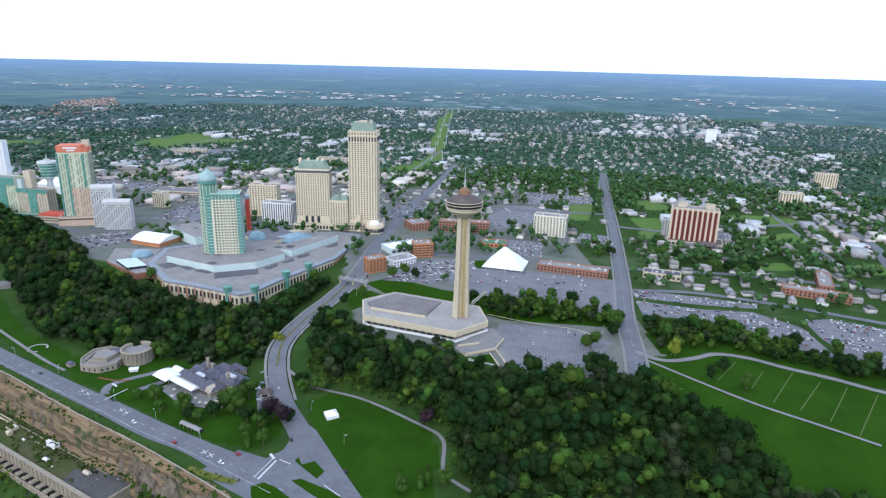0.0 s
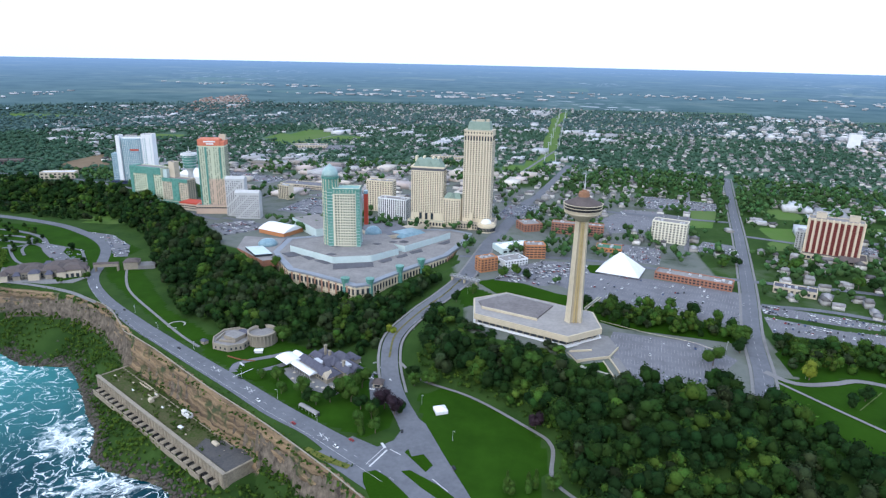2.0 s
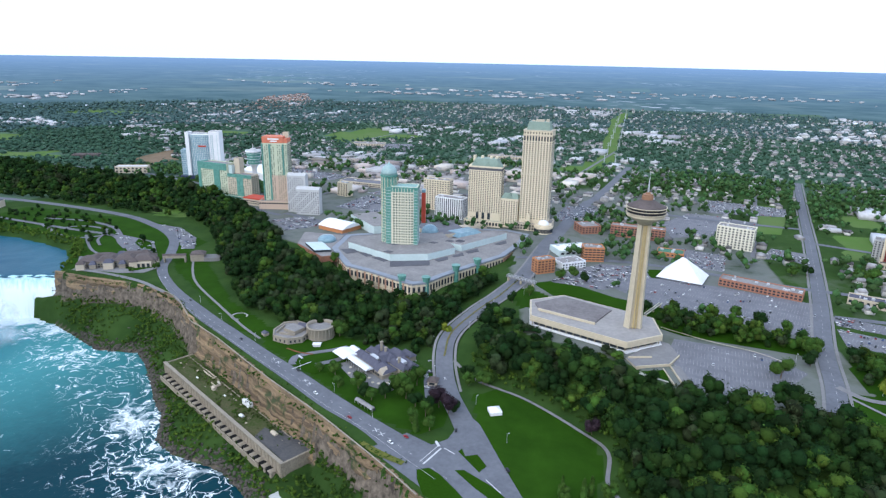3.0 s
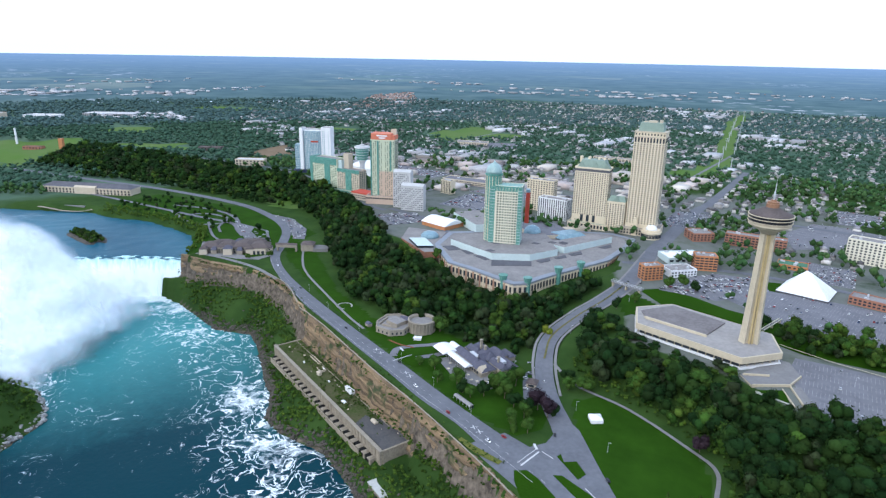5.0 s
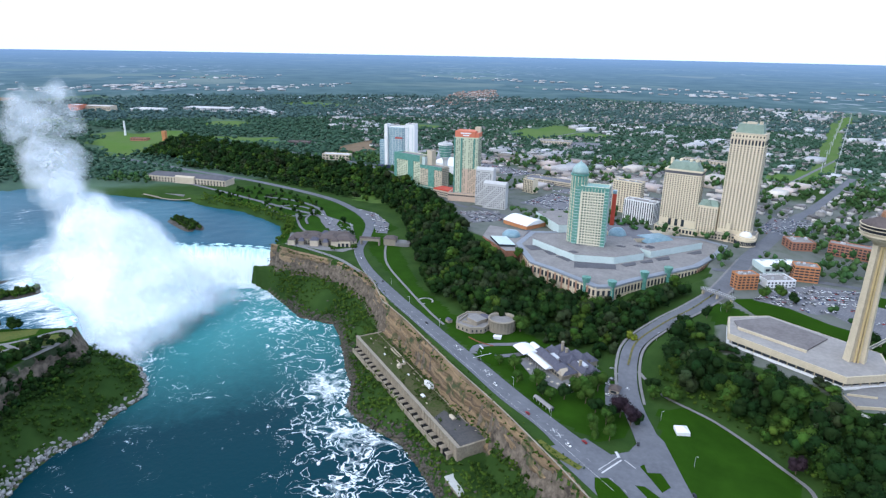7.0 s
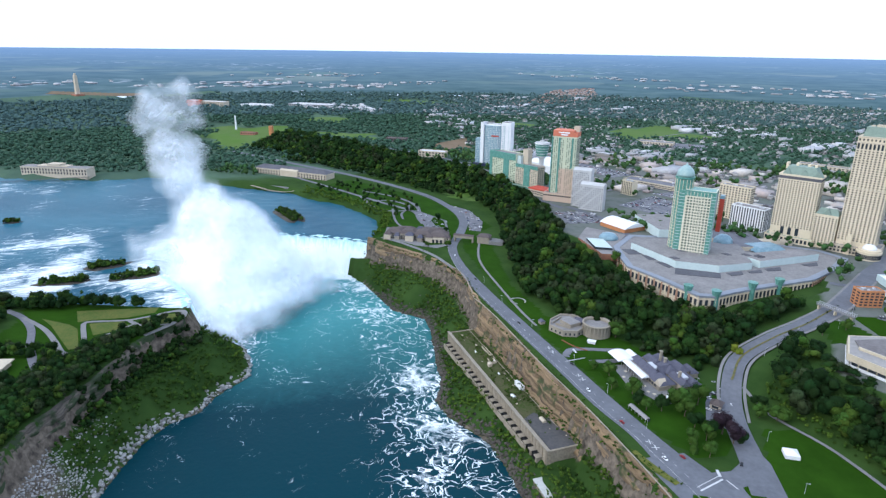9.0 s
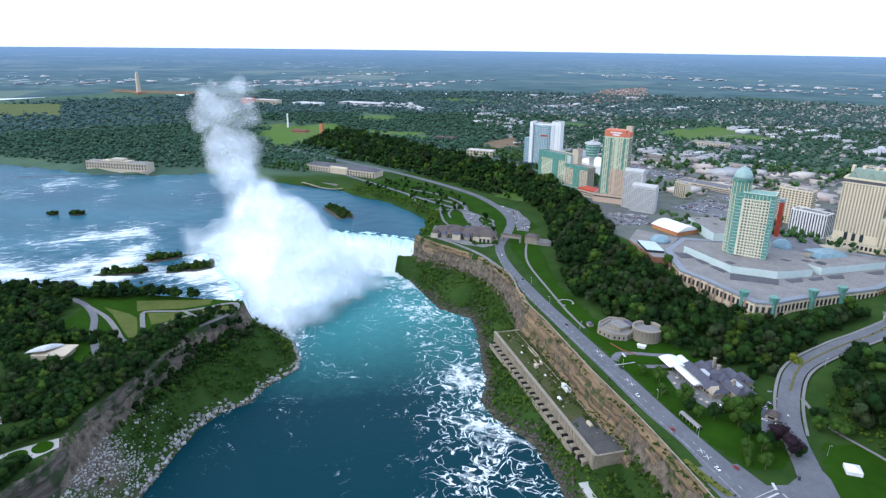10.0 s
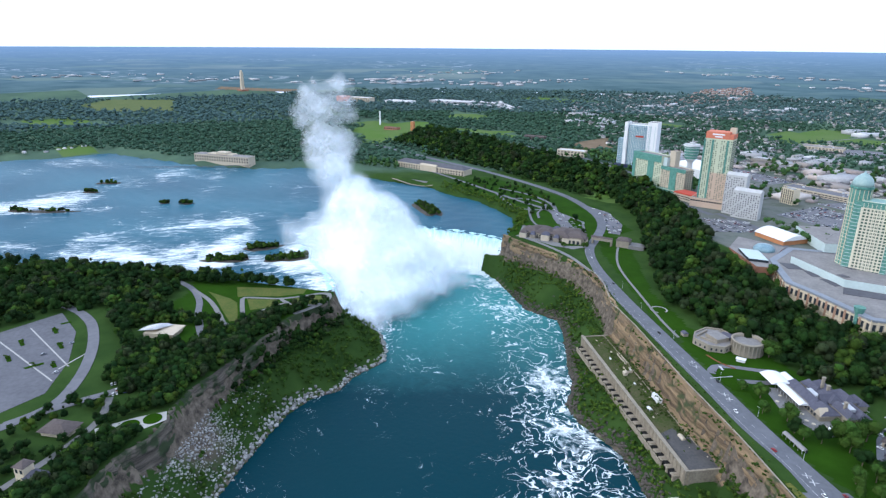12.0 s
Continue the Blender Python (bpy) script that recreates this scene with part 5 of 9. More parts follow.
def casino_tower():
    w, d = 34, 24
    b = thing("casino_tower", -238, 764, 35, 9, "cream and green-glass tower with a teal glass dome", "building")
    block(b, "wall", w, d, -6, 82, PALECREAM, ROOFGREY)
    windows(b, w, d, 3, 74, 8, 20, "f", (0.66, 0.56), GREENGLASS, cap=180, x0=-w / 2 + 2, x1=w / 2 - 5)
    part("side_glazing", Shape().box(w / 2 - 0.2, -d / 2 + 5, -6, w / 2 + 0.4, d / 2, 80), TEALDARK, b)
    part("corner_glazing", Shape().box(w / 2 - 5, -d / 2 - 0.5, -6, w / 2 + 0.5, -d / 2 + 5, 80).box(-w / 2 - 7, -d / 2 + 1, -6, -w / 2 + 2, -d / 2 + 10, 80).box(-w / 2 - 0.5, -d / 2 - 0.6, 75, w / 2 + 0.4, d / 2, 81.5), TEALDARK, b, "green glazed corner bays")
    part("turret", Shape().lathe([(10.5, -6), (10.5, 92), (11.5, 93), (11.5, 95)], 28, -w / 2 - 5, 4), TEALDARK, b, "round green-glass stair turret")
    me = Shape().box(-0.3, -0.3, -6, 0.3, 0.3, 92).mesh("turret_rib", CREAM)
    for i in range(16):
        a = i * math.pi / 8
        ob = new("turret_rib", me)
        ob.parent = b
        ob.matrix_basis = pose(-w / 2 - 5 + 10.6 * math.cos(a), 4 + 10.6 * math.sin(a), 0, 0, 0, i * 22.5)
    ringm = Shape().lathe([(10.4, 0), (10.8, 0), (10.8, 0.5), (10.4, 0.5)], 28).mesh("floor_band", PALECREAM)
    cornm = Shape().box(w / 2 - 5.2, -d / 2 - 0.75, 0, w / 2 + 0.75, d / 2, 0.5).mesh("floor_band", PALETEAL)
    westm = Shape().box(-w / 2 - 7.2, -d / 2 + 0.8, 0, -w / 2 + 2, -d / 2 + 10, 0.5).mesh("floor_band", PALETEAL)
    for i in range(20):
        for me2, px, py in ((ringm, -w / 2 - 5, 4), (cornm, 0, 0), (westm, 0, 0)):
            ob = new("floor_band", me2)
            ob.parent = b
            ob.matrix_basis = pose(px, py, 2 + i * 3.9)
    fin = Shape().box(-0.25, -0.9, -6, 0.25, 0.3, 80).mesh("pier_fin", PALECREAM)
    for i in range(8):
        ob = new("pier_fin", fin)
        ob.parent = b
        ob.matrix_basis = pose(-w / 2 + 2 + (w - 7) * i / 7, -d / 2, 0)
    part("dome", Shape().lathe([(10.5, 95), (10.4, 98), (9.2, 102), (7, 105), (4, 107.5), (1.4, 109), (0.3, 111.5)], 24, -w / 2 - 5, 4), mat("teal_dome_glass", (0.22, 0.34, 0.33), (0.32, 0.44, 0.42), 0.3, 0.35, 0.0, spec=0.5), b, "pale teal pointed dome", True)
    part("red_sign", Shape().box(w / 2 + 2, 22, 26, w / 2 + 7, 30, 68), RED, b, "tall red sign panel")
    part("sign_cap", Shape().box(w / 2 + 2, 22, 68, w / 2 + 7, 30, 72), BLUEGLASS, b)


def banded_hotel():
    w, d = 41, 26
    b = thing("hotel_tower", -510, 936, 30, 13, "slim pale green and tan hotel tower with a red top band", "building")
    keep_out(-510, 936, w, d, 13, 10)
    block(b, "wall", w, d, -3, 108, PALEGREEN, ROOFGREY)
    part("tan_corner", Shape().box(-w / 2 + 12, -d / 2 - 0.5, 0, w / 2 + 0.5, d / 2, 55), PINK, b, "pinkish tan lower corner")
    windows(b, w, d + 1.0, 10, 106, 12, 30, "f", (0.45, 0.55), GREENGLASS, 300, lambda i, j: (i * 3 + j * 5) % 4 == 0 or i == 6)
    part("glass_strip", Shape().box(-w / 2 + 11, -d / 2 - 0.7, 14, -w / 2 + 14, -d / 2 + 1, 106).box(w / 2 - 8, -d / 2 - 0.7, 56, w / 2 - 5.5, -d / 2 + 1, 106).box(-w / 2 - 0.5, -d / 2 - 0.6, 10, -w / 2 + 2, -d / 2 + 3, 107), TEALDARK, b, "green glass strip up the front")
    windows(b, w, d, 8, 106, 5, 30, "l", (0.45, 0.55), GREENGLASS, 60)
    windows(b, w + 1.0, d, 8, 106, 5, 32, "r", (0.4, 0.5), cap=0)
    part("red_band", Shape().box(-w / 2 + 1, -d / 2 - 0.4, 108, w / 2 - 6, d / 2 + 0.4, 118).box(w / 2 - 6, -d / 2 + 1, 108, w / 2 + 0.2, d / 2, 115), SALMON, b, "faded red sign band")
    part("sign_bar", Shape().box(-10, -d / 2 - 0.8, 113.5, 8, -d / 2 - 0.3, 115.5).box(-6, -d / 2 - 0.8, 110, 5, -d / 2 - 0.3, 112), WHITE, b)
    block(b, "lift_core", 9, 9, 100, 124, TAN, ROOFGREY, w / 2 - 5, 6)
    block(b, "podium", 56, 36, -3, 14, PINK, ROOFGREY, 0, -4)
    windows(b, 56, 44, 8, 12, 14, 1, "f", (0.8, 0.6), cap=20)
    r = thing("restaurant_block", -548, 938, 30, -12, "low tan block with a red roof", "building")
    keep_out(-556, 962, 48, 24, -30)
    part("wall", Shape().box(-24, -12, -3, 24, 12, 11), TAN, r)
    part("roof", Shape().prism([(-25, -13), (25, -13), (25, 13), (-25, 13)], 11, 13.2, 0, None, 0.94), RED, r, "flat red roof")
    windows(r, 48, 24, 2, 9, 10, 2, "f", (0.8, 0.4), cap=20)


def glass_hotel():
    b = thing("hotel_tower", -770, 1122, 28, 16, "white hotel tower with a curved blue-glass front", "building")
    keep_out(-770, 1122, 70, 30, 16, 8)
    block(b, "west_fin", 7, 24, -4, 95, WHITE, ROOFGREY, -28, -1)
    block(b, "crown_beam", 44, 20, 86, 92, WHITE, ROOFGREY, -6, 2)
    block(b, "east_fin", 20, 26, -4, 97, WHITE, ROOFGREY, 25, 2)
    part("glass_front", Shape().prism([(-25, -8), (-14, -12.5), (-4, -13), (8, -13), (15, -10), (15, 10), (-25, 10)], -4, 89), BLUEGLASS, b, "blue glass curtain wall")
    part("glass_wing", Shape().box(-44, -8, -4, -32, 10, 60), BLUEGLASS, b)
    me = Shape().box(-0.22, -0.3, 0, 0.22, 0.3, 89).mesh("mullion", WHITE)
    for i in range(12):
        u = -24 + 38 * i / 11
        ob = new("mullion", me)
        ob.parent = b
        ob.matrix_basis = pose(u, -12.6 - 0.4 * (u > -6) + max(0, -14 - u) * 0.4 + max(0, u - 8) * 0.4, 0)
    wing_band = Shape().box(-44.3, -8.3, 0, -31.9, 10, 0.45).mesh("floor_band", WHITE)
    front_band = Shape().prism([(-25.2, -8.2), (-14, -12.8), (-4, -13.3), (8, -13.3), (15.2, -10.2), (15, 0), (-25, 0)], 0, 0.5).mesh("floor_band", PALETEAL)
    for i in range(23):
        for me2 in ((wing_band, front_band) if i < 15 else (front_band,)):
            ob = new("floor_band", me2)
            ob.parent = b
            ob.matrix_basis = pose(0, 0, 3 + i * 3.8)
    part("fin_groove", Shape().box(20, -11.2, 6, 21.2, -10.8, 90).box(30, -11.2, 6, 30.8, -10.8, 90), PALETEAL, b)
    part("sign_bar", Shape().box(-7, -13.8, 66, 9, -13.1, 69), RED, b)
    windows(b, 40, 22.2, 8, 90, 2, 21, "f", (0.3, 0.5), BLUEGLASS, 42, None, 16, 24)
    part("podium", Shape().box(-46, -18, -4, 40, 14, 8), mat("navy_panels", (0.03, 0.04, 0.09), (0.05, 0.06, 0.11), 0.2, 0.5, 0.0), b, "navy panelled podium")
    e = thing("event_hall", -650, 1150, 30, -24, "white vaulted hall behind the hotels", "building")
    keep_out(-650, 1150, 90, 50, -24)
    part("wall", Shape().box(-44, -24, -2, 44, 24, 16), WHITE, e)
    part("roof", Shape().prism([(-45, -25), (45, -25), (45, 25), (-45, 25)], 16, 24, 0, None, 0.75), WHITE, e)
    t = thing("hotel_block", -634, 990, 28, -10, "stepped teal-glass and tan hotel block", "building")
    keep_out(-638, 990, 120, 30, -10, 6)
    block(t, "west_wing", 66, 22, -5, 60, PALEGREEN, ROOFGREY, -28, 0)
    block(t, "east_wing", 52, 20, -5, 44, TAN, ROOFGREY, 32, -2)
    block(t, "centre", 22, 26, -5, 58, PALETEAL, ROOFGREY, 2, 6)
    windows(t, 0, 22, 2, 48, 14, 14, "f", (0.55, 0.5), GREENGLASS, 196, lambda i, j: 6 < i < 10 or (i * 7 + j * 5) % 6 == 0, -60, 4)
    windows(t, 0, 24, 2, 38, 11, 11, "f", (0.5, 0.5), GREENGLASS, 121, lambda i, j: (i * 5 + j * 3) % 7 == 0, 7, 57)
    windows(t, 117, 22, 2, 42, 4, 12, "r", (0.5, 0.5), GREENGLASS, 48)
    part("glass_bay", Shape().box(-26, -11.6, 0, -12, -10.5, 59).box(26, -12.6, 0, 40, -11.5, 43).box(-61.5, -11.8, 48, 4, -10.6, 60.4).box(6, -12.8, 38, 58.5, -11.6, 44.4).box(-61.6, -11.6, 0, -55, 11, 60.4), TEALDARK, t, "green glass bays")
    part("podium", Shape().box(-66, -18, -5, 62, 12, 6), TEALDARK, t, "green glass podium")
    bars = Shape().box(-66.3, -18.4, 0, 62.3, -17.9, 0.6).mesh("podium_band", PALECREAM)
    for z in (1.5, 5.6):
        ob = new("podium_band", bars)
        ob.parent = t
        ob.matrix_basis = pose(0, 0, z)
    block(t, "lift_core", 12, 12, 40, 70, TAN, ROOFGREY, 18, 6)


def flared_tower():
    t = thing("lookout_tower", -601, 1020, 30, 0, "white lookout tower with a flared glass head", "tower")
    part("stem", Shape().lathe([(6, -2), (5.2, 5), (4.6, 30), (4.6, 47), (6.5, 50), (9, 53)], 20), WHITE, t, "", True)
    part("head", Shape().lathe([(9, 53), (10.5, 54), (12.6, 72), (13, 76)], 20), TEALDARK, t, "flared green glass head")
    for z, r in ((53.5, 10.8), (58, 11.2), (63, 11.7), (68, 12.3), (73, 12.9), (77, 14.2)):
        part("floor_ring", Shape().lathe([(r - 0.6, z), (r + 0.2, z), (r + 0.2, z + 0.5), (r - 0.6, z + 0.5)], 20), WHITE, t)
    part("roof", Shape().lathe([(14, 78), (13.6, 79), (5, 79.4), (4.5, 82), (1, 82.3), (0.4, 90)], 20), PALEGREY, t)
    part("roof_rim", Shape().lathe([(13, 75.6), (14.4, 76), (14.4, 78.2), (13, 78.4)], 20), WHITE, t)
    keep_out(-601, 1020, 20, 20, 0)
    s = thing("hotel_slab", -450, 910, 30, 8, "twin pale grey hotel slabs with sloping roofs", "building")
    keep_out(-450, 910, 70, 40, 8)
    for nm, x, y, w, d, h in (("rear_slab", -14, 8, 30, 16, 60), ("front_slab", 8, -6, 38, 16, 41)):
        part(nm, Shape().box(x - w / 2, y - d / 2, -3, x + w / 2, y + d / 2, h).gable(x - w / 2, y - d / 2, x + w / 2, y + d / 2, h, h + 3.5), PALEGREY, s)
        for k in range(int(w / 3.4)):
            for j in range(int(h / 3.3) - 1):
                if (k * 3 + j * 2) % 5 != 3:
                    ob = new("window", pane(1.5, 1.7, GLASS))
                    ob.parent = s
                    ob.matrix_basis = pose(x - w / 2 + 2 + k * 3.4, y - d / 2, 3 + j * 3.3)


def striped_hotel():
    w, d = 64, 24
    b = thing("hotel_slab", 402, 868, 30, -22, "cream hotel slab with dark red balcony bays", "building")
    keep_out(402, 868, w, d, -22, 14)
    block(b, "wall", w, d, -2, 54, TAN, ROOFGREY)
    me = Shape().box(-2.0, -0.5, 6, 2.0, 0.5, 51).mesh("balcony_bay", MAROON)
    for i in range(9):
        x = -w / 2 + 4.5 + i * 6.9
        ob = new("balcony_bay", me)
        ob.parent = b
        ob.matrix_basis = pose(x, -d / 2 - 0.1, 0)
    rail = Shape().box(-2.2, -0.75, -0.25, 2.2, 0.6, 0.25).mesh("balcony_rail", mat("dull_red_rail", (0.3, 0.085, 0.06), (0.24, 0.07, 0.05), 0.3, 0.8, 0.0))
    for i in range(9):
        for j in range(13):
            ob = new("balcony_rail", rail)
            ob.parent = b
            ob.matrix_basis = pose(-w / 2 + 4.5 + i * 6.9, -d / 2 - 0.1, 8 + j * 3.4)
    strips(b, "column", w, d, 0, 54.5, 10, "f", CREAM, 1.8, 0.9)
    windows(b, w, d, 4, 52, 4, 14, "r", (0.4, 0.5), cap=56)
    windows(b, w, d, 4, 52, 4, 14, "l", (0.4, 0.5), cap=0)
    for x in (-18, 20):
        block(b, "lift_house", 12, 10, 53, 60, TAN, ROOFGREY, x, 4)
    block(b, "podium", 76, 36, -2, 8, TAN, BROWNROOF, 4, -6)
    part("porch", Shape().gable(8, -32, 34, -20, 6, 12, 0, 2).box(10, -31, -2, 12, -29, 6).box(30, -31, -2, 32, -29, 6), BROWNROOF, b)
    windows(b, 76, 48, 1, 6, 14, 1, "f", (0.7, 0.7), cap=20)


def pyramid():
    b = thing("pyramid_theatre", 112, 752, 30, -18, "white tent-like pyramid theatre on the lot", "building")
    keep_out(112, 752, 54, 54, -18)
    s = Shape()
    s.add([(-26, -22, 2), (26, -22, 2), (27, 20, 2), (-24, 22, 2), (-3, 3, 24), (1, 1.5, 23.6)], [(0, 1, 5, 4), (1, 2, 5), (2, 3, 4, 5), (3, 0, 4)])
    part("shell", s, WHITE, b, "smooth white sloping shell")
    part("base", Shape().prism([(-25.5, -21.5), (25.5, -21.5), (26.5, 19.5), (-23.5, 21.5)], -1, 2.3), DARKROOF, b)
    part("sign_bar", Shape().add([(-7, -14.4, 8.9), (7, -14.4, 8.9), (7, -13.3, 9.9), (-7, -13.3, 9.9)], [(0, 1, 2, 3)]), STEEL, b)


observation_tower()
tower_podium()
tall_hotel()
for plot in (LAWNS[7], LAWNS[9]):
    flat("lawn_town", plot, UPTOWN + 0.06, LAWN, "mown grass strip beside the podium building")
ribbon("wall_retaining", [(72, 587, 1.0), (111, 567, 1.0), (150, 553, 1.0), (172, 536, 1.0)], CONC, 1.6, "low cream retaining wall along the lot")
sb = thing("footbridge", 68, 628, UPTOWN, 63, "small pale footbridge behind the tower", "bridge")
part("deck", Shape().box(-20, -1.4, 3.2, 20, 1.4, 3.7), PAVE, sb)
part("rail", Shape().box(-20, -1.5, 3.7, 20, -1.3, 4.8).box(-20, 1.3, 3.7, 20, 1.5, 4.8), PALECREAM, sb)
for u in (-19, 0, 18):
    part("pier", Shape().box(u, -1, -1, u + 1, 1, 3.2), CONC, sb)
crown_hotel()
casino()
casino_tower()
banded_hotel()
glass_hotel()
flared_tower()
striped_hotel()
pyramid()
plain_hotel("hotel_block", -250, 1000, 46, 18, -8, 30, 52, CREAM, 10, 14, 4, "cream hotel block with reddish bands", 140)
plain_hotel("hotel_block", -218, 955, 48, 20, -12, 30, 33, WHITE, 13, 8, 4, "white striped hotel block beside a dark gable", 104, None, (0.45, 0.9))
plain_hotel("hotel_block", -438, 1050, 24, 14, -20, 30, 25, CREAM, 6, 6, 0, "small cream hotel block among car parks", 36, None, (0.4, 0.8))
plain_hotel("hotel_block", 200, 906, 48, 22, -21, 30, 31, PALECREAM, 10, 8, 3, "pale stone hotel block with a small roof turret", 80)
plain_hotel("shopping_row", 193, 727, 86, 20, -22, 30, 9, BRICK, 20, 2, 0, "long two-storey brick building on a car park", 40, ROOFGREY, (0.6, 0.55), 10)
plain_hotel("motel", -52, 724, 24, 14, 35, 30, 18, ORANGE, 5, 5, 2, "orange brick motel block", 25, None, (0.6, 0.5))
plain_hotel("motel", 6, 790, 26, 18, 12, 30, 19, ORANGE, 5, 5, 3, "orange brick motel with pale balconies", 25, None, (0.8, 0.5))
plain_hotel("motel", -22, 755, 34, 22, 35, 30, 9, WHITE, 8, 2, 0, "low white and red motel wing", 16, ROOFGREY)
plain_hotel("market_hall", -22, 815, 48, 30, 30, 30, 8, PALETEAL, 6, 1, 0, "low pale market hall with mixed roofs", 6, WHITE, (0.6, 0.5), 8)
plain_hotel("motel", 70, 918, 76, 16, -8, 30, 17, BRICK, 16, 4, 0, "red brick motel with pale balconies", 64, None, (0.7, 0.5))
plain_hotel("motel", -2, 930, 30, 30, 25, 30, 12, BRICK, 6, 3, 3, "square red brick block with a flat roof", 18)
plain_hotel("diner", 108, 842, 34, 22, -8, 30, 6, ORANGE, 6, 1, 0, "low green-roofed diner with orange walls", 6, mat("green_roof", (0.08, 0.2, 0.13), (0.06, 0.15, 0.1), 0.1, 0.9, 0.1))
plain_hotel("motel_court", 455, 650, 70, 16, -28, 30, 9, BRICK, 16, 2, 0, "brick motel court round a pool yard", 32, ROOFGREY)
plain_hotel("motel_court", 490, 690, 16, 60, -28, 30, 9, BRICK, 4, 2, 12, "brick motel wing round a pool yard", 32, ROOFGREY)
plain_hotel("hotel_block", 899, 1335, 44, 20, -22, 30, 32, CREAM, 9, 9, 3, "cream hotel slab far up the street", 60, None, (0.35, 0.9))
plain_hotel("hotel_block", 708, 1140, 40, 22, -22, 30, 26, CREAM, 8, 7, 3, "pale yellow hotel block far up the street", 50, None, (0.4, 0.8))
plain_hotel("store", 640, 852, 34, 16, -22, 30, 6, WHITE, 5, 1, 0, "low shop with a bright red roof", 5, RED)
plain_hotel("store", 300, 712, 44, 18, -22, 30, 8, TAN, 8, 1, 0, "low restaurant with a grey pitched roof", 8, SLATE)
plain_hotel("hotel_block", 450, 985, 26, 18, -22, 30, 10, TAN, 5, 2, 0, "grey low office block", 10)
plain_hotel("hotel_block", 376, 897, 16, 20, -22, 30, 30, PALEGREY, 4, 9, 4, "white slab beside the red-bayed hotel", 36)
plain_hotel("store", -430, 1150, 110, 34, -8, 30, 9, TAN, 18, 2, 0, "long flat parking structure behind the hotels", 36, LOT, (0.8, 0.4))
plain_hotel("hospital_block", -200, 1560, 110, 22, -8, 30, 12, TAN, 14, 3, 0, "long pale institutional building", 42)
plain_hotel("school", -620, 1690, 90, 40, 10, 30, 8, TAN, 12, 2, 0, "flat grey school building beside a field", 24)

# ---- the park above the gorge ----
MARK = PARK + 0.36
CURB = mat("kerb_concrete", (0.42, 0.41, 0.39), (0.34, 0.33, 0.31), 0.3, 0.9, 0.1)
FLOWERS = mat("flower_bed", (0.16, 0.15, 0.03), (0.05, 0.08, 0.02), 0.4, 0.95, 0.3)
REDFLOWERS = mat("red_flower_bed", (0.25, 0.05, 0.04), (0.1, 0.1, 0.03), 0.5, 0.95, 0.3)
HEDGE = mat("clipped_hedge", (0.04, 0.08, 0.02), (0.025, 0.05, 0.015), 0.8, 0.9, 0.5)
flat("road_junction", [(-150, 372), (-128, 398), (-106, 388), (-96, 398), (-92, 418), (-96, 444), (-76, 424), (-53, 381), (-30, 340), (0, 300), (-40, 296), (-105, 342)], PARK + 0.25, ASPHALT, "asphalt junction where the street meets the parkway")
flat("road_forecourt", [(-140, 520), (-136, 478), (-128, 452), (-108, 448), (-106, 470), (-120, 500), (-126, 530)], PARK + 0.2, ASPHALT, "asphalt forecourt with parking bays beside the restaurant")
for pts in ([(-262, 476, 8), (-266, 490, 7), (-255, 502, 6), (-240, 512, 6), (-226, 524, 6)], [(-252, 472, 6), (-238, 484, 6), (-224, 497, 7), (-214, 512, 7)]):
    ribbon("pavement_side_road", pts, LOT, 0.22, "asphalt side road past the stone fort")
for nm, poly in (("grass_island", [(-85, 385), (-79, 396), (-62, 373), (-66, 365)]), ("grass_island", [(-83, 363), (-77, 365), (-56, 353), (-36, 336), (-44, 332), (-66, 348)]), ("grass_island", [(-109, 357), (-101, 361), (-92, 356), (-77, 342), (-66, 330), (-82, 326), (-98, 333), (-106, 347)])):
    flat(nm, poly, PARK + 0.28, LAWN, "kerbed grass traffic island", thick=0.15)
for (ax, ay), (bx, by), w in (((-258, 467), (-247, 485), 0.8), ((-106, 364), (-98, 385), 1.3), ((-109, 366), (-101, 387), 0.5), ((-96, 386), (-87, 381), 0.7), ((-60, 358), (-48, 347), 0.7), ((-258, 489), (-264, 494), 2.0), ((-104, 393), (-100, 387), 2.0)):
    L = math.hypot(bx - ax, by - ay)
    nx, ny = -(by - ay) / L * w / 2, (bx - ax) / L * w / 2
    flat("crossing_line", [(ax + nx, ay + ny), (bx + nx, by + ny), (bx - nx, by - ny), (ax - nx, ay - ny)], MARK + 0.2, LINE, "white painted crossing line")
for x, y in ((-283, 481), (-276, 476), (-237, 451), (-231, 447), (-152, 395), (-146, 391)):
    for r in (35, 125):
        c, s = math.cos(radians(r)), math.sin(radians(r))
        flat("road_cross", [(x + c * 3 - s * 0.35, y + s * 3 + c * 0.25), (x - c * 3 - s * 0.35, y - s * 3 + c * 0.25), (x - c * 3 + s * 0.35, y - s * 3 - c * 0.25), (x + c * 3 + s * 0.35, y + s * 3 - c * 0.25)], MARK + 0.2 + r * 1e-4, LINE, "white painted cross on the asphalt")
ribbon("pavement_rim", [(-656, 642, 7), (-610, 640, 6), (-545, 627, 6), (-490, 602, 4)], PAVE, 0.32, "pale promenade along the cliff edge")
ribbon("pavement_long_path", [(-548, 748, 3), (-505, 680, 3), (-469, 637, 3), (-403, 582, 3), (-350, 540, 3), (-318, 518, 3)], PAVE, 0.2, "pale path across the lawn")
ribbon("pavement_lawn_path", [(-116, 512, 3), (-88, 490, 3), (-44, 470, 3), (4, 432, 3), (22, 408, 3), (22, 372, 3), (40, 350, 3)], PAVE, 0.35, "pale path along the edge of the woods")
ribbon("pavement_hill_left", MURRAY[2:9], PAVE, 0.5, "pale pavement beside the hill street", 10.2, 2.4, 31)
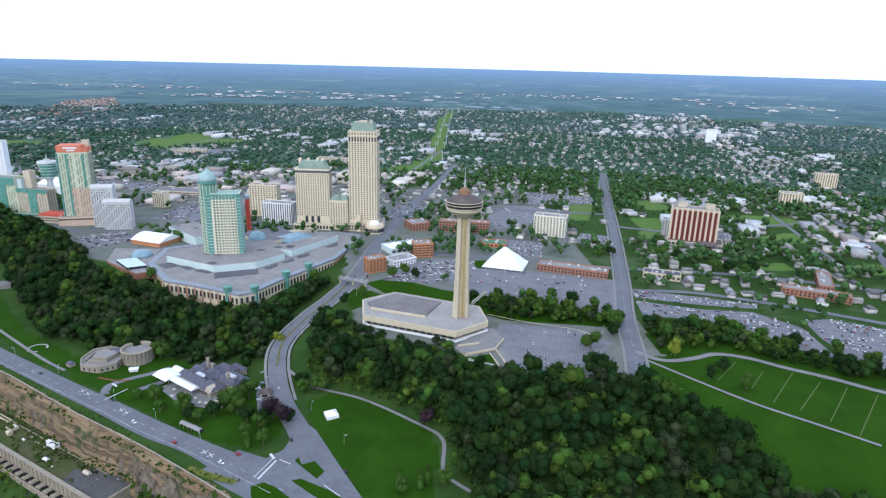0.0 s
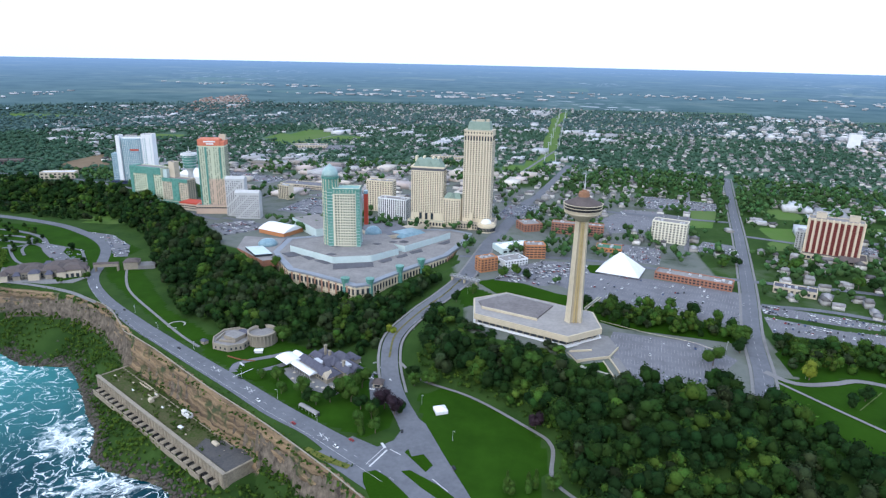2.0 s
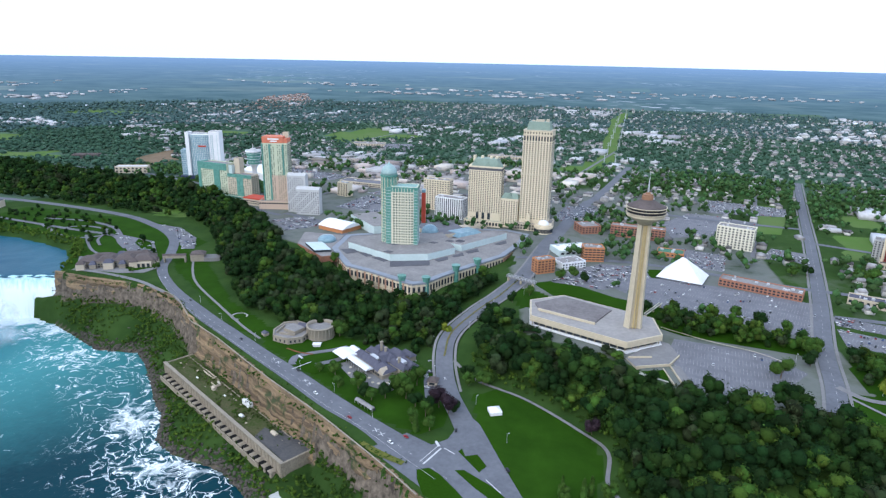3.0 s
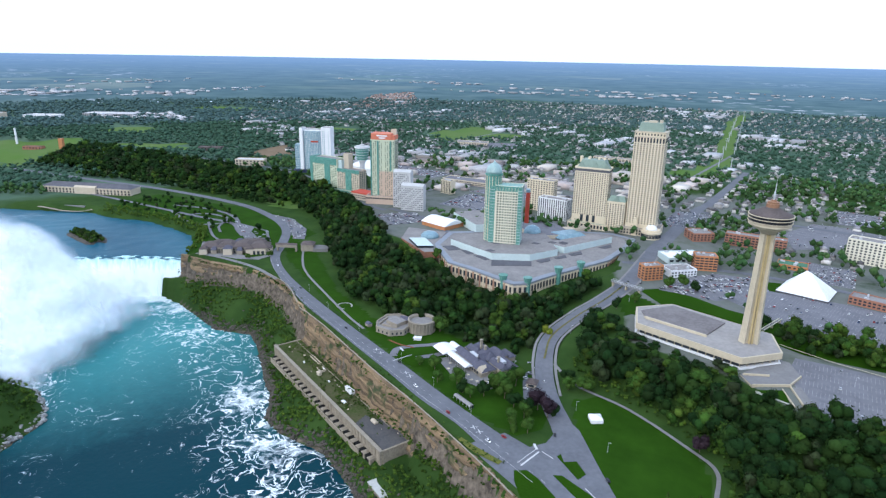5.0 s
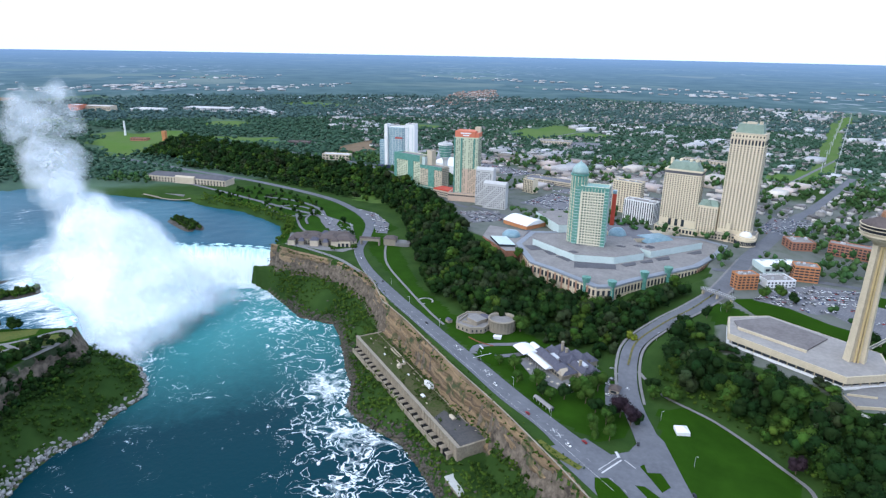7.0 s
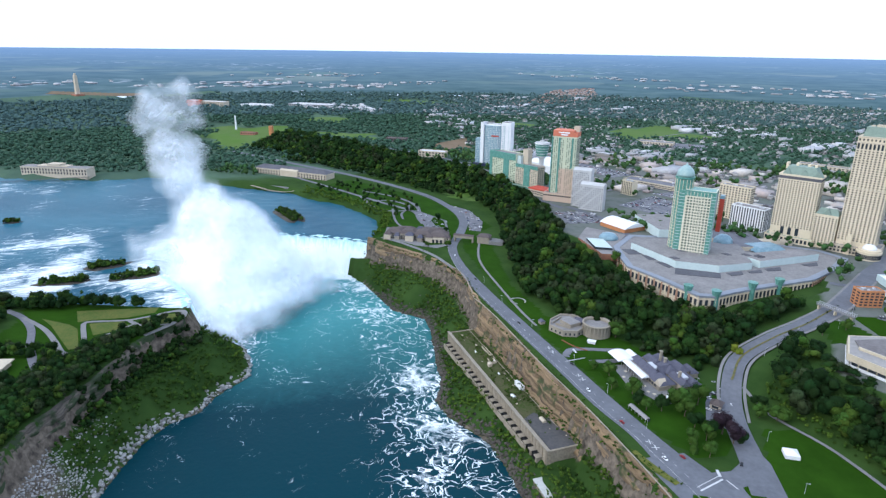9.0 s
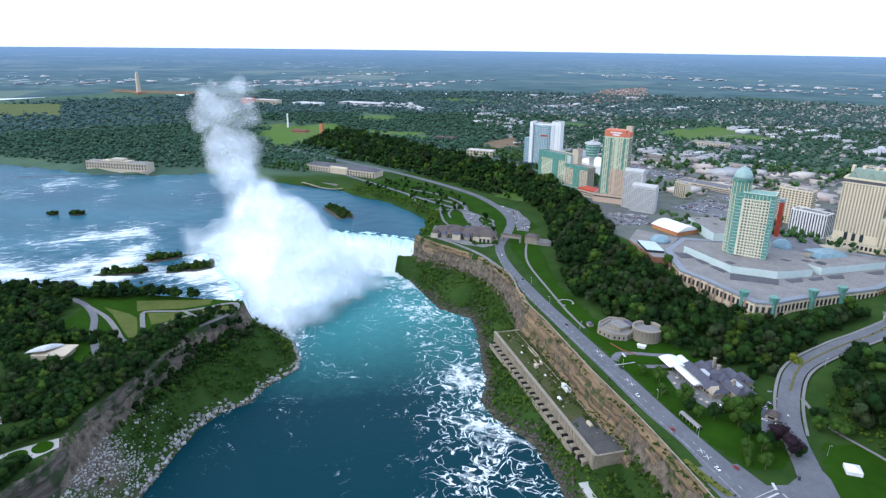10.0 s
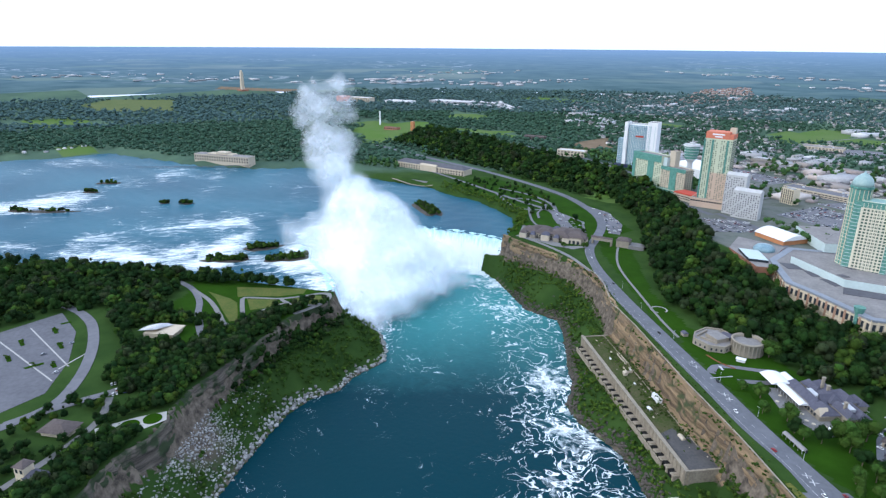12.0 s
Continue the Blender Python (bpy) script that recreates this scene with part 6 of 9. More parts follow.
ribbon("pavement_hill_right", MURRAY[2:9], PAVE, 0.5, "pale pavement beside the hill street", -10.2, 2.4, 31)
ribbon("median", MURRAY[3:8], mat("planted_median", (0.05, 0.08, 0.03), (0.2, 0.15, 0.06), 0.3, 0.95, 0.4), 0.65, "planted strip between two lanes", 0.0, 1.8, 31)
ribbon("pavement_field_path", [(203, 490, 3), (238, 446, 3), (265, 415, 3), (301, 383, 3), (324, 362, 3)], PAVE, 0.4, "pale path across the playing field")
ribbon("road_field", [(200, 506, 7), (212, 492, 6), (226, 488, 6), (250, 494, 6), (272, 502, 6), (298, 494, 6), (320, 477, 6), (350, 458, 6), (382, 433, 6), (450, 390, 6)], PAVE, 0.4, "pale service road above the playing field")
for a, b in (((282, 486), (251, 454)), ((298, 470), (274, 442)), ((323, 468), (279, 419)), ((337, 452), (294, 408)), ((354, 443), (307, 392)), ((371, 431), (317, 374))):
    ribbon("pitch_line", [(*a, 0.9), (*b, 0.9)], mat("worn_turf", (0.1, 0.13, 0.04), (0.06, 0.1, 0.03), 0.5, 1.0, 0.2), 0.15, "pale worn stripe across the playing field")
ribbon("hedge_parapet", [(x - 2.0, y + 1.2, 1.2) for x, y in CLIFF_CA[3:15]], STONE, 0.95, "low stone parapet along the cliff")
ribbon("garden_strip", [(-157, 377, 4), (-140, 368, 6), (-120, 361, 5)], FLOWERS, 0.5, "yellow and green flower bed")
ribbon("flower_bed", [(-282, 505, 2.2), (-266, 500, 2.2), (-252, 500, 2.0)], REDFLOWERS, 0.3, "narrow bed of red flowers")
for poly in ([(-262, 481), (-250, 486), (-221, 474), (-236, 464), (-250, 470)],):
    flat("grass_island", poly, PARK + 0.2, LAWN, "mown grass wedge beside the parkway", thick=0.15)
flat("hedge_garden", [(-226, 471), (-214, 475), (-206, 468), (-218, 463)], PARK + 0.2, LAWN, "small lawn in a white hedge border", thick=0.2)


def ring_of(name, parent, me, n, r, cx=0, cy=0, z=0, a0=0, sweep=360):
    for i in range(n):
        a = radians(a0 + sweep * i / n)
        ob = new(name, me)
        ob.parent = parent
        ob.matrix_basis = pose(cx + r * math.cos(a), cy + r * math.sin(a), z, 0, 0, math.degrees(a) + 90)


def stone_fort():
    t = thing("surge_tank", -262, 541, PARK, 0, "round open-topped stone tank with ribbed walls", "tank")
    s = Shape()
    n = 40
    prof = [(14, 0), (14, 11.2), (14.5, 11.4), (14.5, 12.8), (12.6, 12.8), (12.6, 9.5)]
    s.lathe(prof, n)
    s.f, s.mi = s.f[:-2], s.mi[:-2]
    part("wall", s, STONE, t, "", True)
    part("tank_floor", Shape().lathe([(12.7, 9.4), (12.7, 9.6)], n), ROOFGREY, t)
    ring_of("rib", t, Shape().box(-0.5, -0.35, 0, 0.5, 0.35, 11.2).mesh("rib", STONE), 24, 14.1)
    f = thing("stone_fort", -290, 534, PARK, 0, "low angular stone station with walled roof terraces", "building")
    shell = [(-13, -17), (5, -21), (17, -13), (19, 4), (12, 16), (-4, 23), (-17, 15), (-19, -4)]
    ring = Shape().prism(shell, 0, 5.2, 0, 1)
    inner = [(x * 0.93, y * 0.93) for x, y in shell]
    n = len(shell)
    ring.add([(*q, 5.2) for q in shell] + [(*q, 6.6) for q in shell] + [(*q, 6.6) for q in inner] + [(*q, 5.2) for q in inner],
             [(i + k * n, (i + 1) % n + k * n, (i + 1) % n + (k + 1) * n, i + (k + 1) * n) for k in range(3) for i in range(n)])
    part("wall", ring, [STONE, ROOFGREY], f)
    part("inner_storey", Shape().prism([(-8, -3), (7, -9), (12, 4), (-4, 11)], 5.2, 9.0, 0, 1), [STONE, ROOFGREY], f)
    part("terrace_wall", Shape().box(-9, -11, 5.2, 8, -10, 7.4).box(-13, -10, 5.2, -12, 8, 7.2).box(-6, 13, 5.2, 8, 14, 8.0), STONE, f)
    part("slate_roof", Shape().gable(0, 6, 18, 16, 7.5, 10.2, 0, 3), SLATE, f, "dark slate link roof")
    for (ax, ay), (bx, by) in zip(shell[:3], shell[1:4]):
        for q in (0.2, 0.5, 0.8):
            ob = new("window", pane(1.6, 2.4, GLASS, 0.5))
            ob.parent = f
            ob.matrix_basis = pose(ax + (bx - ax) * q, ay + (by - ay) * q, 2.6, 0, 0, math.degrees(math.atan2(by - ay, bx - ax)))
    h = thing("hut", -317, 527, PARK, -30, "small grey stone hut beside the path", "hut")
    part("wall", Shape().box(-3, -2.5, 0, 3, 2.5, 3), STONE, h)
    part("roof", Shape().gable(-3.4, -3, 3.4, 3, 3, 4.8, 0, 1), SLATE, h)
    k = thing("kiosk", -256, 518, PARK, 15, "white kiosk with a flat awning", "kiosk")
    part("body", Shape().box(-3.5, -2, 0, 3.5, 2, 2.6), WHITE, k)
    part("awning", Shape().box(-4.2, -3.2, 2.6, 4.2, 2.4, 2.9), WHITE, k)


def restaurant():
    r = thing("park_restaurant", -190, 495, PARK, -37, "rambling slate-roofed restaurant with white awnings", "building")
    KEEP_OUT.append([(-245, 492), (-215, 528), (-170, 540), (-140, 515), (-140, 480), (-165, 455)])
    part("wall", Shape().box(-21, -9, 0, 29, 8, 5).box(-19, 8, 0, -1, 24, 6).box(-1, 8, 0, 15, 30, 7).box(15, 8, 0, 36, 26, 6).box(3, 30, 0, 17, 38, 5), STONE, r)
    for nm, a in (("main_roof", (-22, -7, 16, 5, 5, 9.5, 3)), ("east_roof", (12, -9, 30, 8, 5, 10, 4)), ("west_roof", (-20, 5, -1, 15, 6, 10.5, 3)), ("west_roof", (-20, 14, -2, 25, 6, 9.5, 3)), ("rear_roof", (-3, 7, 16, 19, 7, 12, 4)), ("rear_roof", (-3, 18, 16, 31, 7, 11.5, 4)), ("wing_roof", (14, 8, 37, 17, 6, 10.5, 3)), ("wing_roof", (14, 16, 37, 27, 6, 10, 4)), ("porch_roof", (2, 30, 18, 39, 5, 8.5, 3))):
        part(nm, Shape().gable(*a[:6], 0, a[6]), SLATE, r)
    part("cross_gable", Shape().add([(4, 2, 5.5), (14, 2, 5.5), (9, 2, 12), (9, 16, 12), (4, 16, 5.5), (14, 16, 5.5)], [(0, 1, 2), (0, 2, 3, 4), (1, 5, 3, 2)]), SLATE, r)
    part("cream_gable", Shape().add([(22, -9.3, 4.5), (30, -9.3, 4.5), (26, -9.3, 10.4), (26, -2, 10.4), (22, -2, 4.5), (30, -2, 4.5)], [(0, 1, 2), (0, 2, 3, 4), (1, 5, 3, 2)]), TAN, r, "tan half-timbered gable")
    vault = Shape()
    k = 8
    for x0, x1, y0, y1, z0, hh in ((-37, -17, -21, -3, 4, 3.5), (-18, 15, -17, -8.5, 4.2, 3.0), (-36, -20, -3, 4, 3.8, 2.6)):
        arc = [(y0 + (y1 - y0) * i / k, z0 + hh * math.sin(math.pi * (0.15 + 0.75 * i / k))) for i in range(k + 1)]
        vault.add([(x, y, z) for x in (x0, x1) for y, z in arc], [(i, k + 1 + i, k + 2 + i, i + 1) for i in range(k)] + [tuple(range(k + 1)), tuple(reversed(range(k + 1, 2 * k + 2)))])
    part("awning", vault, WHITE, r, "long white canvas awnings")
    me = Shape().box(-0.12, -0.12, 0, 0.12, 0.12, 5).mesh("awning_post", STEEL)
    for i in range(9):
        ob = new("awning_post", me)
        ob.parent = r
        ob.matrix_basis = pose(-19 + i * 4.1, -16.4, 0)
    for x, y, h in ((-8, 16, 16), (3, 13, 15), (26, 12, 14)):
        stack = part("chimney", Shape().box(x - 1, y - 1, 4, x + 1, y + 1, h), STONE, r)
        part("chimney_cap", Shape().box(x - 1.3, y - 1.3, h, x + 1.3, y + 1.3, h + 0.6), STONE, stack)
    windows(r, 50, 18, 1, 4.5, 13, 1, "f", (0.6, 0.7), cap=13)
    part("roof_plant", Shape().box(-4, 0, 6.5, 8, 4, 9.4), STEEL, r)
    part("roof_plant", Shape().box(20, 13, 8, 30, 18, 10.4), STEEL, r)
    flat("pavement_terrace", [(-222, 488), (-196, 462), (-160, 452), (-150, 470), (-180, 482), (-205, 505)], PARK + 0.2, PAVE, "paved dining terrace")
    pole, top = Shape().lathe([(0.05, 0), (0.05, 2.6)], 6).mesh("pole", STEEL), Shape().lathe([(1.6, 2.2), (0.9, 2.6), (0.05, 2.9)], 8).mesh("canopy", TAN)
    rng = random.Random(2)
    for i in range(9):
        f = i / 8
        u = thing("parasol", -208 + 48 * f + rng.uniform(-2, 2), 477 - 22 * f + rng.uniform(-4, 5), PARK + 0.2, 0, "tan parasol on the dining terrace", "parasol", "terrace parasols")
        part("pole", pole, None, u)
        part("canopy", top, None, u)
    c = thing("wedding_tent", -158, 463, PARK, 10, "white peaked tent beside the restaurant", "tent")
    part("canopy", Shape().prism([(-5, -4), (5, -4), (5, 4), (-5, 4)], 2.6, 5.4, 0, None, 0.1), WHITE, c)
    part("valance", Shape().box(-5, -4, 2.1, 5, 4, 2.7), WHITE, c)
    for x in (-4.9, 4.9):
        for y in (-3.9, 3.9):
            part("post", Shape().box(x - 0.08, y - 0.08, 0, x + 0.08, y + 0.08, 2.6), STEEL, c)


def small_park_things():
    t = thing("marquee", -67, 444, PARK, 25, "small white square marquee on the lawn", "tent")
    part("canopy", Shape().prism([(-5, -5), (5, -5), (5, 5), (-5, 5)], 2.8, 5.2, 0, None, 0.12), WHITE, t)
    part("side_cloth", Shape().box(-4.9, -4.9, 0, 4.9, 4.9, 2.9), WHITE, t)
    b = thing("bus_shelter", -172, 425, PARK, -32, "long grey-roofed shelter beside the parkway", "shelter")
    part("roof", Shape().gable(-11, -2.4, 11, 2.4, 3, 4.2), ROOFGREY, b)
    part("back_wall", Shape().box(-11, 1.8, 0, 11, 2.0, 3), GLASS, b)
    for i in range(6):
        part("post", Shape().box(-10.8 + i * 4.3, -2.1, 0, -10.6 + i * 4.3, -1.9, 3), STEEL, b)
    g = thing("gatehouse", -127, 476, PARK, 0, "small tan gatehouse with a dark roof", "hut")
    part("wall", Shape().box(-4, -4, 0, 4, 4, 4), TAN, g)
    part("roof", Shape().prism([(-5, -5), (5, -5), (5, 5), (-5, 5)], 4, 7, 0, None, 0.2), BROWNROOF, g)
    part("window", Shape().box(-2.5, -4.15, 1, 2.5, -3.9, 3), GLASS, g)
    lamp_pole = Shape().lathe([(0.14, 0), (0.08, 8.5)], 6).mesh("pole", STEEL)
    lamp_arm = Shape().box(-0.05, -0.05, 8.3, 1.6, 0.05, 8.45).mesh("arm", STEEL)
    lamp_head = Shape().box(1.1, -0.2, 8.2, 1.9, 0.2, 8.45).mesh("head", WHITE)
    lamp_lens = Shape().box(1.2, -0.15, 8.12, 1.8, 0.15, 8.2).mesh("lens", GLASS)
    for i, (x, y) in enumerate([(-52, 405), (-84, 452), (-320, 512), (-250, 468), (-205, 440), (-160, 410), (-380, 548), (-430, 585), (-150, 500), (-145, 545), (-112, 565), (-95, 610), (-60, 690), (-66, 640), (230, 500), (300, 525), (180, 545), (120, 530)]):
        l = thing("street_lamp", x, y, float(height(x, y)), 40 * i, "slim grey street lamp", "lamp", "street lamps")
        part("pole", lamp_pole, None, l)
        part("arm", lamp_arm, None, l)
        lens = part("head", lamp_head, None, l)
        part("lens", lamp_lens, None, lens)


def circle_garden():
    s = Shape()
    n = 36
    for r0, r1, a, b in ((7.5, 9.2, 0, 300),):
        v, f = [], []
        for i in range(n + 1):
            q = radians(a + (b - a) * i / n)
            v += [(-368 + r0 * math.cos(q), 563 + r0 * math.sin(q), PARK + 0.25), (-368 + r1 * math.cos(q), 563 + r1 * math.sin(q), PARK + 0.25)]
        f = [(2 * i, 2 * i + 1, 2 * i + 3, 2 * i + 2) for i in range(n)]
        s.add(v, f)
    tagged(new("pavement_ring", s.mesh("pavement_ring", CURB)), "pale circular garden path", "", "", "structure")


stone_fort()
restaurant()
small_park_things()
circle_garden()


# ---- old power station on the gorge floor ----
def gorge_plant():
    b = thing("old_power_station", -314, 452.5, -32, -32.1, "derelict concrete power station with a mossy roof", "building")
    L, W = 230, 30
    part("roof", Shape().box(-L / 2, -W / 2 + 1, -3, L / 2, W / 2, 0), MOSSY, b, "flat roof overgrown with moss")
    part("river_wall", Shape().box(-L / 2, -W / 2 - 1.2, -14, L / 2, -W / 2 + 1.2, 1.2), OLDCONC, b, "long stained concrete wall")
    part("end_wall", Shape().box(L / 2 - 1.2, -W / 2 + 1.2, -14, L / 2 + 0.6, W / 2, 1.0), OLDCONC, b)
    part("end_wall", Shape().box(-L / 2 - 0.6, -W / 2 + 1.2, -14, -L / 2 + 1, W / 2, 0.6), OLDCONC, b)
    part("coping", Shape().box(-L / 2 - 0.5, -W / 2 - 1.7, 1.2, L / 2 + 0.8, -W / 2 + 1.5, 1.8), STONE, b)
    # bay openings are solid blocks; the darkness inside is put into their near-black colour
    bay, but = Shape().box(-2.4, -4.5, -14, 2.4, 0, -8.4).mesh("bay_opening", mat("painted_dark_void", (0.012, 0.012, 0.012), (0.02, 0.02, 0.02), 0.3, 1.0, 0.0)), Shape().prism([(-1.0, -5), (1.0, -5), (1.0, 0), (-1.0, 0)], -14, -7.4).mesh("buttress", OLDCONC)
    roofm = Shape().box(-2.5, -6, -8.6, 2.5, 0, -7.9).mesh("bay_roof", OLDCONC)
    for i in range(22):
        x = -L / 2 + 8 + i * 9.9
        for nm, me, dx in (("bay_opening", bay, 0), ("buttress", but, 5.3), ("bay_roof", roofm, 5.3)):
            ob = new(nm, me)
            ob.parent = b
            ob.matrix_basis = pose(x + dx, -W / 2 - 1.2, 0)
    pil = Shape().box(-0.6, -0.5, -14, 0.6, 0.3, 1.2).mesh("pilaster", OLDCONC)
    for i in range(40):
        ob = new("pilaster", pil)
        ob.parent = b
        ob.matrix_basis = pose(-L / 2 + 2 + i * 5.8, -W / 2 - 1.2, 0)
    for x, y, w, d, h, m in ((-30, -2, 4.5, 3.6, 3, TAN), (17, 8, 12, 4.5, 4, WHITE), (74, 2, 7, 3.4, 1.5, TAN), (30, -5, 5, 3, 0.8, WHITE), (-12, 0, 2.4, 1.4, 0.7, WHITE), (-38, 7, 2.4, 1.6, 0.8, WHITE), (-62, -4, 3, 1.2, 0.7, WHITE)):
        part("roof_hut", Shape().box(x - w / 2, y - d / 2, -0.1, x + w / 2, y + d / 2, h).gable(x - w / 2 - 0.2, y - d / 2 - 0.2, x + w / 2 + 0.2, y + d / 2 + 0.2, h, h + 0.8), m, b)
    for x, y, w, d in ((-60, 8, 22, 3.5), (-38, 4, 10, 6)):      # low ruined wall frames
        part("wall_frame", Shape().box(x - w / 2, y - d / 2, 0, x + w / 2, y - d / 2 + 0.6, 1.6).box(x - w / 2, y + d / 2 - 0.6, 0, x + w / 2, y + d / 2, 1.4).box(x + w / 2 - 0.7, y - d / 2, 0, x + w / 2, y + d / 2, 2.0), TAN, b)
    part("parapet_kerb", Shape().box(-L / 2, W / 2 - 6, 0, L / 2 - 30, W / 2 - 5.2, 0.7), OLDCONC, b)
    part("ledge_wall", Shape().box(-L / 2 + 6, -W / 2 - 8.2, -14, L / 2 - 24, -W / 2 - 7.4, -8.8), OLDCONC, b, "low broken wall along the draft bays")
    part("dark_roof_patch", Shape().prism([(66, -12), (114, -12), (114, 14.4), (92, 14.4), (84, 10), (74, 11), (70, 4), (60, 1), (63, -6)], -0.2, 0.22), mat("bituminous_roof", (0.07, 0.07, 0.075), (0.11, 0.105, 0.1), 0.08, 0.95, 0.2), b)
    junk = random.Random(6)
    for i in range(34):
        x, y, w = junk.uniform(-108, 106), junk.uniform(-10, 12), junk.uniform(0.4, 1.6)
        part("rubble", Shape().prism([(x - w, y - w * 0.5), (x + w * 0.8, y - w * 0.7), (x + w, y + w * 0.4), (x - w * 0.6, y + w * 0.7)], 0, junk.uniform(0.2, 0.8), 0, None, 0.7), junk.choice((OLDCONC, STONE, TAN, MOSSY)), b)
    s = thing("pump_house", -212, 362, -55, -34, "low flat-roofed pump house with roof vents", "building")
    part("wall", Shape().box(-12, -9, -6, 12, 9, 6), OLDCONC, s)
    part("roof", Shape().box(-12.6, -9.6, 6, 12.6, 9.6, 7), mat("pale_flat_roof", (0.5, 0.5, 0.47), (0.4, 0.4, 0.38), 0.1, 0.9, 0.1), s)
    for i in range(5):
        part("vent", Shape().lathe([(0.9, 7), (0.9, 8.2), (0.5, 8.6)], 8, -6 + i * 2.6, 5), TEAL, s)
    part("annex", Shape().box(13, -4, -6, 24, 10, 4).box(14, 8, -6, 20, 18, 7), STEEL, s)
    t = thing("outfall_portal", -536, 594, -60, 18, "dark arched stone outfall at the water's edge", "tunnel")
    part("portal", Shape().box(-8, -4, -3, -4, 6, 12).box(4, -4, -3, 8, 6, 12).box(-8, -4, 8, 8, 6, 13), OLDCONC, t)
    # solid block in the arch, coloured near-black for the shade of the tunnel
    part("opening", Shape().box(-4, -1, -3, 4, 6, 8), mat("painted_dark_void", (0.012, 0.012, 0.012)), t)


gorge_plant()


# ---- visitor centre by the falls, and power houses upstream ----
def table_rock():
    b = thing("visitor_centre", -608, 677, PARK, 27, "stone visitor centre with grouped brown hipped roofs", "building")
    KEEP_OUT.append([(-680, 640), (-560, 640), (-550, 720), (-640, 740), (-690, 690)])
    for x, y, w, d, h in ((-40, 4, 26, 24, 8), (-18, 0, 24, 22, 9), (4, 2, 26, 26, 9), (28, -2, 26, 26, 9), (-28, 18, 34, 16, 7), (10, 20, 40, 16, 7)):
        part("wall", Shape().box(x - w / 2, y - d / 2, -1, x + w / 2, y + d / 2, h), STONE, b)
        part("hipped_roof", Shape().prism([(x - w / 2 - 1, y - d / 2 - 1), (x + w / 2 + 1, y - d / 2 - 1), (x + w / 2 + 1, y + d / 2 + 1), (x - w / 2 - 1, y + d / 2 + 1)], h, h + 4.5, 0, None, 0.45), BROWNROOF, b)
    windows(b, 90, 26, 1, 7, 22, 2, "f", (0.55, 0.6), cap=44)
    for x, y, w, d, h in ((-48, -12, 10, 12, 11), (-34, -10, 8, 10, 9), (-14, -14, 12, 12, 12), (2, -13, 8, 10, 9), (16, -14, 10, 10, 11), (40, -6, 10, 14, 10), (-6, 24, 12, 12, 11), (24, 24, 10, 12, 11)):
        part("pavilion", Shape().box(x - w / 2, y - d / 2, -1, x + w / 2, y + d / 2, h - 3), TAN if w > 9 else STONE, b)
        part("pavilion_roof", Shape().gable(x - w / 2 - 0.6, y - d / 2 - 0.6, x + w / 2 + 0.6, y + d / 2 + 0.6, h - 3, h + 1, 0, w * 0.35), SLATE if int(x) % 4 else BROWNROOF, b)
    part("entrance", Shape().box(18, -18, -1, 38, -12, 7), TAN, b)
    for i in range(3):
        part("arch_opening", Shape().box(20.5 + i * 6, -18.3, 0, 24 + i * 6, -17.8, 5), GLASS, b)
    flat("pavement_plaza", [(-655, 645), (-590, 645), (-560, 655), (-552, 690), (-575, 660), (-610, 665), (-650, 690), (-690, 690)], PARK + 0.2, PAVE, "paved plaza beside the visitor centre")
    s = thing("footbridge", -548, 705, PARK, 20, "covered footbridge over the parkway", "bridge")
    part("deck", Shape().box(-16, -2.5, 6, 14, 2.5, 10), STONE, s)
    part("roof", Shape().gable(-16.5, -3, 14.5, 3, 10, 12), BROWNROOF, s)
    for x in (-15, 12):
        part("pier", Shape().box(x, -2.5, -1, x + 2, 2.5, 6), STONE, s)
    st = thing("railway_station", -524, 722, PARK + 2, 20, "small stone incline railway station", "building")
    part("wall", Shape().box(-9, -7, -3, 9, 7, 8), STONE, st)
    part("roof", Shape().prism([(-10, -8), (10, -8), (10, 8), (-10, 8)], 8, 11, 0, None, 0.5), BROWNROOF, st)
    part("terrace", Shape().box(9, -8, -3, 30, 10, 3), PAVE, st)


def power_house(nm, ax, ay, bx, by, d, h, roof, wallm, roofm, label, n, centre=True):
    L = math.hypot(bx - ax, by - ay)
    b = thing(nm, (ax + bx) / 2, (ay + by) / 2, 0, math.degrees(math.atan2(by - ay, bx - ax)), label, "building")
    keep_out((ax + bx) / 2, (ay + by) / 2, L, d, math.degrees(math.atan2(by - ay, bx - ax)), 8)
    part("wall", Shape().box(-L / 2, -d / 2, -9, L / 2, d / 2, h), wallm, b)
    part("cornice", Shape().box(-L / 2 - 0.7, -d / 2 - 0.7, h, L / 2 + 0.7, d / 2 + 0.7, h + 1.2), wallm, b)
    part("roof", Shape().gable(-L / 2, -d / 2, L / 2, d / 2, h + 1.2, h + 1.2 + roof, 0, d / 2), roofm, b)
    windows(b, L, d, 1, h - 1, n, 2, "f", (0.45, 0.7), cap=2 * n)
    if centre:
        part("portico", Shape().box(-L * 0.12, -d / 2 - 2.5, -9, L * 0.12, -d / 2, h + 2).gable(-L * 0.12, -d / 2 - 2.5, L * 0.12, -d / 2 + 6, h + 2, h + 5), wallm, b)
    return b


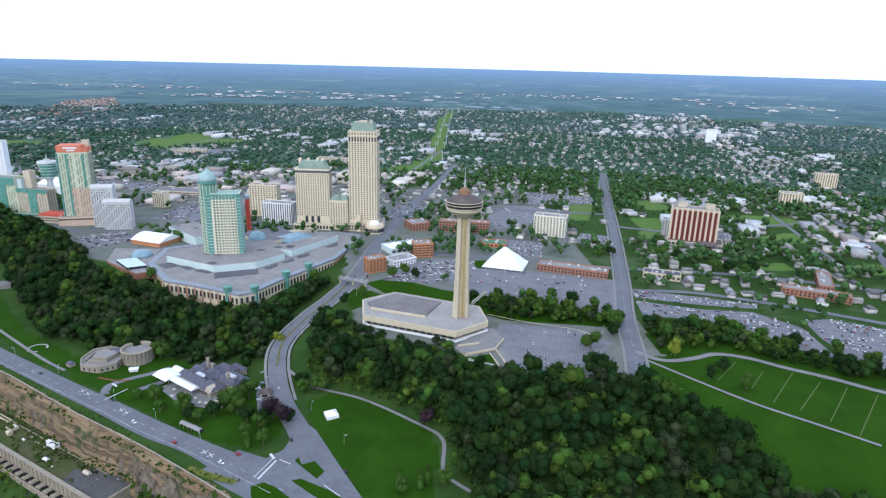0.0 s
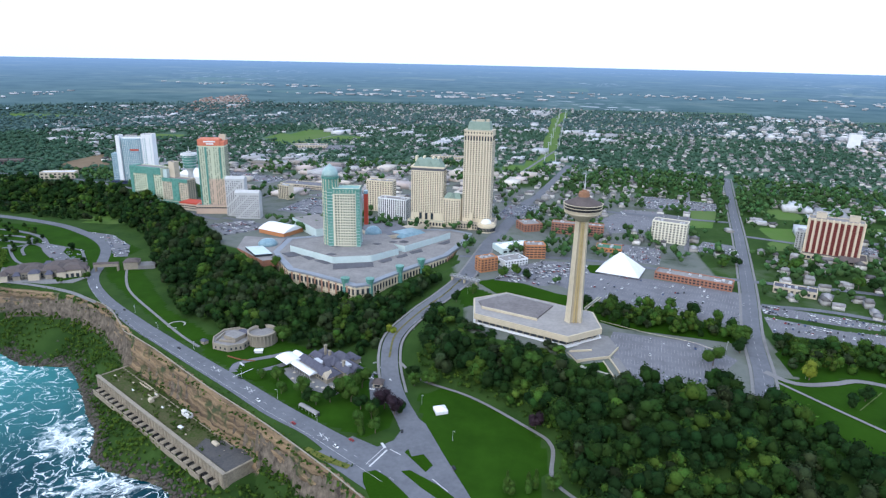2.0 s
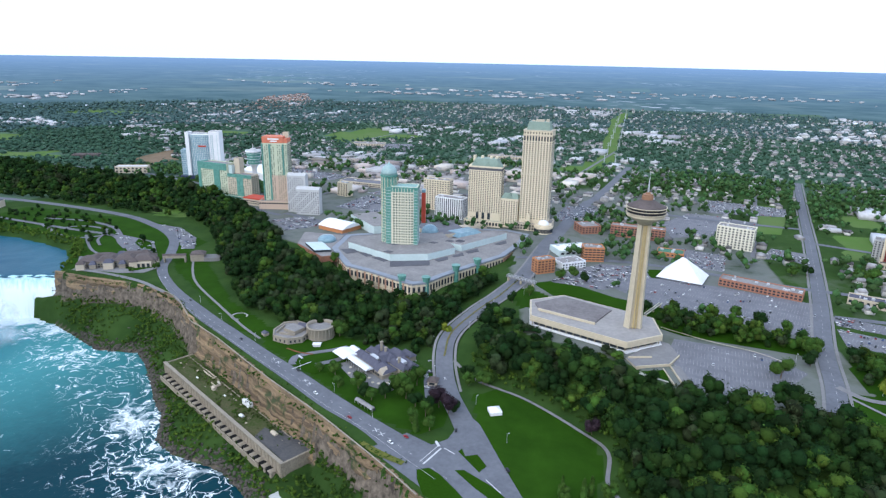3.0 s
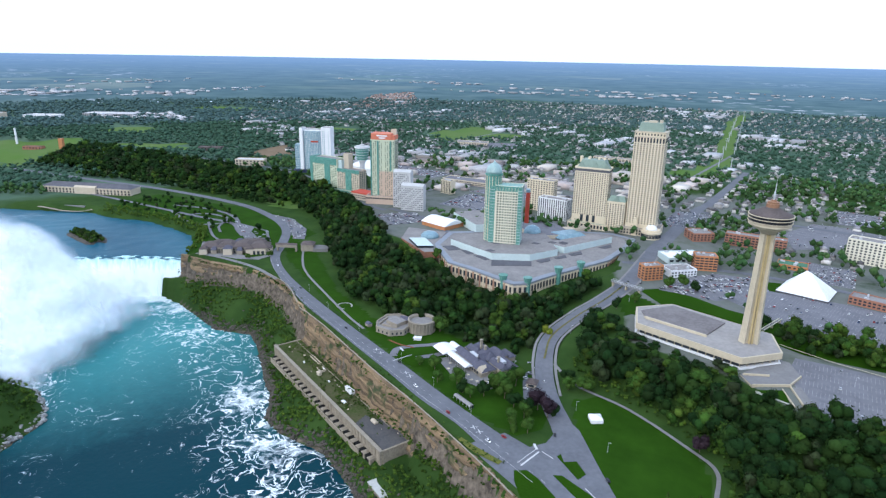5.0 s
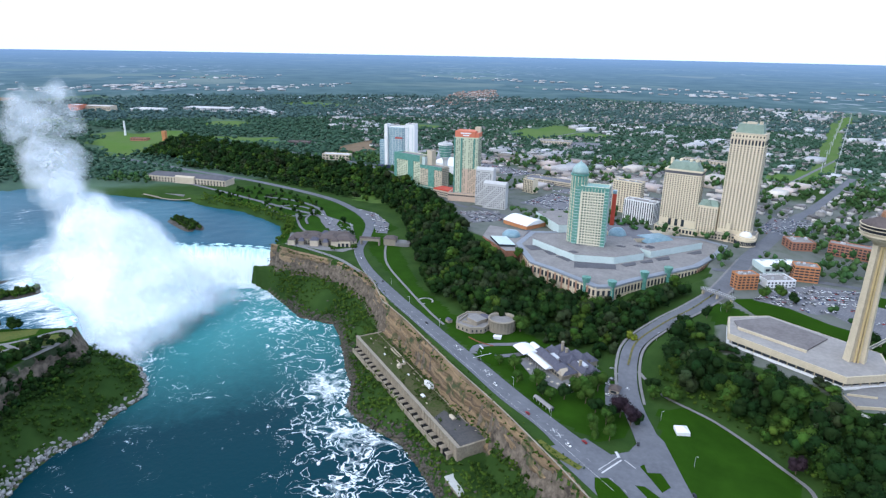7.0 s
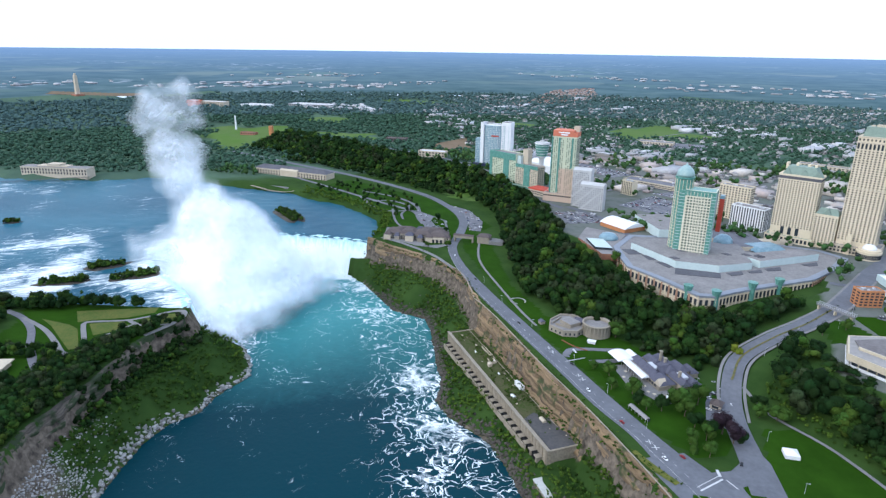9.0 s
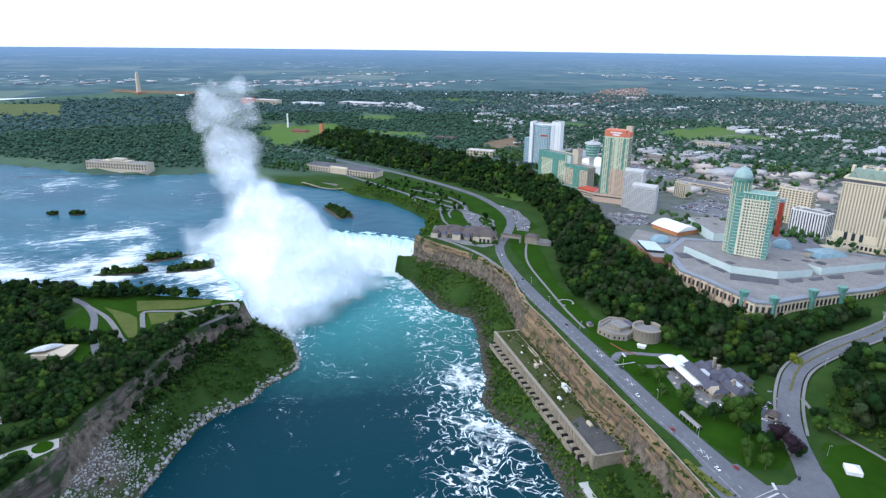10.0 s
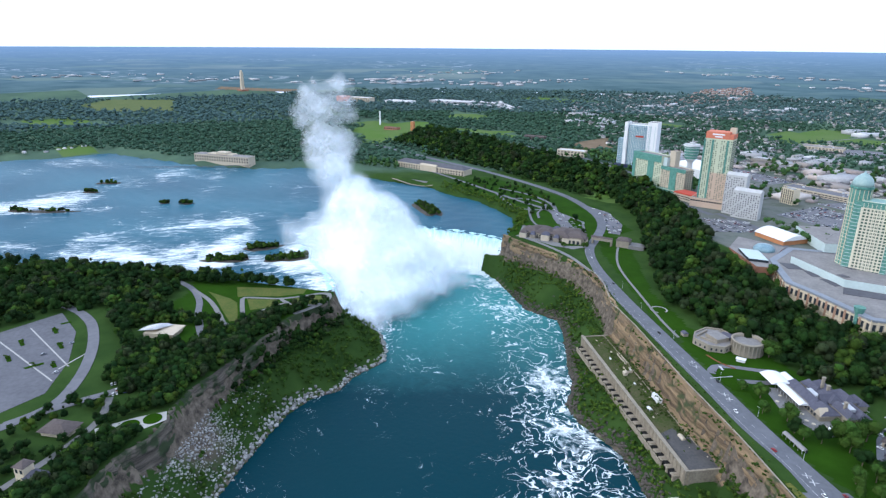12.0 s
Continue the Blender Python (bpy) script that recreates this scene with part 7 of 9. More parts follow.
table_rock()
power_house("power_house", -1218, 834, -1032, 880, 32, 12, 7, TAN, DARKROOF, "long tan stone power house with a dark roof", 26)
p2 = power_house("power_house", -1585, 492, -1451, 571, 26, 15, 2, TAN, ROOFGREY, "cream stone power house beside the rapids", 22, False)
part("upper_storey", Shape().box(-40, -9, 15, 30, 11, 19).box(-16, -10, 18, 14, 10, 23), TAN, p2)
ch = thing("chimney_stack", -1758, 1146, float(height(-1758, 1146)), 0, "slim white chimney stack", "chimney")
part("shaft", Shape().lathe([(3.2, 0), (2.4, 42), (2.6, 42.4), (2.6, 44)], 16), WHITE, ch)
ribbon("weir", [(-1605, 352, 5), (-1520, 470, 5), (-1440, 562, 5)], DARKROOF, 8.0, "low concrete weir across the rapids")
ribbon("weir_near", [(-1115, 738, 6), (-1060, 748, 6), (-1012, 764, 6)], OLDCONC, 3.5, "low concrete intake wall beside the power house")
br = thing("arched_bridge", -1100, 762, -7, 12, "low stone bridge with dark arches", "bridge")
part("deck", Shape().box(-62, -5, 4.5, 62, 5, 7), PAVE, br)
for i in range(8):
    part("pier", Shape().box(-60 + i * 17, -4.5, -5, -57 + i * 17, 4.5, 4.5), STONE, br)
for pts in ([(-1150, 850, 8), (-1000, 830, 8), (-900, 815, 8), (-800, 800, 8), (-720, 790, 9), (-680, 760, 10), (-655, 740, 9)], [(-900, 845, 7), (-820, 850, 7), (-750, 828, 7), (-705, 790, 7)], [(-760, 780, 4), (-720, 740, 4), (-690, 715, 4), (-660, 700, 4)], [(-740, 800, 4), (-725, 765, 4), (-700, 740, 4)], [(-869, 809, 6), (-843, 794, 6), (-803, 771, 6), (-762, 762, 6), (-735, 786, 6), (-752, 815, 6), (-801, 822, 6), (-828, 800, 6)]):
    ribbon("road_loop", pts, LOT, 0.25, "asphalt loop road in the upper park")
flat("road_lot", [(-720, 800), (-640, 780), (-600, 735), (-640, 725), (-690, 770)], PARK + 0.2, LOT, "asphalt coach lot behind the visitor centre")
flat("road_lot", [(-700, 868), (-640, 830), (-575, 760), (-560, 765), (-590, 815), (-650, 860)], PARK + 0.22, LOT, "asphalt parking strip beside the parkway")
flat("grass_island", [(-670, 785), (-640, 775), (-615, 745), (-630, 742), (-660, 765)], PARK + 0.25, LAWN, "kerbed grass island in the lot", thick=0.15)

# ---- islets in the rapids ----
ROCK = mat("wet_dark_rock", (0.12, 0.105, 0.088), (0.045, 0.04, 0.036), 0.2, 0.8, 0.6, bump_d=1.0)
ISLES = [(-886, 652, 56, 21, -18), (-842, 270, 34, 12, 57), (-797, 336, 36, 13, 68), (-862, 332, 30, 14, 72), (-1284, 122, 56, 9, 52), (-1318, 84, 22, 9, 30), (-1462, 262, 26, 11, 53), (-1395, 215, 18, 7, 45), (-1190, 330, 14, 4, 60), (-1215, 300, 10, 3, 60)]
isl_trees = []
for x, y, a, b, r in ISLES:
    rng = np.random.default_rng(int(a * 7 + b))
    s = Shape()
    v, f = ICO2
    w = v * (1 + 0.12 * rng.normal(0, 1, (len(v), 1))) * (a, b, 2.6)
    c, q = math.cos(radians(r)), math.sin(radians(r))
    s.add([(x + c * p[0] - q * p[1], y + q * p[0] + c * p[1], RIVER + p[2] - 0.6) for p in w], f.tolist())
    tagged(new("islet", s.mesh("islet", ROCK)), "rocky islet in the rapids", "rock", "rapids islets")
    k = int(a * 2.4) if x > -1000 else 20
    isl_trees.append(np.stack([x + c * (u := rng.uniform(-0.75, 0.75, k) * a) - q * (m := rng.uniform(-0.5, 0.5, k) * b), y + q * u + c * m], -1))


# ---- the island shore across the gorge ----
def us_side():
    b = thing("cliff_restaurant", -655, 130, USLAND, 42, "low restaurant with a fan-shaped white lattice roof", "building")
    KEEP_OUT.append([(-690, 110), (-640, 100), (-610, 145), (-650, 170)])
    part("wall", Shape().box(-14, -10, 0, 16, 10, 5), TAN, b)
    part("flat_roof", Shape().box(0, -12, 5, 19, 11, 6), TAN, b)
    fan = Shape()
    n = 12
    v = [(-2, -8, 8.5)] + [(-2 + 18 * math.cos(radians(60 + 10 * i)), -8 + 20 * math.sin(radians(60 + 10 * i)), 6.2) for i in range(n + 1)]
    fan.add(v, [(0, i + 1, i + 2) for i in range(n)])
    fan.add([(p[0], p[1], p[2] - 0.4) for p in v], [(0, i + 2, i + 1) for i in range(n)])
    part("fan_roof", fan, WHITE, b, "white fan roof")
    for i in range(n + 1):
        p, q = Vector(v[0]), Vector(v[i + 1])
        d = Vector((-(q - p).y, (q - p).x, 0)).normalized() * 0.3
        part("roof_rib", Shape().add([p + d, p - d, q - d, q + d, p + d + Vector((0, 0, 0.5)), p - d + Vector((0, 0, 0.5)), q - d + Vector((0, 0, 0.5)), q + d + Vector((0, 0, 0.5))], [(4, 5, 6, 7), (0, 4, 7, 3), (1, 2, 6, 5), (3, 7, 6, 2)]), STEEL, b)
    z = USLAND + 0.2
    flat("road_lot_east", [(-740, -50), (-760, 5), (-775, 62), (-714, 64), (-650, 46), (-601, 20), (-590, -12), (-600, -60)], z, mat("dark_lot_asphalt", (0.145, 0.145, 0.16), (0.105, 0.106, 0.118), 0.04, 0.9, 0.1), "large asphalt visitor lot with planted islands")
    KEEP_OUT.append([(-756, -60), (-782, 70), (-706, 86), (-650, 72), (-600, 46), (-562, 0), (-540, -60)])
    for pts in ([(-830, 50, 8), (-803, 62, 8), (-776, 74, 9), (-740, 80, 10), (-707, 78, 10), (-660, 67, 10), (-611, 47, 10), (-577, 22, 10), (-566, -14, 10), (-556, -50, 9)], [(-569, -12, 8), (-570, 31, 9), (-568, 60, 9), (-572, 89, 8), (-578, 112, 7), (-588, 138, 6), (-606, 160, 5)],
                [(-790, 190, 7), (-756, 194, 7), (-716, 188, 7), (-680, 174, 7), (-643, 163, 8), (-622, 158, 7)], [(-755, 195, 4), (-708, 197, 5), (-669, 192, 5.5), (-640, 186, 7), (-630, 191, 7), (-632, 202, 6), (-655, 213, 5), (-682, 224, 5), (-692, 231, 5), (-679, 246, 4), (-664, 262, 4), (-655, 284, 4), (-650, 303, 5), (-642, 311, 7), (-630, 304, 7), (-622, 290, 6), (-618, 270, 6), (-616, 254, 5)],
                [(-664, 262, 4), (-650, 262, 5), (-636, 268, 4), (-622, 284, 4)], [(-632, 202, 3), (-644, 220, 3), (-648, 240, 3), (-650, 262, 3)], [(-560, 60, 6), (-530, 45, 6), (-505, 15, 6), (-480, -30, 6)]):
        ribbon("pavement_island_path", pts, PAVE if pts[0][2] < 7 else LOT, 0.25, "pale path through the island park")
    for x, y, w, h in ((-730, 48, 8, 2), (-690, 46, 8, 2), (-720, 18, 8, 2), (-660, 20, 2, 8), (-690, 4, 7, 2), (-744, 60, 2, 5), (-650, 34, 5, 2)):
        flat("planted_island", [(x - w, y - h), (x + w, y - h * 0.8), (x + w, y + h), (x - w, y + h)], z + 0.02, LAWN, "planted island in the visitor lot", thick=0.2)
    for (ax, ay), (bx, by) in (((-752, 30), (-640, 44)), ((-745, 0), (-620, 28)), ((-660, 66), (-640, 36))):
        L = math.hypot(bx - ax, by - ay)
        nx, ny = -(by - ay) / L * 0.7, (bx - ax) / L * 0.7
        flat("pavement_strip", [(ax + nx, ay + ny), (bx + nx, by + ny), (bx - nx, by - ny), (ax - nx, ay - ny)], z + 0.03, CURB, "white walkway across the lot")
    for poly in ([(-738, 206), (-712, 205), (-672, 198), (-642, 193), (-638, 200), (-656, 208), (-684, 219), (-700, 218)], [(-687, 232), (-666, 257), (-652, 256), (-650, 240), (-656, 222), (-668, 226)], [(-658, 272), (-649, 296), (-640, 305), (-630, 297), (-625, 284), (-640, 273)], [(-700, 226), (-694, 238), (-672, 264), (-662, 290), (-672, 300), (-700, 270), (-730, 238)]):
        flat("meadow", poly, USLAND + 0.12, mat("dry_meadow", (0.11, 0.115, 0.03), (0.06, 0.095, 0.02), 0.08, 1.0, 0.2), "dry yellow-green meadow between the paths")
    KEEP_OUT.append([(-552, 8), (-536, -2), (-512, 22), (-526, 40), (-548, 30)])
    KEEP_OUT.append([(-494, -20), (-476, -20), (-464, 8), (-486, 8)])
    KEEP_OUT.append([(-522, 36), (-498, 34), (-494, 90), (-516, 92)])
    h = thing("island_pavilion", -532, 20, USLAND, 40, "brown hipped-roof pavilion beside ornamental beds", "building")
    part("wall", Shape().box(-11, -7, 0, 11, 7, 4), TAN, h)
    part("roof", Shape().prism([(-13, -9), (13, -9), (13, 9), (-13, 9)], 4, 8.5, 0, None, 0.25), BROWNROOF, h)
    t = thing("tower_house", -484, -8, USLAND, 35, "cream tower house with hipped brown roofs", "house")
    part("wall", Shape().box(-4, -4, 0, 4, 4, 13).box(4, -5, 0, 16, 5, 6), CREAM, t)
    part("tower_roof", Shape().prism([(-5, -5), (5, -5), (5, 5), (-5, 5)], 13, 16, 0, None, 0.15), BROWNROOF, t)
    part("wing_roof", Shape().gable(3, -6, 17, 6, 6, 9.5, 0, 3), SLATE, t)
    windows(t, 8, 8, 8, 12, 2, 1, "f", (0.5, 0.7), cap=2)
    windows(t, 32, 10, 1, 5, 3, 1, "f", (0.5, 0.7), cap=3, x0=5, x1=15)
    for x, y in ((-508, 62), (-506, 78), (-510, 46)):
        s = Shape().lathe([(7, USLAND + 0.2), (7, USLAND + 0.6), (6, USLAND + 0.62)], 24, x, y)
        tagged(new("ornamental_bed", s.mesh("ornamental_bed", [LAWN])), "round grass bed with a pale kerb", "bed", "ornamental beds")
    flat("pavement_beds", [(-520, 40), (-500, 38), (-496, 60), (-498, 86), (-510, 90), (-516, 70)], z - 0.05, CURB, "pale paving round ornamental beds")


us_side()

# ---- town lots, cars and houses ----
def tri(shape):
    f = []
    for q in shape.f:
        f += [(q[0], q[i], q[i + 1]) for i in range(1, len(q) - 1)]
    return np.array(shape.v, float), np.array(f)


LOTS = [
    ([(82, 566), (160, 556), (184, 524), (166, 500), (134, 466), (84, 474), (72, 530)], -10, 1, 0.05, "asphalt visitor lot with painted bays"),
    ([(80, 640), (216, 600), (240, 700), (150, 728), (60, 740), (20, 745), (30, 690)], -20, 1, 0.1, "wide asphalt lot beside the tower"),
    ([(-40, 690), (20, 680), (75, 735), (70, 775), (20, 775), (-15, 745)], 30, 1, 0.75, "full asphalt lot behind the motels"),
    ([(110, 800), (165, 785), (180, 860), (120, 880)], -12, 1, 0.7, "asphalt lot beside the pale hotel"),
    ([(225, 860), (280, 850), (290, 900), (250, 915)], -12, 1, 0.6, "asphalt lot among small houses"),
    ([(164, 1100), (209, 1092), (268, 1060), (246, 995), (120, 930), (112, 1010)], -12, 1, 0.1, "wide empty asphalt lot"),
    ([(241, 633), (307, 609), (358, 603), (388, 563), (381, 495), (355, 513), (335, 546), (316, 574), (236, 592)], -28, 1, 0.5, "busy asphalt lot beside the field"),
    ([(248, 668), (320, 646), (372, 625), (368, 612), (310, 622), (244, 642)], -28, 1, 0.8, "crowded asphalt lot beside the street"),
    ([(400, 582), (430, 586), (500, 545), (500, 430), (410, 470), (394, 490), (392, 537)], -32, 1, 0.7, "crowded asphalt lot behind a hedge"),
    ([(-60, 985), (5, 985), (25, 1090), (-40, 1090)], -8, 1, 0.8, "asphalt lot behind the tall hotel"),
    ([(-200, 990), (-110, 980), (-105, 1040), (-195, 1050)], -8, 1, 0.8, "asphalt lot behind the hotels"),
    ([(-420, 960), (-310, 930), (-290, 1020), (-400, 1060)], -15, 1, 0.7, "asphalt lot around a small hotel"),
    ([(-410, 1080), (-260, 1050), (-250, 1110), (-380, 1125)], -10, 1, 0.8, "asphalt lot behind the casino"),
    ([(-480, 850), (-430, 800), (-395, 840), (-430, 890)], -35, 1, 0.85, "full asphalt lot on the brow"),
    ([(-700, 1230), (-520, 1170), (-500, 1230), (-660, 1290)], -20, 1, 0.6, "asphalt lot behind the hotel row"),
    ([(212, 1225), (340, 1188), (325, 1122), (199, 1112)], -12, 1, 0.85, "long asphalt lot far up the street"),
    ([(440, 880), (475, 870), (490, 930), (455, 945)], -22, 1, 0.9, "asphalt lot beside the hotel slab"),
    ([(-710, 1700), (-500, 1770), (-480, 1640), (-640, 1640)], 10, 1, 0.25, "bare gravel works yard beyond a field"),
]
car_rows = []
rng = np.random.default_rng(21)
BAYS = Shape()
for at, (poly, turn, _, full, label) in enumerate(LOTS):
    flat("road_lot", poly, UPTOWN + 0.08 + 0.005 * at, LOT, label)
    KEEP_OUT.append(poly)
    c, s = math.cos(radians(turn)), math.sin(radians(turn))
    cx, cy = np.mean([p[0] for p in poly]), np.mean([p[1] for p in poly])
    gu, gv = np.meshgrid(np.arange(-120, 120, 2.8), np.arange(-120, 120, 8.4))
    for off in (0, 5.2):
        u, v = gu.ravel(), gv.ravel() * 2 + off
        x, y = cx + c * u - s * v, cy + s * u + c * v
        ok = within(x, y, poly)
        for px, py in zip(x[ok], y[ok]):
            BAYS.add([(px - c * 0.1 + s * 2.3, py - s * 0.1 - c * 2.3, UPTOWN + 0.19), (px + c * 0.1 + s * 2.3, py + s * 0.1 - c * 2.3, UPTOWN + 0.19), (px + c * 0.1 - s * 2.3, py + s * 0.1 + c * 2.3, UPTOWN + 0.19), (px - c * 0.1 - s * 2.3, py - s * 0.1 + c * 2.3, UPTOWN + 0.19)], [(0, 1, 2, 3)])
        patch = 0.5 + 0.5 * np.sin(x / 17) * np.cos(y / 13)
        ok &= rng.uniform(0, 1, len(x)) < full * (0.15 + 0.95 * patch)
        k = ok.sum()
        car_rows.append(np.stack([x[ok] + c * 1.4, y[ok] + s * 1.4, np.full(k, UPTOWN + 0.2), np.ones(k), np.ones(k), np.full(k, radians(turn + 90)) + math.pi * rng.integers(0, 2, k), rng.integers(0, 2, k)], -1))
tagged(new("bay_lines", BAYS.mesh("bay_lines", mat("worn_bay_paint", (0.38, 0.38, 0.38), (0.26, 0.26, 0.27), 0.5, 0.9, 0.0))), "white painted bay lines on the car parks", "markings", "", "stuff")


def lot_cars(poly, turn, z, full, seed, gap=8.4):
    r = np.random.default_rng(seed)
    c, s = math.cos(radians(turn)), math.sin(radians(turn))
    cx, cy = np.mean([p[0] for p in poly]), np.mean([p[1] for p in poly])
    gu, gv = np.meshgrid(np.arange(-120, 120, 2.8), np.arange(-120, 120, gap))
    x, y = cx + c * gu.ravel() - s * gv.ravel(), cy + s * gu.ravel() + c * gv.ravel()
    ok = within(x, y, poly) & (r.uniform(0, 1, gu.size) < full)
    k = ok.sum()
    return np.stack([x[ok], y[ok], np.full(k, z), np.ones(k), np.ones(k), np.full(k, radians(turn + 90)), r.integers(0, 2, k)], -1)


car_rows.append(lot_cars([(-700, 868), (-640, 830), (-575, 760), (-560, 765), (-590, 815), (-650, 860)], -50, PARK + 0.3, 0.35, 3))
car_rows.append(lot_cars([(-720, 800), (-640, 780), (-600, 735), (-640, 725), (-690, 770)], -40, PARK + 0.3, 0.15, 4))
car_rows.append(lot_cars([(-140, 520), (-136, 478), (-128, 452), (-116, 470), (-126, 530)], 80, PARK + 0.3, 0.4, 5))
car_rows.append(lot_cars([(-582, 66), (-580, 104), (-564, 104), (-560, 62)], 80, USLAND + 0.3, 0.5, 6, 6))
car_rows.append(lot_cars([(-700, 62), (-650, 46), (-612, 24), (-640, 10), (-690, 30), (-740, 40)], 15, USLAND + 0.35, 0.03, 12, 9))


def car_shape(long, high):
    """Body outline and glass house of a car about the middle of its wheelbase."""
    s = Shape()
    prof = [(-long / 2, 0.35), (-long / 2, 0.85), (-long / 2 + 0.9, 0.95), (long / 2 - 1.1, 0.95), (long / 2, 0.75), (long / 2, 0.35)]
    n = len(prof)
    s.add([(x, y, z) for y in (-0.9, 0.9) for x, z in prof], [tuple(range(n)), tuple(reversed(range(n, 2 * n)))] + [(i, n + i, n + (i + 1) % n, (i + 1) % n) for i in range(n)])
    g = Shape()
    g.add([(-long / 2 + 0.6, -0.8, 0.9), (long / 2 - 1.2, -0.8, 0.9), (long / 2 - 1.2, 0.8, 0.9), (-long / 2 + 0.6, 0.8, 0.9), (-long / 2 + 1.1, -0.68, high), (long / 2 - 2.1, -0.68, high), (long / 2 - 2.1, 0.68, high), (-long / 2 + 1.1, 0.68, high)],
          [(0, 1, 5, 4), (1, 2, 6, 5), (2, 3, 7, 6), (3, 0, 4, 7)])
    r = Shape().add([(-long / 2 + 1.0, -0.7, high), (long / 2 - 2.0, -0.7, high), (long / 2 - 2.0, 0.7, high), (-long / 2 + 1.0, 0.7, high)], [(0, 1, 2, 3)])
    return s, g, r


def paint_mat():
    """Car paint that differs from car to car."""
    m = bpy.data.materials.new("car_paint")
    m.use_nodes = True
    n, l = m.node_tree.nodes, m.node_tree.links
    geo, ramp = n.new("ShaderNodeNewGeometry"), n.new("ShaderNodeValToRGB")
    ramp.color_ramp.interpolation = "CONSTANT"
    e = ramp.color_ramp.elements
    e[0].color, e[1].color = (0.75, 0.75, 0.75, 1), (0.02, 0.02, 0.025, 1)
    e[1].position = 0.3
    for p, c in ((0.45, (0.35, 0.36, 0.38, 1)), (0.65, (0.1, 0.11, 0.13, 1)), (0.75, (0.03, 0.06, 0.16, 1)), (0.84, (0.28, 0.02, 0.02, 1)), (0.9, (0.55, 0.56, 0.58, 1))):
        e.new(p).color = c
    l.new(geo.outputs["Random Per Island"], ramp.inputs[0])
    l.new(ramp.outputs[0], n["Principled BSDF"].inputs["Base Color"])
    n["Principled BSDF"].inputs["Roughness"].default_value = 0.3
    return m


PAINT = paint_mat()
kinds = [car_shape(4.5, 1.45), car_shape(4.8, 1.75)]
cars = np.concatenate(car_rows)
merged("parked_car_bodies", [tri(k[0]) for k in kinds], cars, PAINT, None, "parked cars of many colours in rows", "cars")
merged("parked_car_windows", [tri(k[1]) for k in kinds], cars, GLASS, None, "dark windows of the parked cars", "cars")
merged("parked_car_roofs", [tri(k[2]) for k in kinds], cars, PAINT, None, "roofs of the parked cars", "cars")


RIM = Shape().lathe([(0.2, -0.115), (0.2, 0.115)], 10).mesh("rim", STEEL)


def car(x, y, z, rz, m, label, k=0):
    c = thing("car", x, y, z, rz, label, "car", "cars on the parkway")
    s, g, r = kinds[k]
    part("body", s.mesh("body", m), None, c)
    part("window", g.mesh("window", GLASS), None, c)
    part("roof", r.mesh("roof", m), None, c)
    for wx in (-1.35, 1.35):
        for wy in (-0.85, 0.85):
            w = new("wheel", Shape().lathe([(0.33, -0.1), (0.33, 0.1)], 12).mesh("wheel", DARKROOF))
            w.parent = c
            w.matrix_basis = pose(wx, wy, 0.33, 90, 0, 0)
            part("rim", RIM, None, w)


WHITECAR = mat("white_car_paint", (0.8, 0.8, 0.8), (0.75, 0.75, 0.76), 0.5, 0.3, 0.0)
BLACKCAR = mat("black_car_paint", (0.02, 0.02, 0.025), (0.03, 0.03, 0.03), 0.5, 0.3, 0.0)
REDCAR = mat("red_car_paint", (0.3, 0.03, 0.03), (0.25, 0.02, 0.02), 0.5, 0.3, 0.0)
for x, y, r, m, lab, k in ((-219, 433, -34, WHITECAR, "white car on the parkway", 1), (-136, 382, -30, WHITECAR, "white van-like car on the parkway", 1), (-178, 406, 148, REDCAR, "dark red car on the parkway", 0),
                           (-127, 392, 150, REDCAR, "red car near the crossing", 0), (-47, 372, 120, BLACKCAR, "black car leaving the junction", 1), (-92, 410, 100, BLACKCAR, "dark car at the junction", 0),
                           (-251, 466, -33, BLACKCAR, "dark car on the parkway", 0), (-335, 511, -33, BLACKCAR, "dark car beside the rim", 0), (-445, 588, 145, BLACKCAR, "dark car on the bend", 0), (-520, 645, -52, WHITECAR, "white car near the visitor centre", 0),
                           (-65, 760, 80, WHITECAR, "white car on the town street", 0), (-60, 700, -100, BLACKCAR, "dark car on the hill street", 0), (-118, 580, 60, BLACKCAR, "dark car climbing the hill", 0)):
    car(x, y, float(height(x, y)) + 0.45, r, m, lab, k)

# town streets and houses
ROOFS = mat("house_roofs", (0.26, 0.25, 0.25), (0.17, 0.16, 0.16), 0.2, 0.9, 0.0, island=0.65)
SIDING = mat("house_siding", (0.6, 0.58, 0.56), (0.44, 0.42, 0.4), 0.2, 0.85, 0.0, island=0.4)
wall_t = [tri(Shape().box(-5.5, -4, -0.5, 5.5, 4, 4.6)), tri(Shape().box(-4.5, -5.5, -0.5, 4.5, 5.5, 5.6)), tri(Shape().box(-7, -4.5, -0.5, 7, 4.5, 3.6))]
roof_t = [tri(Shape().gable(-6, -4.6, 6, 4.6, 4.6, 7.4)), tri(Shape().gable(-5, -6, 5, 6, 5.6, 9, 0, 1.5)), tri(Shape().gable(-7.5, -5, 7.5, 5, 3.6, 5.8, 0, 2))]
UX, UY = 0.222, 0.975
gu, gv = np.meshgrid(np.arange(-3300, 3300, 15.0), np.arange(-3300, 3300, 36.0))
hr = np.random.default_rng(31)
u, v = gu.ravel() + hr.uniform(-6, 6, gu.size), gv.ravel() + hr.uniform(-9, 9, gu.size) + 14 * lumps(gu.ravel(), gv.ravel(), 190.0)
x, y = 60 + UX * u + UY * v, 900 + UY * u - UX * v
r = np.hypot(x - EYE[0], y - EYE[1])
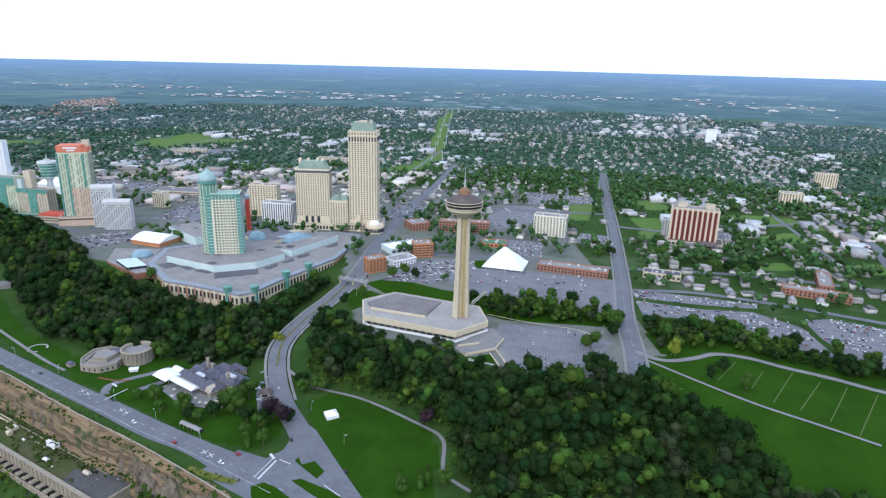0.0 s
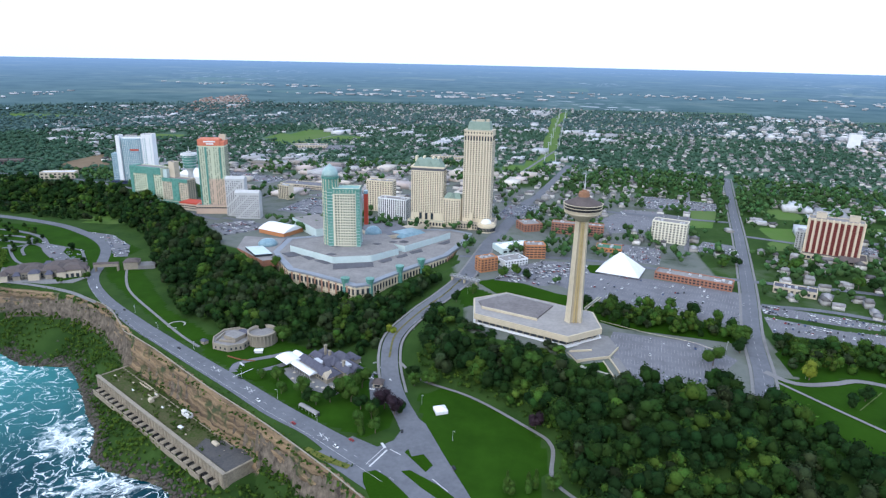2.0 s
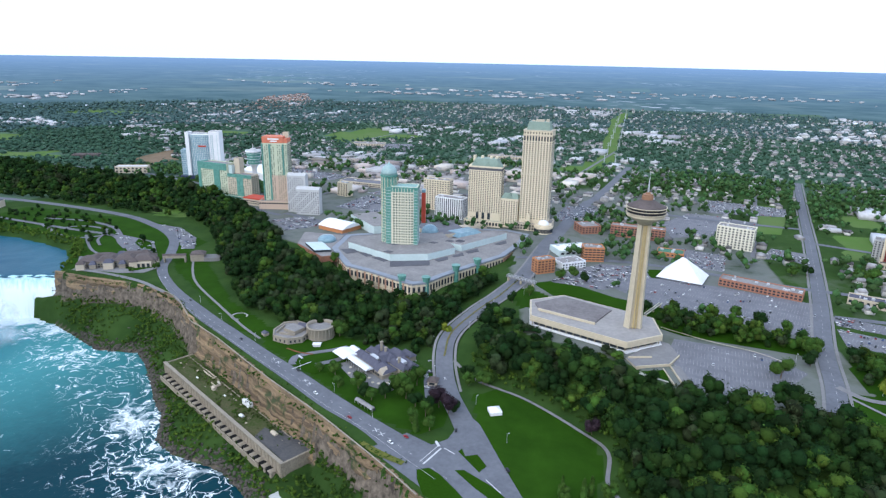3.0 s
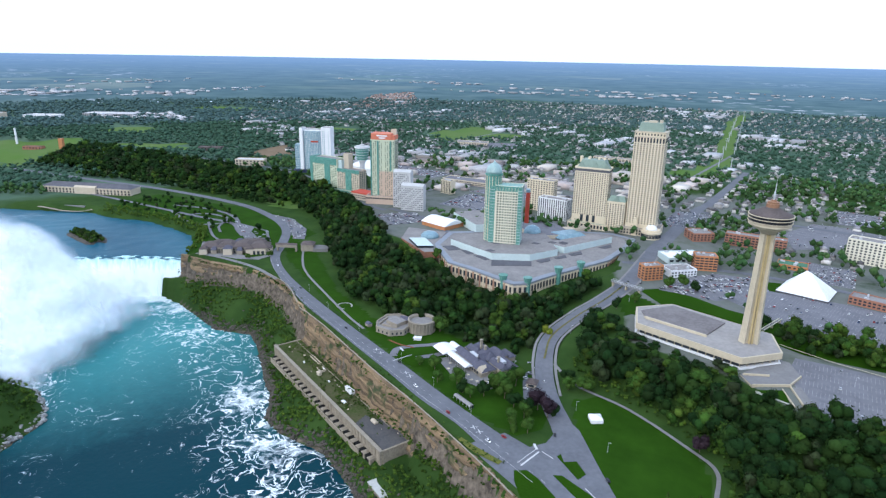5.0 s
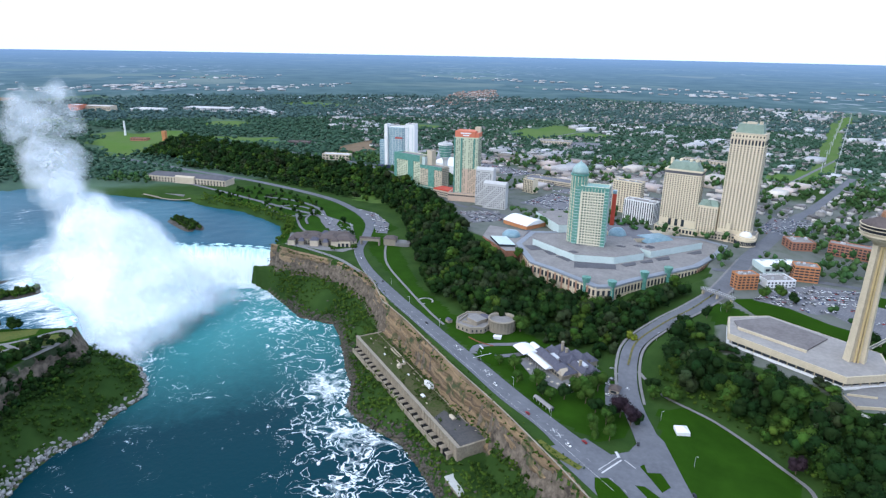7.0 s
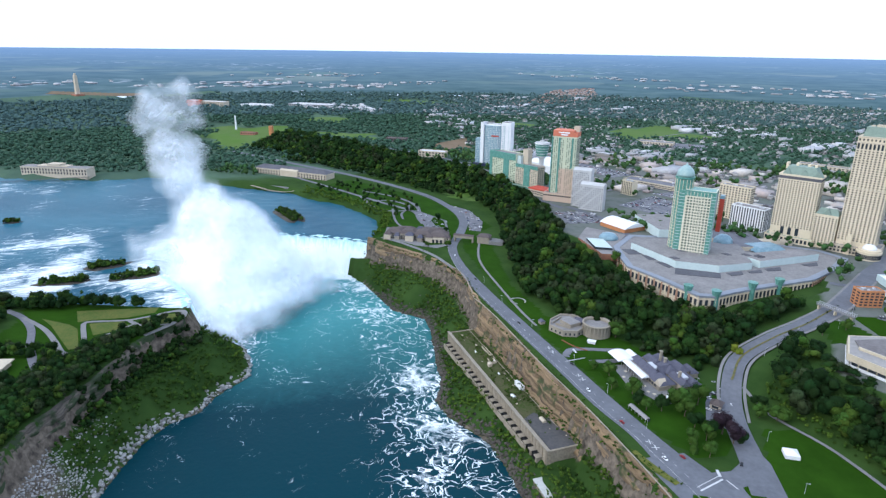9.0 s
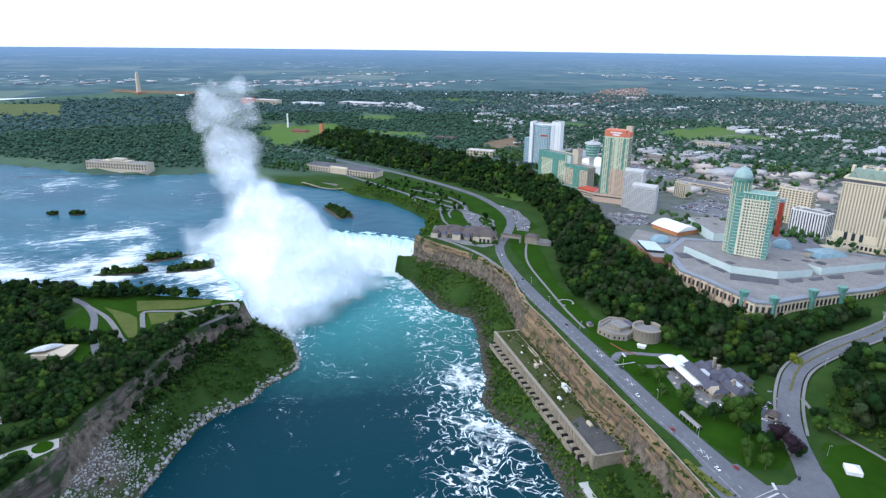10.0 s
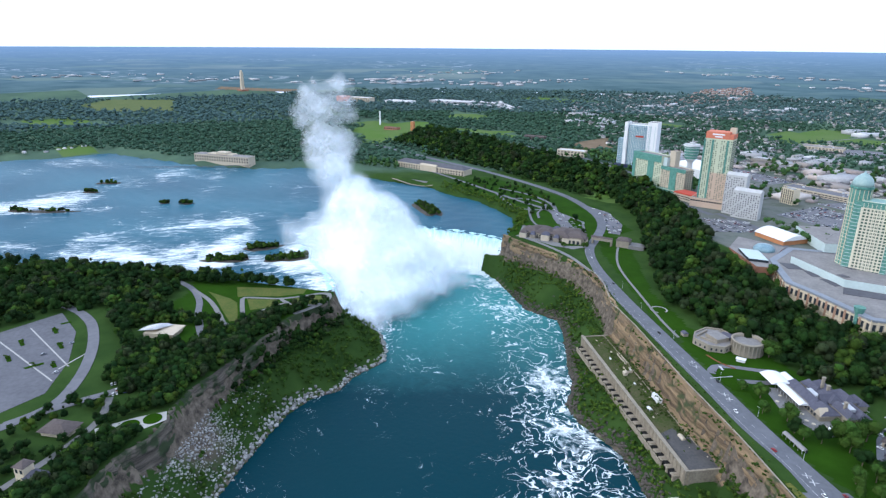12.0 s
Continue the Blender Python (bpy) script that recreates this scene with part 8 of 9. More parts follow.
TOWN = [(-1500, 1750), (-900, 1250), (-700, 1180), (-300, 1080), (40, 960), (240, 700), (520, 560), (760, 420), (2600, 900), (2600, 2600), (900, 3300), (-1000, 3300), (-2000, 2500)]
ok = within(x, y, TOWN) & (r < 3280) & (r > np.where(x > 230, 640, 900)) & free(x, y, [([q[:2] for q in MURRAY], 14), ([q[:2] for q in RD_N], 12)])
for p in FIELDS:
    ok &= ~within(x, y, p)
ok &= hr.uniform(0, 1, len(x)) < np.clip(np.where(r > 1500, 0.34, 0.46) + 0.3 * lumps(x, y, 130.0), 0.08, 0.8)
k = ok.sum()
houses = np.stack([x[ok], y[ok], UPTOWN + bowl(x[ok], y[ok]), hr.uniform(0.85, 1.25, k), hr.uniform(0.85, 1.2, k), np.full(k, math.atan2(UY, UX)) + math.pi / 2 * hr.integers(0, 2, k) + hr.normal(0, 0.15, k), hr.integers(0, 3, k)], -1)
merged("house_walls", wall_t, houses, SIDING, None, "pale siding walls of many small houses", "houses")
merged("house_roofs", roof_t, houses, ROOFS, None, "grey and brown pitched roofs of small houses", "houses")
HOUSE_XY = houses[:, :2]
shed_t = [tri(Shape().box(-22, -12, -1, 22, 12, 7)), tri(Shape().box(-35, -20, -1, 35, 20, 9)), tri(Shape().box(-10, -16, -1, 10, 16, 6))]
sr = np.random.default_rng(41)
sx, sy = sr.uniform(-2600, 2600, 2600), sr.uniform(800, 3250, 2600)
ok = within(sx, sy, TOWN + [(-2600, 2000)]) & (np.hypot(sx, sy) < 3250) & (lumps(sx, sy, 210.0) > 0.35) & free(sx, sy, [([q[:2] for q in MURRAY], 26), ([q[:2] for q in RD_N], 26)]) & (np.hypot(sx, sy) > 1050)
for p in FIELDS:
    ok &= ~within(sx, sy, p)
k = ok.sum()
FLATS = mat("flat_roofed_sheds", (0.5, 0.5, 0.51), (0.36, 0.35, 0.35), 0.05, 0.85, 0.0, island=0.35)
sheds = np.stack([sx[ok], sy[ok], UPTOWN + bowl(sx[ok], sy[ok]), sr.uniform(0.5, 1.1, k), sr.uniform(0.7, 1.3, k), np.full(k, math.atan2(UY, UX)), sr.integers(0, 3, k)], -1)
merged("flat_roofed_blocks", shed_t, sheds, FLATS, None, "pale flat-roofed shops and warehouses in the town", "buildings")


def streets():
    s = Shape()
    for i, v in enumerate(np.arange(-2000, 2100, 72.0)):
        for a, b in ((0.0, 1900.0),):
            p, q = (60 + UX * a + UY * v, 900 + UY * a - UX * v), (60 + UX * b + UY * v, 900 + UY * b - UX * v)
            if i % 5:
                continue
            w = 3.5
            if np.hypot(*q) < 3250 and p[1] > 780 and abs(v) < 1500:
                s.add([(p[0] - UY * w, p[1] + UX * w, UPTOWN + 0.12), (p[0] + UY * w, p[1] - UX * w, UPTOWN + 0.12), (q[0] + UY * w, q[1] - UX * w, UPTOWN + 0.12), (q[0] - UY * w, q[1] + UX * w, UPTOWN + 0.12)], [(0, 1, 2, 3)])
    tagged(new("road_grid", s.mesh("road_grid", LOT)), "grey residential streets of the town", "", "", "structure")
    for pts in ([(-90, 772, 10), (60, 790, 10), (240, 748, 10), (420, 720, 10), (620, 640, 10), (760, 560, 10)], [(-480, 895, 11), (-400, 860, 11), (-345, 810, 10), (-330, 770, 9)], [(310, 960, 10), (420, 925, 10), (520, 960, 10), (690, 1010, 10)], [(1338, 3151, 16), (1108, 2204, 16), (944, 1680, 15), (833, 1350, 15), (736, 1071, 15), (679, 867, 14), (638, 788, 13), (600, 700, 12)],
                [(-700, 1150, 12), (-450, 1130, 12), (-100, 1120, 12), (200, 1060, 12), (330, 1040, 10)], [(250, 665, 9), (330, 655, 9), (440, 600, 9), (600, 500, 9)], [(-620, 960, 11), (-540, 905, 11), (-480, 880, 11)], [(-1500, 1160, 10), (-1000, 1130, 10), (-850, 1100, 10), (-620, 1010, 10)]):
        ribbon("road_town", pts, ASPHALT, 0.25, "asphalt town street")
        KEEP_OUT.append([(p[0] - 7, p[1] - 7) for p in pts] + [(p[0] + 7, p[1] + 7) for p in reversed(pts)])


streets()


def pylon_row():
    p, a = Shape(), Shape()
    p.lathe([(1.2, 0), (0.5, 34)], 4)
    a.box(-5, -0.3, 26, 5, 0.3, 26.7).box(-4, -0.3, 31, 4, 0.3, 31.7)
    pm, am = p.mesh("mast", STEEL), a.mesh("crossarm", STEEL)
    for i in range(8):
        for dx in (0, 26):
            x, y = 30 + dx + i * 12, 1560 + i * 190
            t = thing("pylon", x, y, UPTOWN + float(bowl(x, y)), 8, "slim grey power pylon in a green corridor", "pylon", "power pylons")
            part("mast", pm, None, t)
            part("crossarm", am, None, t)


pylon_row()
fb = thing("footbridge", -73, 672, UPTOWN, -27, "pale covered footbridge over the hill street", "bridge")
part("deck", Shape().box(-19, -2, 5, 19, 2, 5.8), PAVE, fb)
for i in range(20):
    part("lattice_post", Shape().box(-19 + i * 2, -2, 5.8, -18.7 + i * 2, -1.8, 8.2).box(-19 + i * 2, 1.8, 5.8, -18.7 + i * 2, 2, 8.2), STEEL, fb)
part("handrail", Shape().box(-19, -2.1, 7.9, 19, -1.8, 8.2).box(-19, 1.8, 7.9, 19, 2.1, 8.2), STEEL, fb)
for x in (-17, 0, 16):
    part("pier", Shape().box(x - 0.7, -1.5, -8, x + 0.7, 1.5, 5), CONC, fb)

# far landmarks
def far_place(px, py, dist):
    """A spot on the drawn-in far land in the direction of (px, py) at a true distance from the eye."""
    d = math.hypot(px - EYE[0], py - EYE[1])
    r = dist if dist < 3000 else None
    if r is None:
        lo, hi = 3000, 4870
        for _ in range(40):
            m = (lo + hi) / 2
            if 1 / max(1 / 3000 - 1.6e-7 * (m - 3000), 1 / 27000) < dist:
                lo = m
            else:
                hi = m
        r = lo
    return EYE[0] + (px - EYE[0]) / d * r, EYE[1] + (py - EYE[1]) / d * r, r / dist


x, y, k = far_place(-3242, 1302, 3480)
ob = thing("lookout_tower", x, y, float(height(x, y)) - 1, 0, "tall pale tower far off beyond the woods", "tower")
part("shaft", Shape().prism([(-10 * k, -8 * k), (10 * k, -8 * k), (10 * k, 8 * k), (-10 * k, 8 * k)], 0, 92 * k, 0, None, 0.75), TAN, ob)
part("cap", Shape().prism([(-6 * k, -5 * k), (6 * k, -5 * k), (6 * k, 5 * k), (-6 * k, 5 * k)], 92 * k, 104 * k, 0, None, 0.5), TAN, ob)
part("base", Shape().box(-26 * k, -20 * k, -2, 26 * k, 20 * k, 8 * k), BRICK, ob)
for px, py, w, d, h, m, lab in ((-2343, 1449, 110, 40, 22, TAN, "long pale factory block beyond the woods"), (-2400, 1395, 46, 40, 26, SALMON, "red warehouse beyond the woods"), (-2216, 1560, 120, 60, 12, WHITE, "low white factory sheds beyond the woods"), (-2060, 1720, 190, 70, 14, FLATS, "wide flat warehouse beyond the woods"), (-1900, 1800, 110, 60, 10, FLATS, "pale flat warehouse beyond the woods"),
                              (-945, 1123, 64, 24, 14, TAN, "tan institutional building on the wooded brow"), (-1174, 1250, 60, 26, 9, BROWNROOF, "red-roofed buildings among trees"), (-1640, 1110, 50, 18, 8, BRICK, "brick block among the woods"), (-1560, 1130, 10, 10, 26, ORANGE, "orange silo among the woods")):
    b = thing("far_building", px, py, float(height(px, py)), 20, lab, "building")
    block(b, "wall", w, d, -1, h, m, FLATS if h > 10 else BROWNROOF)
    keep_out(px, py, w, d, 20)
    if w > 20:
        windows(b, w, d, 1, h - 1, max(4, int(w / 8)), max(1, int(h / 5)), "f", (0.5, 0.5), cap=24)


# farm fields, estates and far pale roofs
for nm, poly, c1, c2, lab in (("field", [(-2901, 495), (-3036, 640), (-2886, 851), (-2587, 745), (-2676, 518)], (0.11, 0.13, 0.045), (0.08, 0.11, 0.035), "yellow-green farm field among woods"),
                              ("field", [(-1067, 1276), (-1067, 1418), (-960, 1311), (-958, 1191)], (0.2, 0.14, 0.09), (0.14, 0.1, 0.06), "bare brown field near the houses"),
                              ("field", [(-3250, 1200), (-3120, 1320), (-2980, 1480), (-2900, 1420), (-3060, 1250), (-3180, 1140)], (0.2, 0.18, 0.12), (0.15, 0.15, 0.09), "pale dry field round the lookout tower")):
    cx, cy = sum(p[0] for p in poly) / len(poly), sum(p[1] for p in poly) / len(poly)
    px, py = [p[0] for p in poly], [p[1] for p in poly]
    sheet(nm, np.arange(min(px), max(px) + 16, 16.0), np.arange(min(py), max(py) + 16, 16.0), lambda x, y: height(x, y) + 0.8, lambda x, y, q=poly: within(x, y, q), [mat(nm + "_%d" % int(c1[0] * 1000), c1, c2, 0.02, 1.0, 0.0)], (), lab)
    KEEP_OUT.append(poly)
RED_ROOFS = mat("reddish_roofs", (0.3, 0.18, 0.14), (0.2, 0.13, 0.11), 0.2, 0.9, 0.0, island=0.4)
er = np.random.default_rng(51)


def estate(poly, gap, roof, share, name, label, grow=1.0):
    x, y = scatter(poly, gap, er)
    ok = er.uniform(0, 1, len(x)) < share
    x, y = x[ok], y[ok]
    k = len(x)
    rows = np.stack([x, y, height(x, y), grow * er.uniform(0.8, 1.3, k), grow * er.uniform(0.8, 1.1, k), er.uniform(0, 0.5, k) + math.pi / 2 * er.integers(0, 2, k), er.integers(0, 3, k)], -1)
    merged(name, wall_t, rows, SIDING, None, label + " walls", "houses")
    merged(name, roof_t, rows, roof, None, label + " roofs", "houses")
    return np.stack([x, y], -1)


est = [estate([(-1571, 2450), (-1667, 3067), (-1536, 3250), (-1339, 2897), (-1461, 2355)], 19, RED_ROOFS, 0.8, "estate_houses", "close rows of reddish estate houses with"),
       estate([(-1660, 1850), (-1640, 1920), (-1340, 2180), (-1300, 2110)], 18, FLATS, 0.6, "strip_houses", "pale house row beyond the woods with"),
       estate([(-1925, 140), (-1905, 150), (-1930, 330), (-1955, 320)], 16, FLATS, 0.4, "shore_houses", "small white shore houses with", 0.7),
       estate([(-2080, 1640), (-1700, 1700), (-1690, 1790), (-2000, 1900)], 26, FLATS, 0.5, "works_sheds", "pale works sheds beyond the woods with", 1.7),
       estate([(600, 2250), (1250, 2250), (1200, 2760), (900, 2760)], 40, FLATS, 0.4, "shop_sheds", "pale commercial sheds far off with", 2.2)]
HOUSE_XY = np.concatenate([HOUSE_XY] + est)
speck = []
for px, py, w, d, k in ((-3696, 2318, 60, 260, 40), (-3386, 2465, 60, 220, 40), (-2937, 2943, 90, 300, 60), (-1341, 4190, 300, 80, 30), (-943, 4755, 300, 60, 24), (-468, 4221, 260, 60, 26), (-65, 4594, 300, 60, 26), (600, 5200, 500, 80, 30), (1500, 5000, 500, 120, 34), (2300, 4300, 300, 300, 34), (-5200, 900, 100, 300, 26), (-4300, 1500, 120, 300, 26), (-4200, 3600, 200, 300, 30), (-2300, 5200, 400, 120, 30)):
    for i in range(k):
        qx, qy = px + er.normal(0, w), py + er.normal(0, d)
        x, y, s = far_place(qx, qy, math.hypot(qx - EYE[0], qy - EYE[1]))
        speck.append((x, y, float(height(x, y)), s * er.uniform(0.3, 0.9), s * er.uniform(0.5, 1.0), er.uniform(0, 3.1), er.integers(0, 3)))
merged("far_roofs", shed_t, speck, FLATS, None, "tiny pale roofs of far towns", "buildings")

shops = []
for (ax, ay), (bx, by) in zip([(1338, 3151), (1108, 2204), (944, 1680), (833, 1350), (736, 1071), (679, 867)], [(1108, 2204), (944, 1680), (833, 1350), (736, 1071), (679, 867), (638, 788)]):
    L = math.hypot(bx - ax, by - ay)
    dx, dy = (bx - ax) / L, (by - ay) / L
    for q in np.arange(10, L, 30.0):
        for side in (-1, 1):
            for row in (0, 1):
                if er.uniform(0, 1) < 0.75 - 0.25 * row:
                    o = side * (24 + 40 * row + er.uniform(0, 8))
                    shops.append((ax + dx * q - dy * o, ay + dy * q + dx * o, UPTOWN + float(bowl(ax + dx * q, ay + dy * q)), er.uniform(0.3, 0.6), er.uniform(0.5, 1.0), math.atan2(dy, dx), er.integers(0, 3)))
SHOPS = mat("shop_blocks", (0.5, 0.42, 0.36), (0.36, 0.33, 0.31), 0.05, 0.85, 0.0, island=0.55)
shops = np.array(shops)
pale = er.uniform(0, 1, len(shops)) < 0.5
merged("shops", shed_t, shops[pale], FLATS, None, "pale flat-roofed shops along the main street", "shops")
merged("shops", shed_t, shops[~pale], SHOPS, None, "tan and brick shops along the main street", "shops")
HOUSE_XY = np.concatenate([HOUSE_XY, shops[:, :2]])
wt = thing("white_block", 1005, 2142, UPTOWN, -22, "tall white windowless block above the shops", "building")
block(wt, "wall", 34, 26, -1, 46, WHITE, ROOFGREY)

x, y = scatter([(-760, 1200), (-560, 1100), (-330, 1060), (-60, 1080), (20, 1150), (20, 1380), (-450, 1420), (-740, 1380)], 44, er)
ok = free(x, y, [([q[:2] for q in MURRAY], 30)]) & (er.uniform(0, 1, len(x)) < 0.6)
k = ok.sum()
merged("commercial_blocks", shed_t, np.stack([x[ok], y[ok], np.full(k, UPTOWN), er.uniform(0.5, 1.0, k), er.uniform(0.6, 1.4, k), np.full(k, -0.2) + 1.57 * er.integers(0, 2, k), er.integers(0, 3, k)], -1), SHOPS, None, "low commercial buildings behind the hotels", "buildings")
HOUSE_XY = np.concatenate([HOUSE_XY, np.stack([x[ok], y[ok]], -1)])

# ---- spray over the falls ----
scene.cycles.transparent_max_bounces, scene.cycles.diffuse_bounces = 40, 8


def lattice(shape, step, cell, rng):
    """Smooth random field on a grid, with lumps about cell metres wide."""
    n = [int(s * step / cell) + 3 for s in shape]
    g = rng.normal(0, 1, n)
    for ax in range(3):
        q = np.arange(shape[ax]) * step / cell
        i = q.astype(int)
        f = q - i
        f = f * f * (3 - 2 * f)
        f = f.reshape([-1 if a == ax else 1 for a in range(3)])
        g = np.take(g, i, ax) * (1 - f) + np.take(g, i + 1, ax) * f
    return g


def level_surface(field, level, lo, step):
    """Quads of the surface on which the field has the level: one vertex in each cell that it crosses."""
    inside = field > level
    c = np.zeros(tuple(s - 1 for s in field.shape), int)
    pos, cnt = np.zeros(c.shape + (3,)), np.zeros(c.shape)
    sl = lambda o: tuple(slice(a, s - 1 + a) for a, s in zip(o, field.shape))
    corners = list(itertools.product((0, 1), repeat=3))
    for o in corners:
        for ax in range(3):
            if o[ax] == 0:
                p = tuple(1 if a == ax else b for a, b in enumerate(o))
                fa, fb = field[sl(o)], field[sl(p)]
                cross = inside[sl(o)] != inside[sl(p)]
                t = np.where(cross, (level - fa) / np.where(cross, fb - fa, 1), 0)
                for a in range(3):
                    pos[..., a] += cross * (o[a] if a != ax else t)
                cnt += cross
    has = cnt > 0
    ids = np.full(c.shape, -1)
    ids[has] = np.arange(has.sum())
    base = np.stack(np.nonzero(has), -1)
    v = (base + pos[has] / cnt[has][:, None]) * step + lo
    quads = []
    for ax in range(3):
        u, w = [(1, 2), (2, 0), (0, 1)][ax]
        cut = [slice(1, -1)] * 3
        cut[ax] = slice(0, -1)
        nxt = list(cut)
        nxt[ax] = slice(1, None)
        a, b = inside[tuple(cut)], inside[tuple(nxt)]
        k = np.stack(np.nonzero(a != b), -1)
        off = np.ones(3, int)
        off[ax] = 0
        k0 = k + off
        flip = a[a != b]
        ring = []
        for du, dw in ((-1, -1), (0, -1), (0, 0), (-1, 0)):
            q = k0.copy()
            q[:, u] += du
            q[:, w] += dw
            ring.append(ids[q[:, 0], q[:, 1], q[:, 2]])
        q = np.stack(ring, -1)
        q = np.where(flip[:, None], q, q[:, ::-1])
        quads.append(q[(q >= 0).all(1)])
    return v, np.concatenate(quads)


def spray_mat(name, alpha):
    """White drops in the air; alpha is how much one layer hides, uneven from place to place."""
    m = bpy.data.materials.new(name)
    m.use_nodes = True
    n, l = m.node_tree.nodes, m.node_tree.links
    d, tr, mx = n.new("ShaderNodeBsdfDiffuse"), n.new("ShaderNodeBsdfTranslucent"), n.new("ShaderNodeMixShader")
    d.inputs[0].default_value = tr.inputs[0].default_value = (0.96, 0.985, 1.0, 1)
    mx.inputs[0].default_value = 0.5 if alpha < 0.9 else 0.0
    l.new(d.outputs[0], mx.inputs[1])
    l.new(tr.outputs[0], mx.inputs[2])
    cl, m2, t, r = n.new("ShaderNodeBsdfTransparent"), n.new("ShaderNodeMixShader"), n.new("ShaderNodeTexNoise"), n.new("ShaderNodeMapRange")
    tc = n.new("ShaderNodeTexCoord")
    t.inputs["Scale"].default_value, t.inputs["Detail"].default_value, t.inputs["Roughness"].default_value = 0.04, 6, 0.6
    l.new(tc.outputs["Object"], t.inputs["Vector"])
    r.inputs[1].default_value, r.inputs[2].default_value = 0.3, 0.7
    r.inputs[3].default_value, r.inputs[4].default_value = alpha * (0.3 if alpha < 0.9 else 1.0), min(1.0, alpha * 1.7)
    l.new(t.outputs[0], r.inputs[0])
    l.new(r.outputs[0], m2.inputs[0])
    l.new(cl.outputs[0], m2.inputs[1])
    l.new(mx.outputs[0], m2.inputs[2])
    l.new(m2.outputs[0], n["Material Output"].inputs[0])
    return m


def spray():
    """A cloud as nested layers round its dense middle."""
    r = np.random.default_rng(77)
    puffs = []          # x, y, z, radius, weight
    for i in range(60):  # low cloud along the foot of the falls
        f = r.uniform(0, 1)
        puffs.append((-672 - 88 * f + r.normal(0, 9), 352 + 178 * f + r.normal(0, 9), -58 + r.uniform(0, 46) * (0.4 + 0.6 * math.sin(math.pi * min(1, f + 0.25))), r.uniform(11, 20), 0.55))
    for i in range(60):  # low mist over the pool
        a, q = r.uniform(0, 6.28), math.sqrt(r.uniform(0, 1))
        puffs.append((-716 + 62 * q * math.cos(a), 452 + 92 * q * math.sin(a), -58 + 30 * r.uniform(0, 1) * (1 - q * q), r.uniform(14, 22), 0.36))
    for i in range(70):  # skirt at the foot of the column
        f = r.uniform(0, 1)
        puffs.append((-650 - 90 * f + r.normal(0, 14), 352 + 110 * f + r.normal(0, 16) - 40 * f * (1 - f), -58 + r.uniform(0, 14), r.uniform(11, 18), 0.34))
    for i in range(110):  # dense column
        h = r.uniform(0, 1) ** 1.2
        a, q = r.uniform(0, 6.28), math.sqrt(r.uniform(0, 1)) * (76 - 46 * h)
        puffs.append((-716 - 22 * h + q * math.cos(a), 434 - 14 * h + 1.05 * q * math.sin(a), -50 + 122 * h, r.uniform(13, 22) * (1.1 - 0.3 * h), 0.62))
    for i in range(26):  # drift over the rapids
        puffs.append((-800 + r.normal(0, 36), 404 + r.normal(0, 22), -4 + r.uniform(0, 34), r.uniform(14, 26), 0.1))
    for i in range(34):  # thinning neck
        h = r.uniform(0, 1)
        puffs.append((-736 - 26 * h + r.normal(0, 14 - 5 * h), 418 - 26 * h + r.normal(0, 14 - 5 * h), 66 + 66 * h, r.uniform(8, 16), 0.17 - 0.07 * h))
    for i in range(80):  # torn plume
        h = r.uniform(0, 1)
        puffs.append((-760 - 12 * h + r.normal(0, 7 + 12 * h), 392 - 12 * h + r.normal(0, 9 + 17 * h), 108 + 128 * h + r.normal(0, 4), r.uniform(6, 15), 0.1))
    for i in range(26):  # veil in front of the far curtain
        puffs.append((-752 + r.normal(0, 34), 548 + r.normal(0, 14), -58 + r.uniform(0, 22), r.uniform(9, 17), 0.26))
    step, lo = 3.4, np.array([-930.0, 280.0, -66.0])
    shape = (100, 100, 98)
    warp = [sum(lattice(shape, step, c, r) * s for c, s in ((40, 5.0), (17, 3.4), (8, 1.6))) for _ in range(3)]
    ax = [lo[a] + step * np.arange(shape[a]) for a in range(3)]
    G = np.meshgrid(*ax, indexing="ij")
    P = [G[a] + warp[a] for a in range(3)]
    field = np.zeros(shape)
    for x, y, z, rad, wt in puffs:
        b = tuple(slice(max(0, int((c - 3.2 * rad - lo[a] - 12) / step)), max(1, int((c + 3.2 * rad - lo[a] + 12) / step))) for a, c in enumerate((x, y, z)))
        d = ((P[0][b] - x) ** 2 + (P[1][b] - y) ** 2 + (P[2][b] - z) ** 2) / (0.8 * rad) ** 2
        field[b] += wt * (0.9 * np.exp(-d) + 0.1 * np.exp(-d / 3.2))
    field *= np.clip(1 + (0.18 * lattice(shape, step, 13, r) + 0.16 * lattice(shape, step, 7, r)) * np.clip(1.0 - field, 0.12, 1), 0.15, 2)
    field = np.where(G[2] < POOL + 1.5, 0, field)
    for a in range(3):
        field[tuple(slice(0, 1) if k == a else slice(None) for k in range(3))] = 0
        field[tuple(slice(-1, None) if k == a else slice(None) for k in range(3))] = 0
    t = thing("spray_cloud", -716, 434, POOL, 0, "white cloud of spray rising over the falls", "spray")
    for k, (level, alpha) in enumerate(((0.7, 1.0), (0.52, 0.3), (0.38, 0.24), (0.28, 0.2), (0.2, 0.15), (0.14, 0.12), (0.095, 0.09), (0.062, 0.06), (0.04, 0.04))):
        v, f = level_surface(field, level, lo - np.array([-716, 434, POOL]), step)
        s = bpy.data.meshes.new("mist")
        s.from_pydata(v.tolist(), [], f.tolist())
        s.polygons.foreach_set("use_smooth", np.ones(len(f), bool))
        s.materials.append(spray_mat("fine_spray", alpha))
        part("mist", s, None, t)


spray()
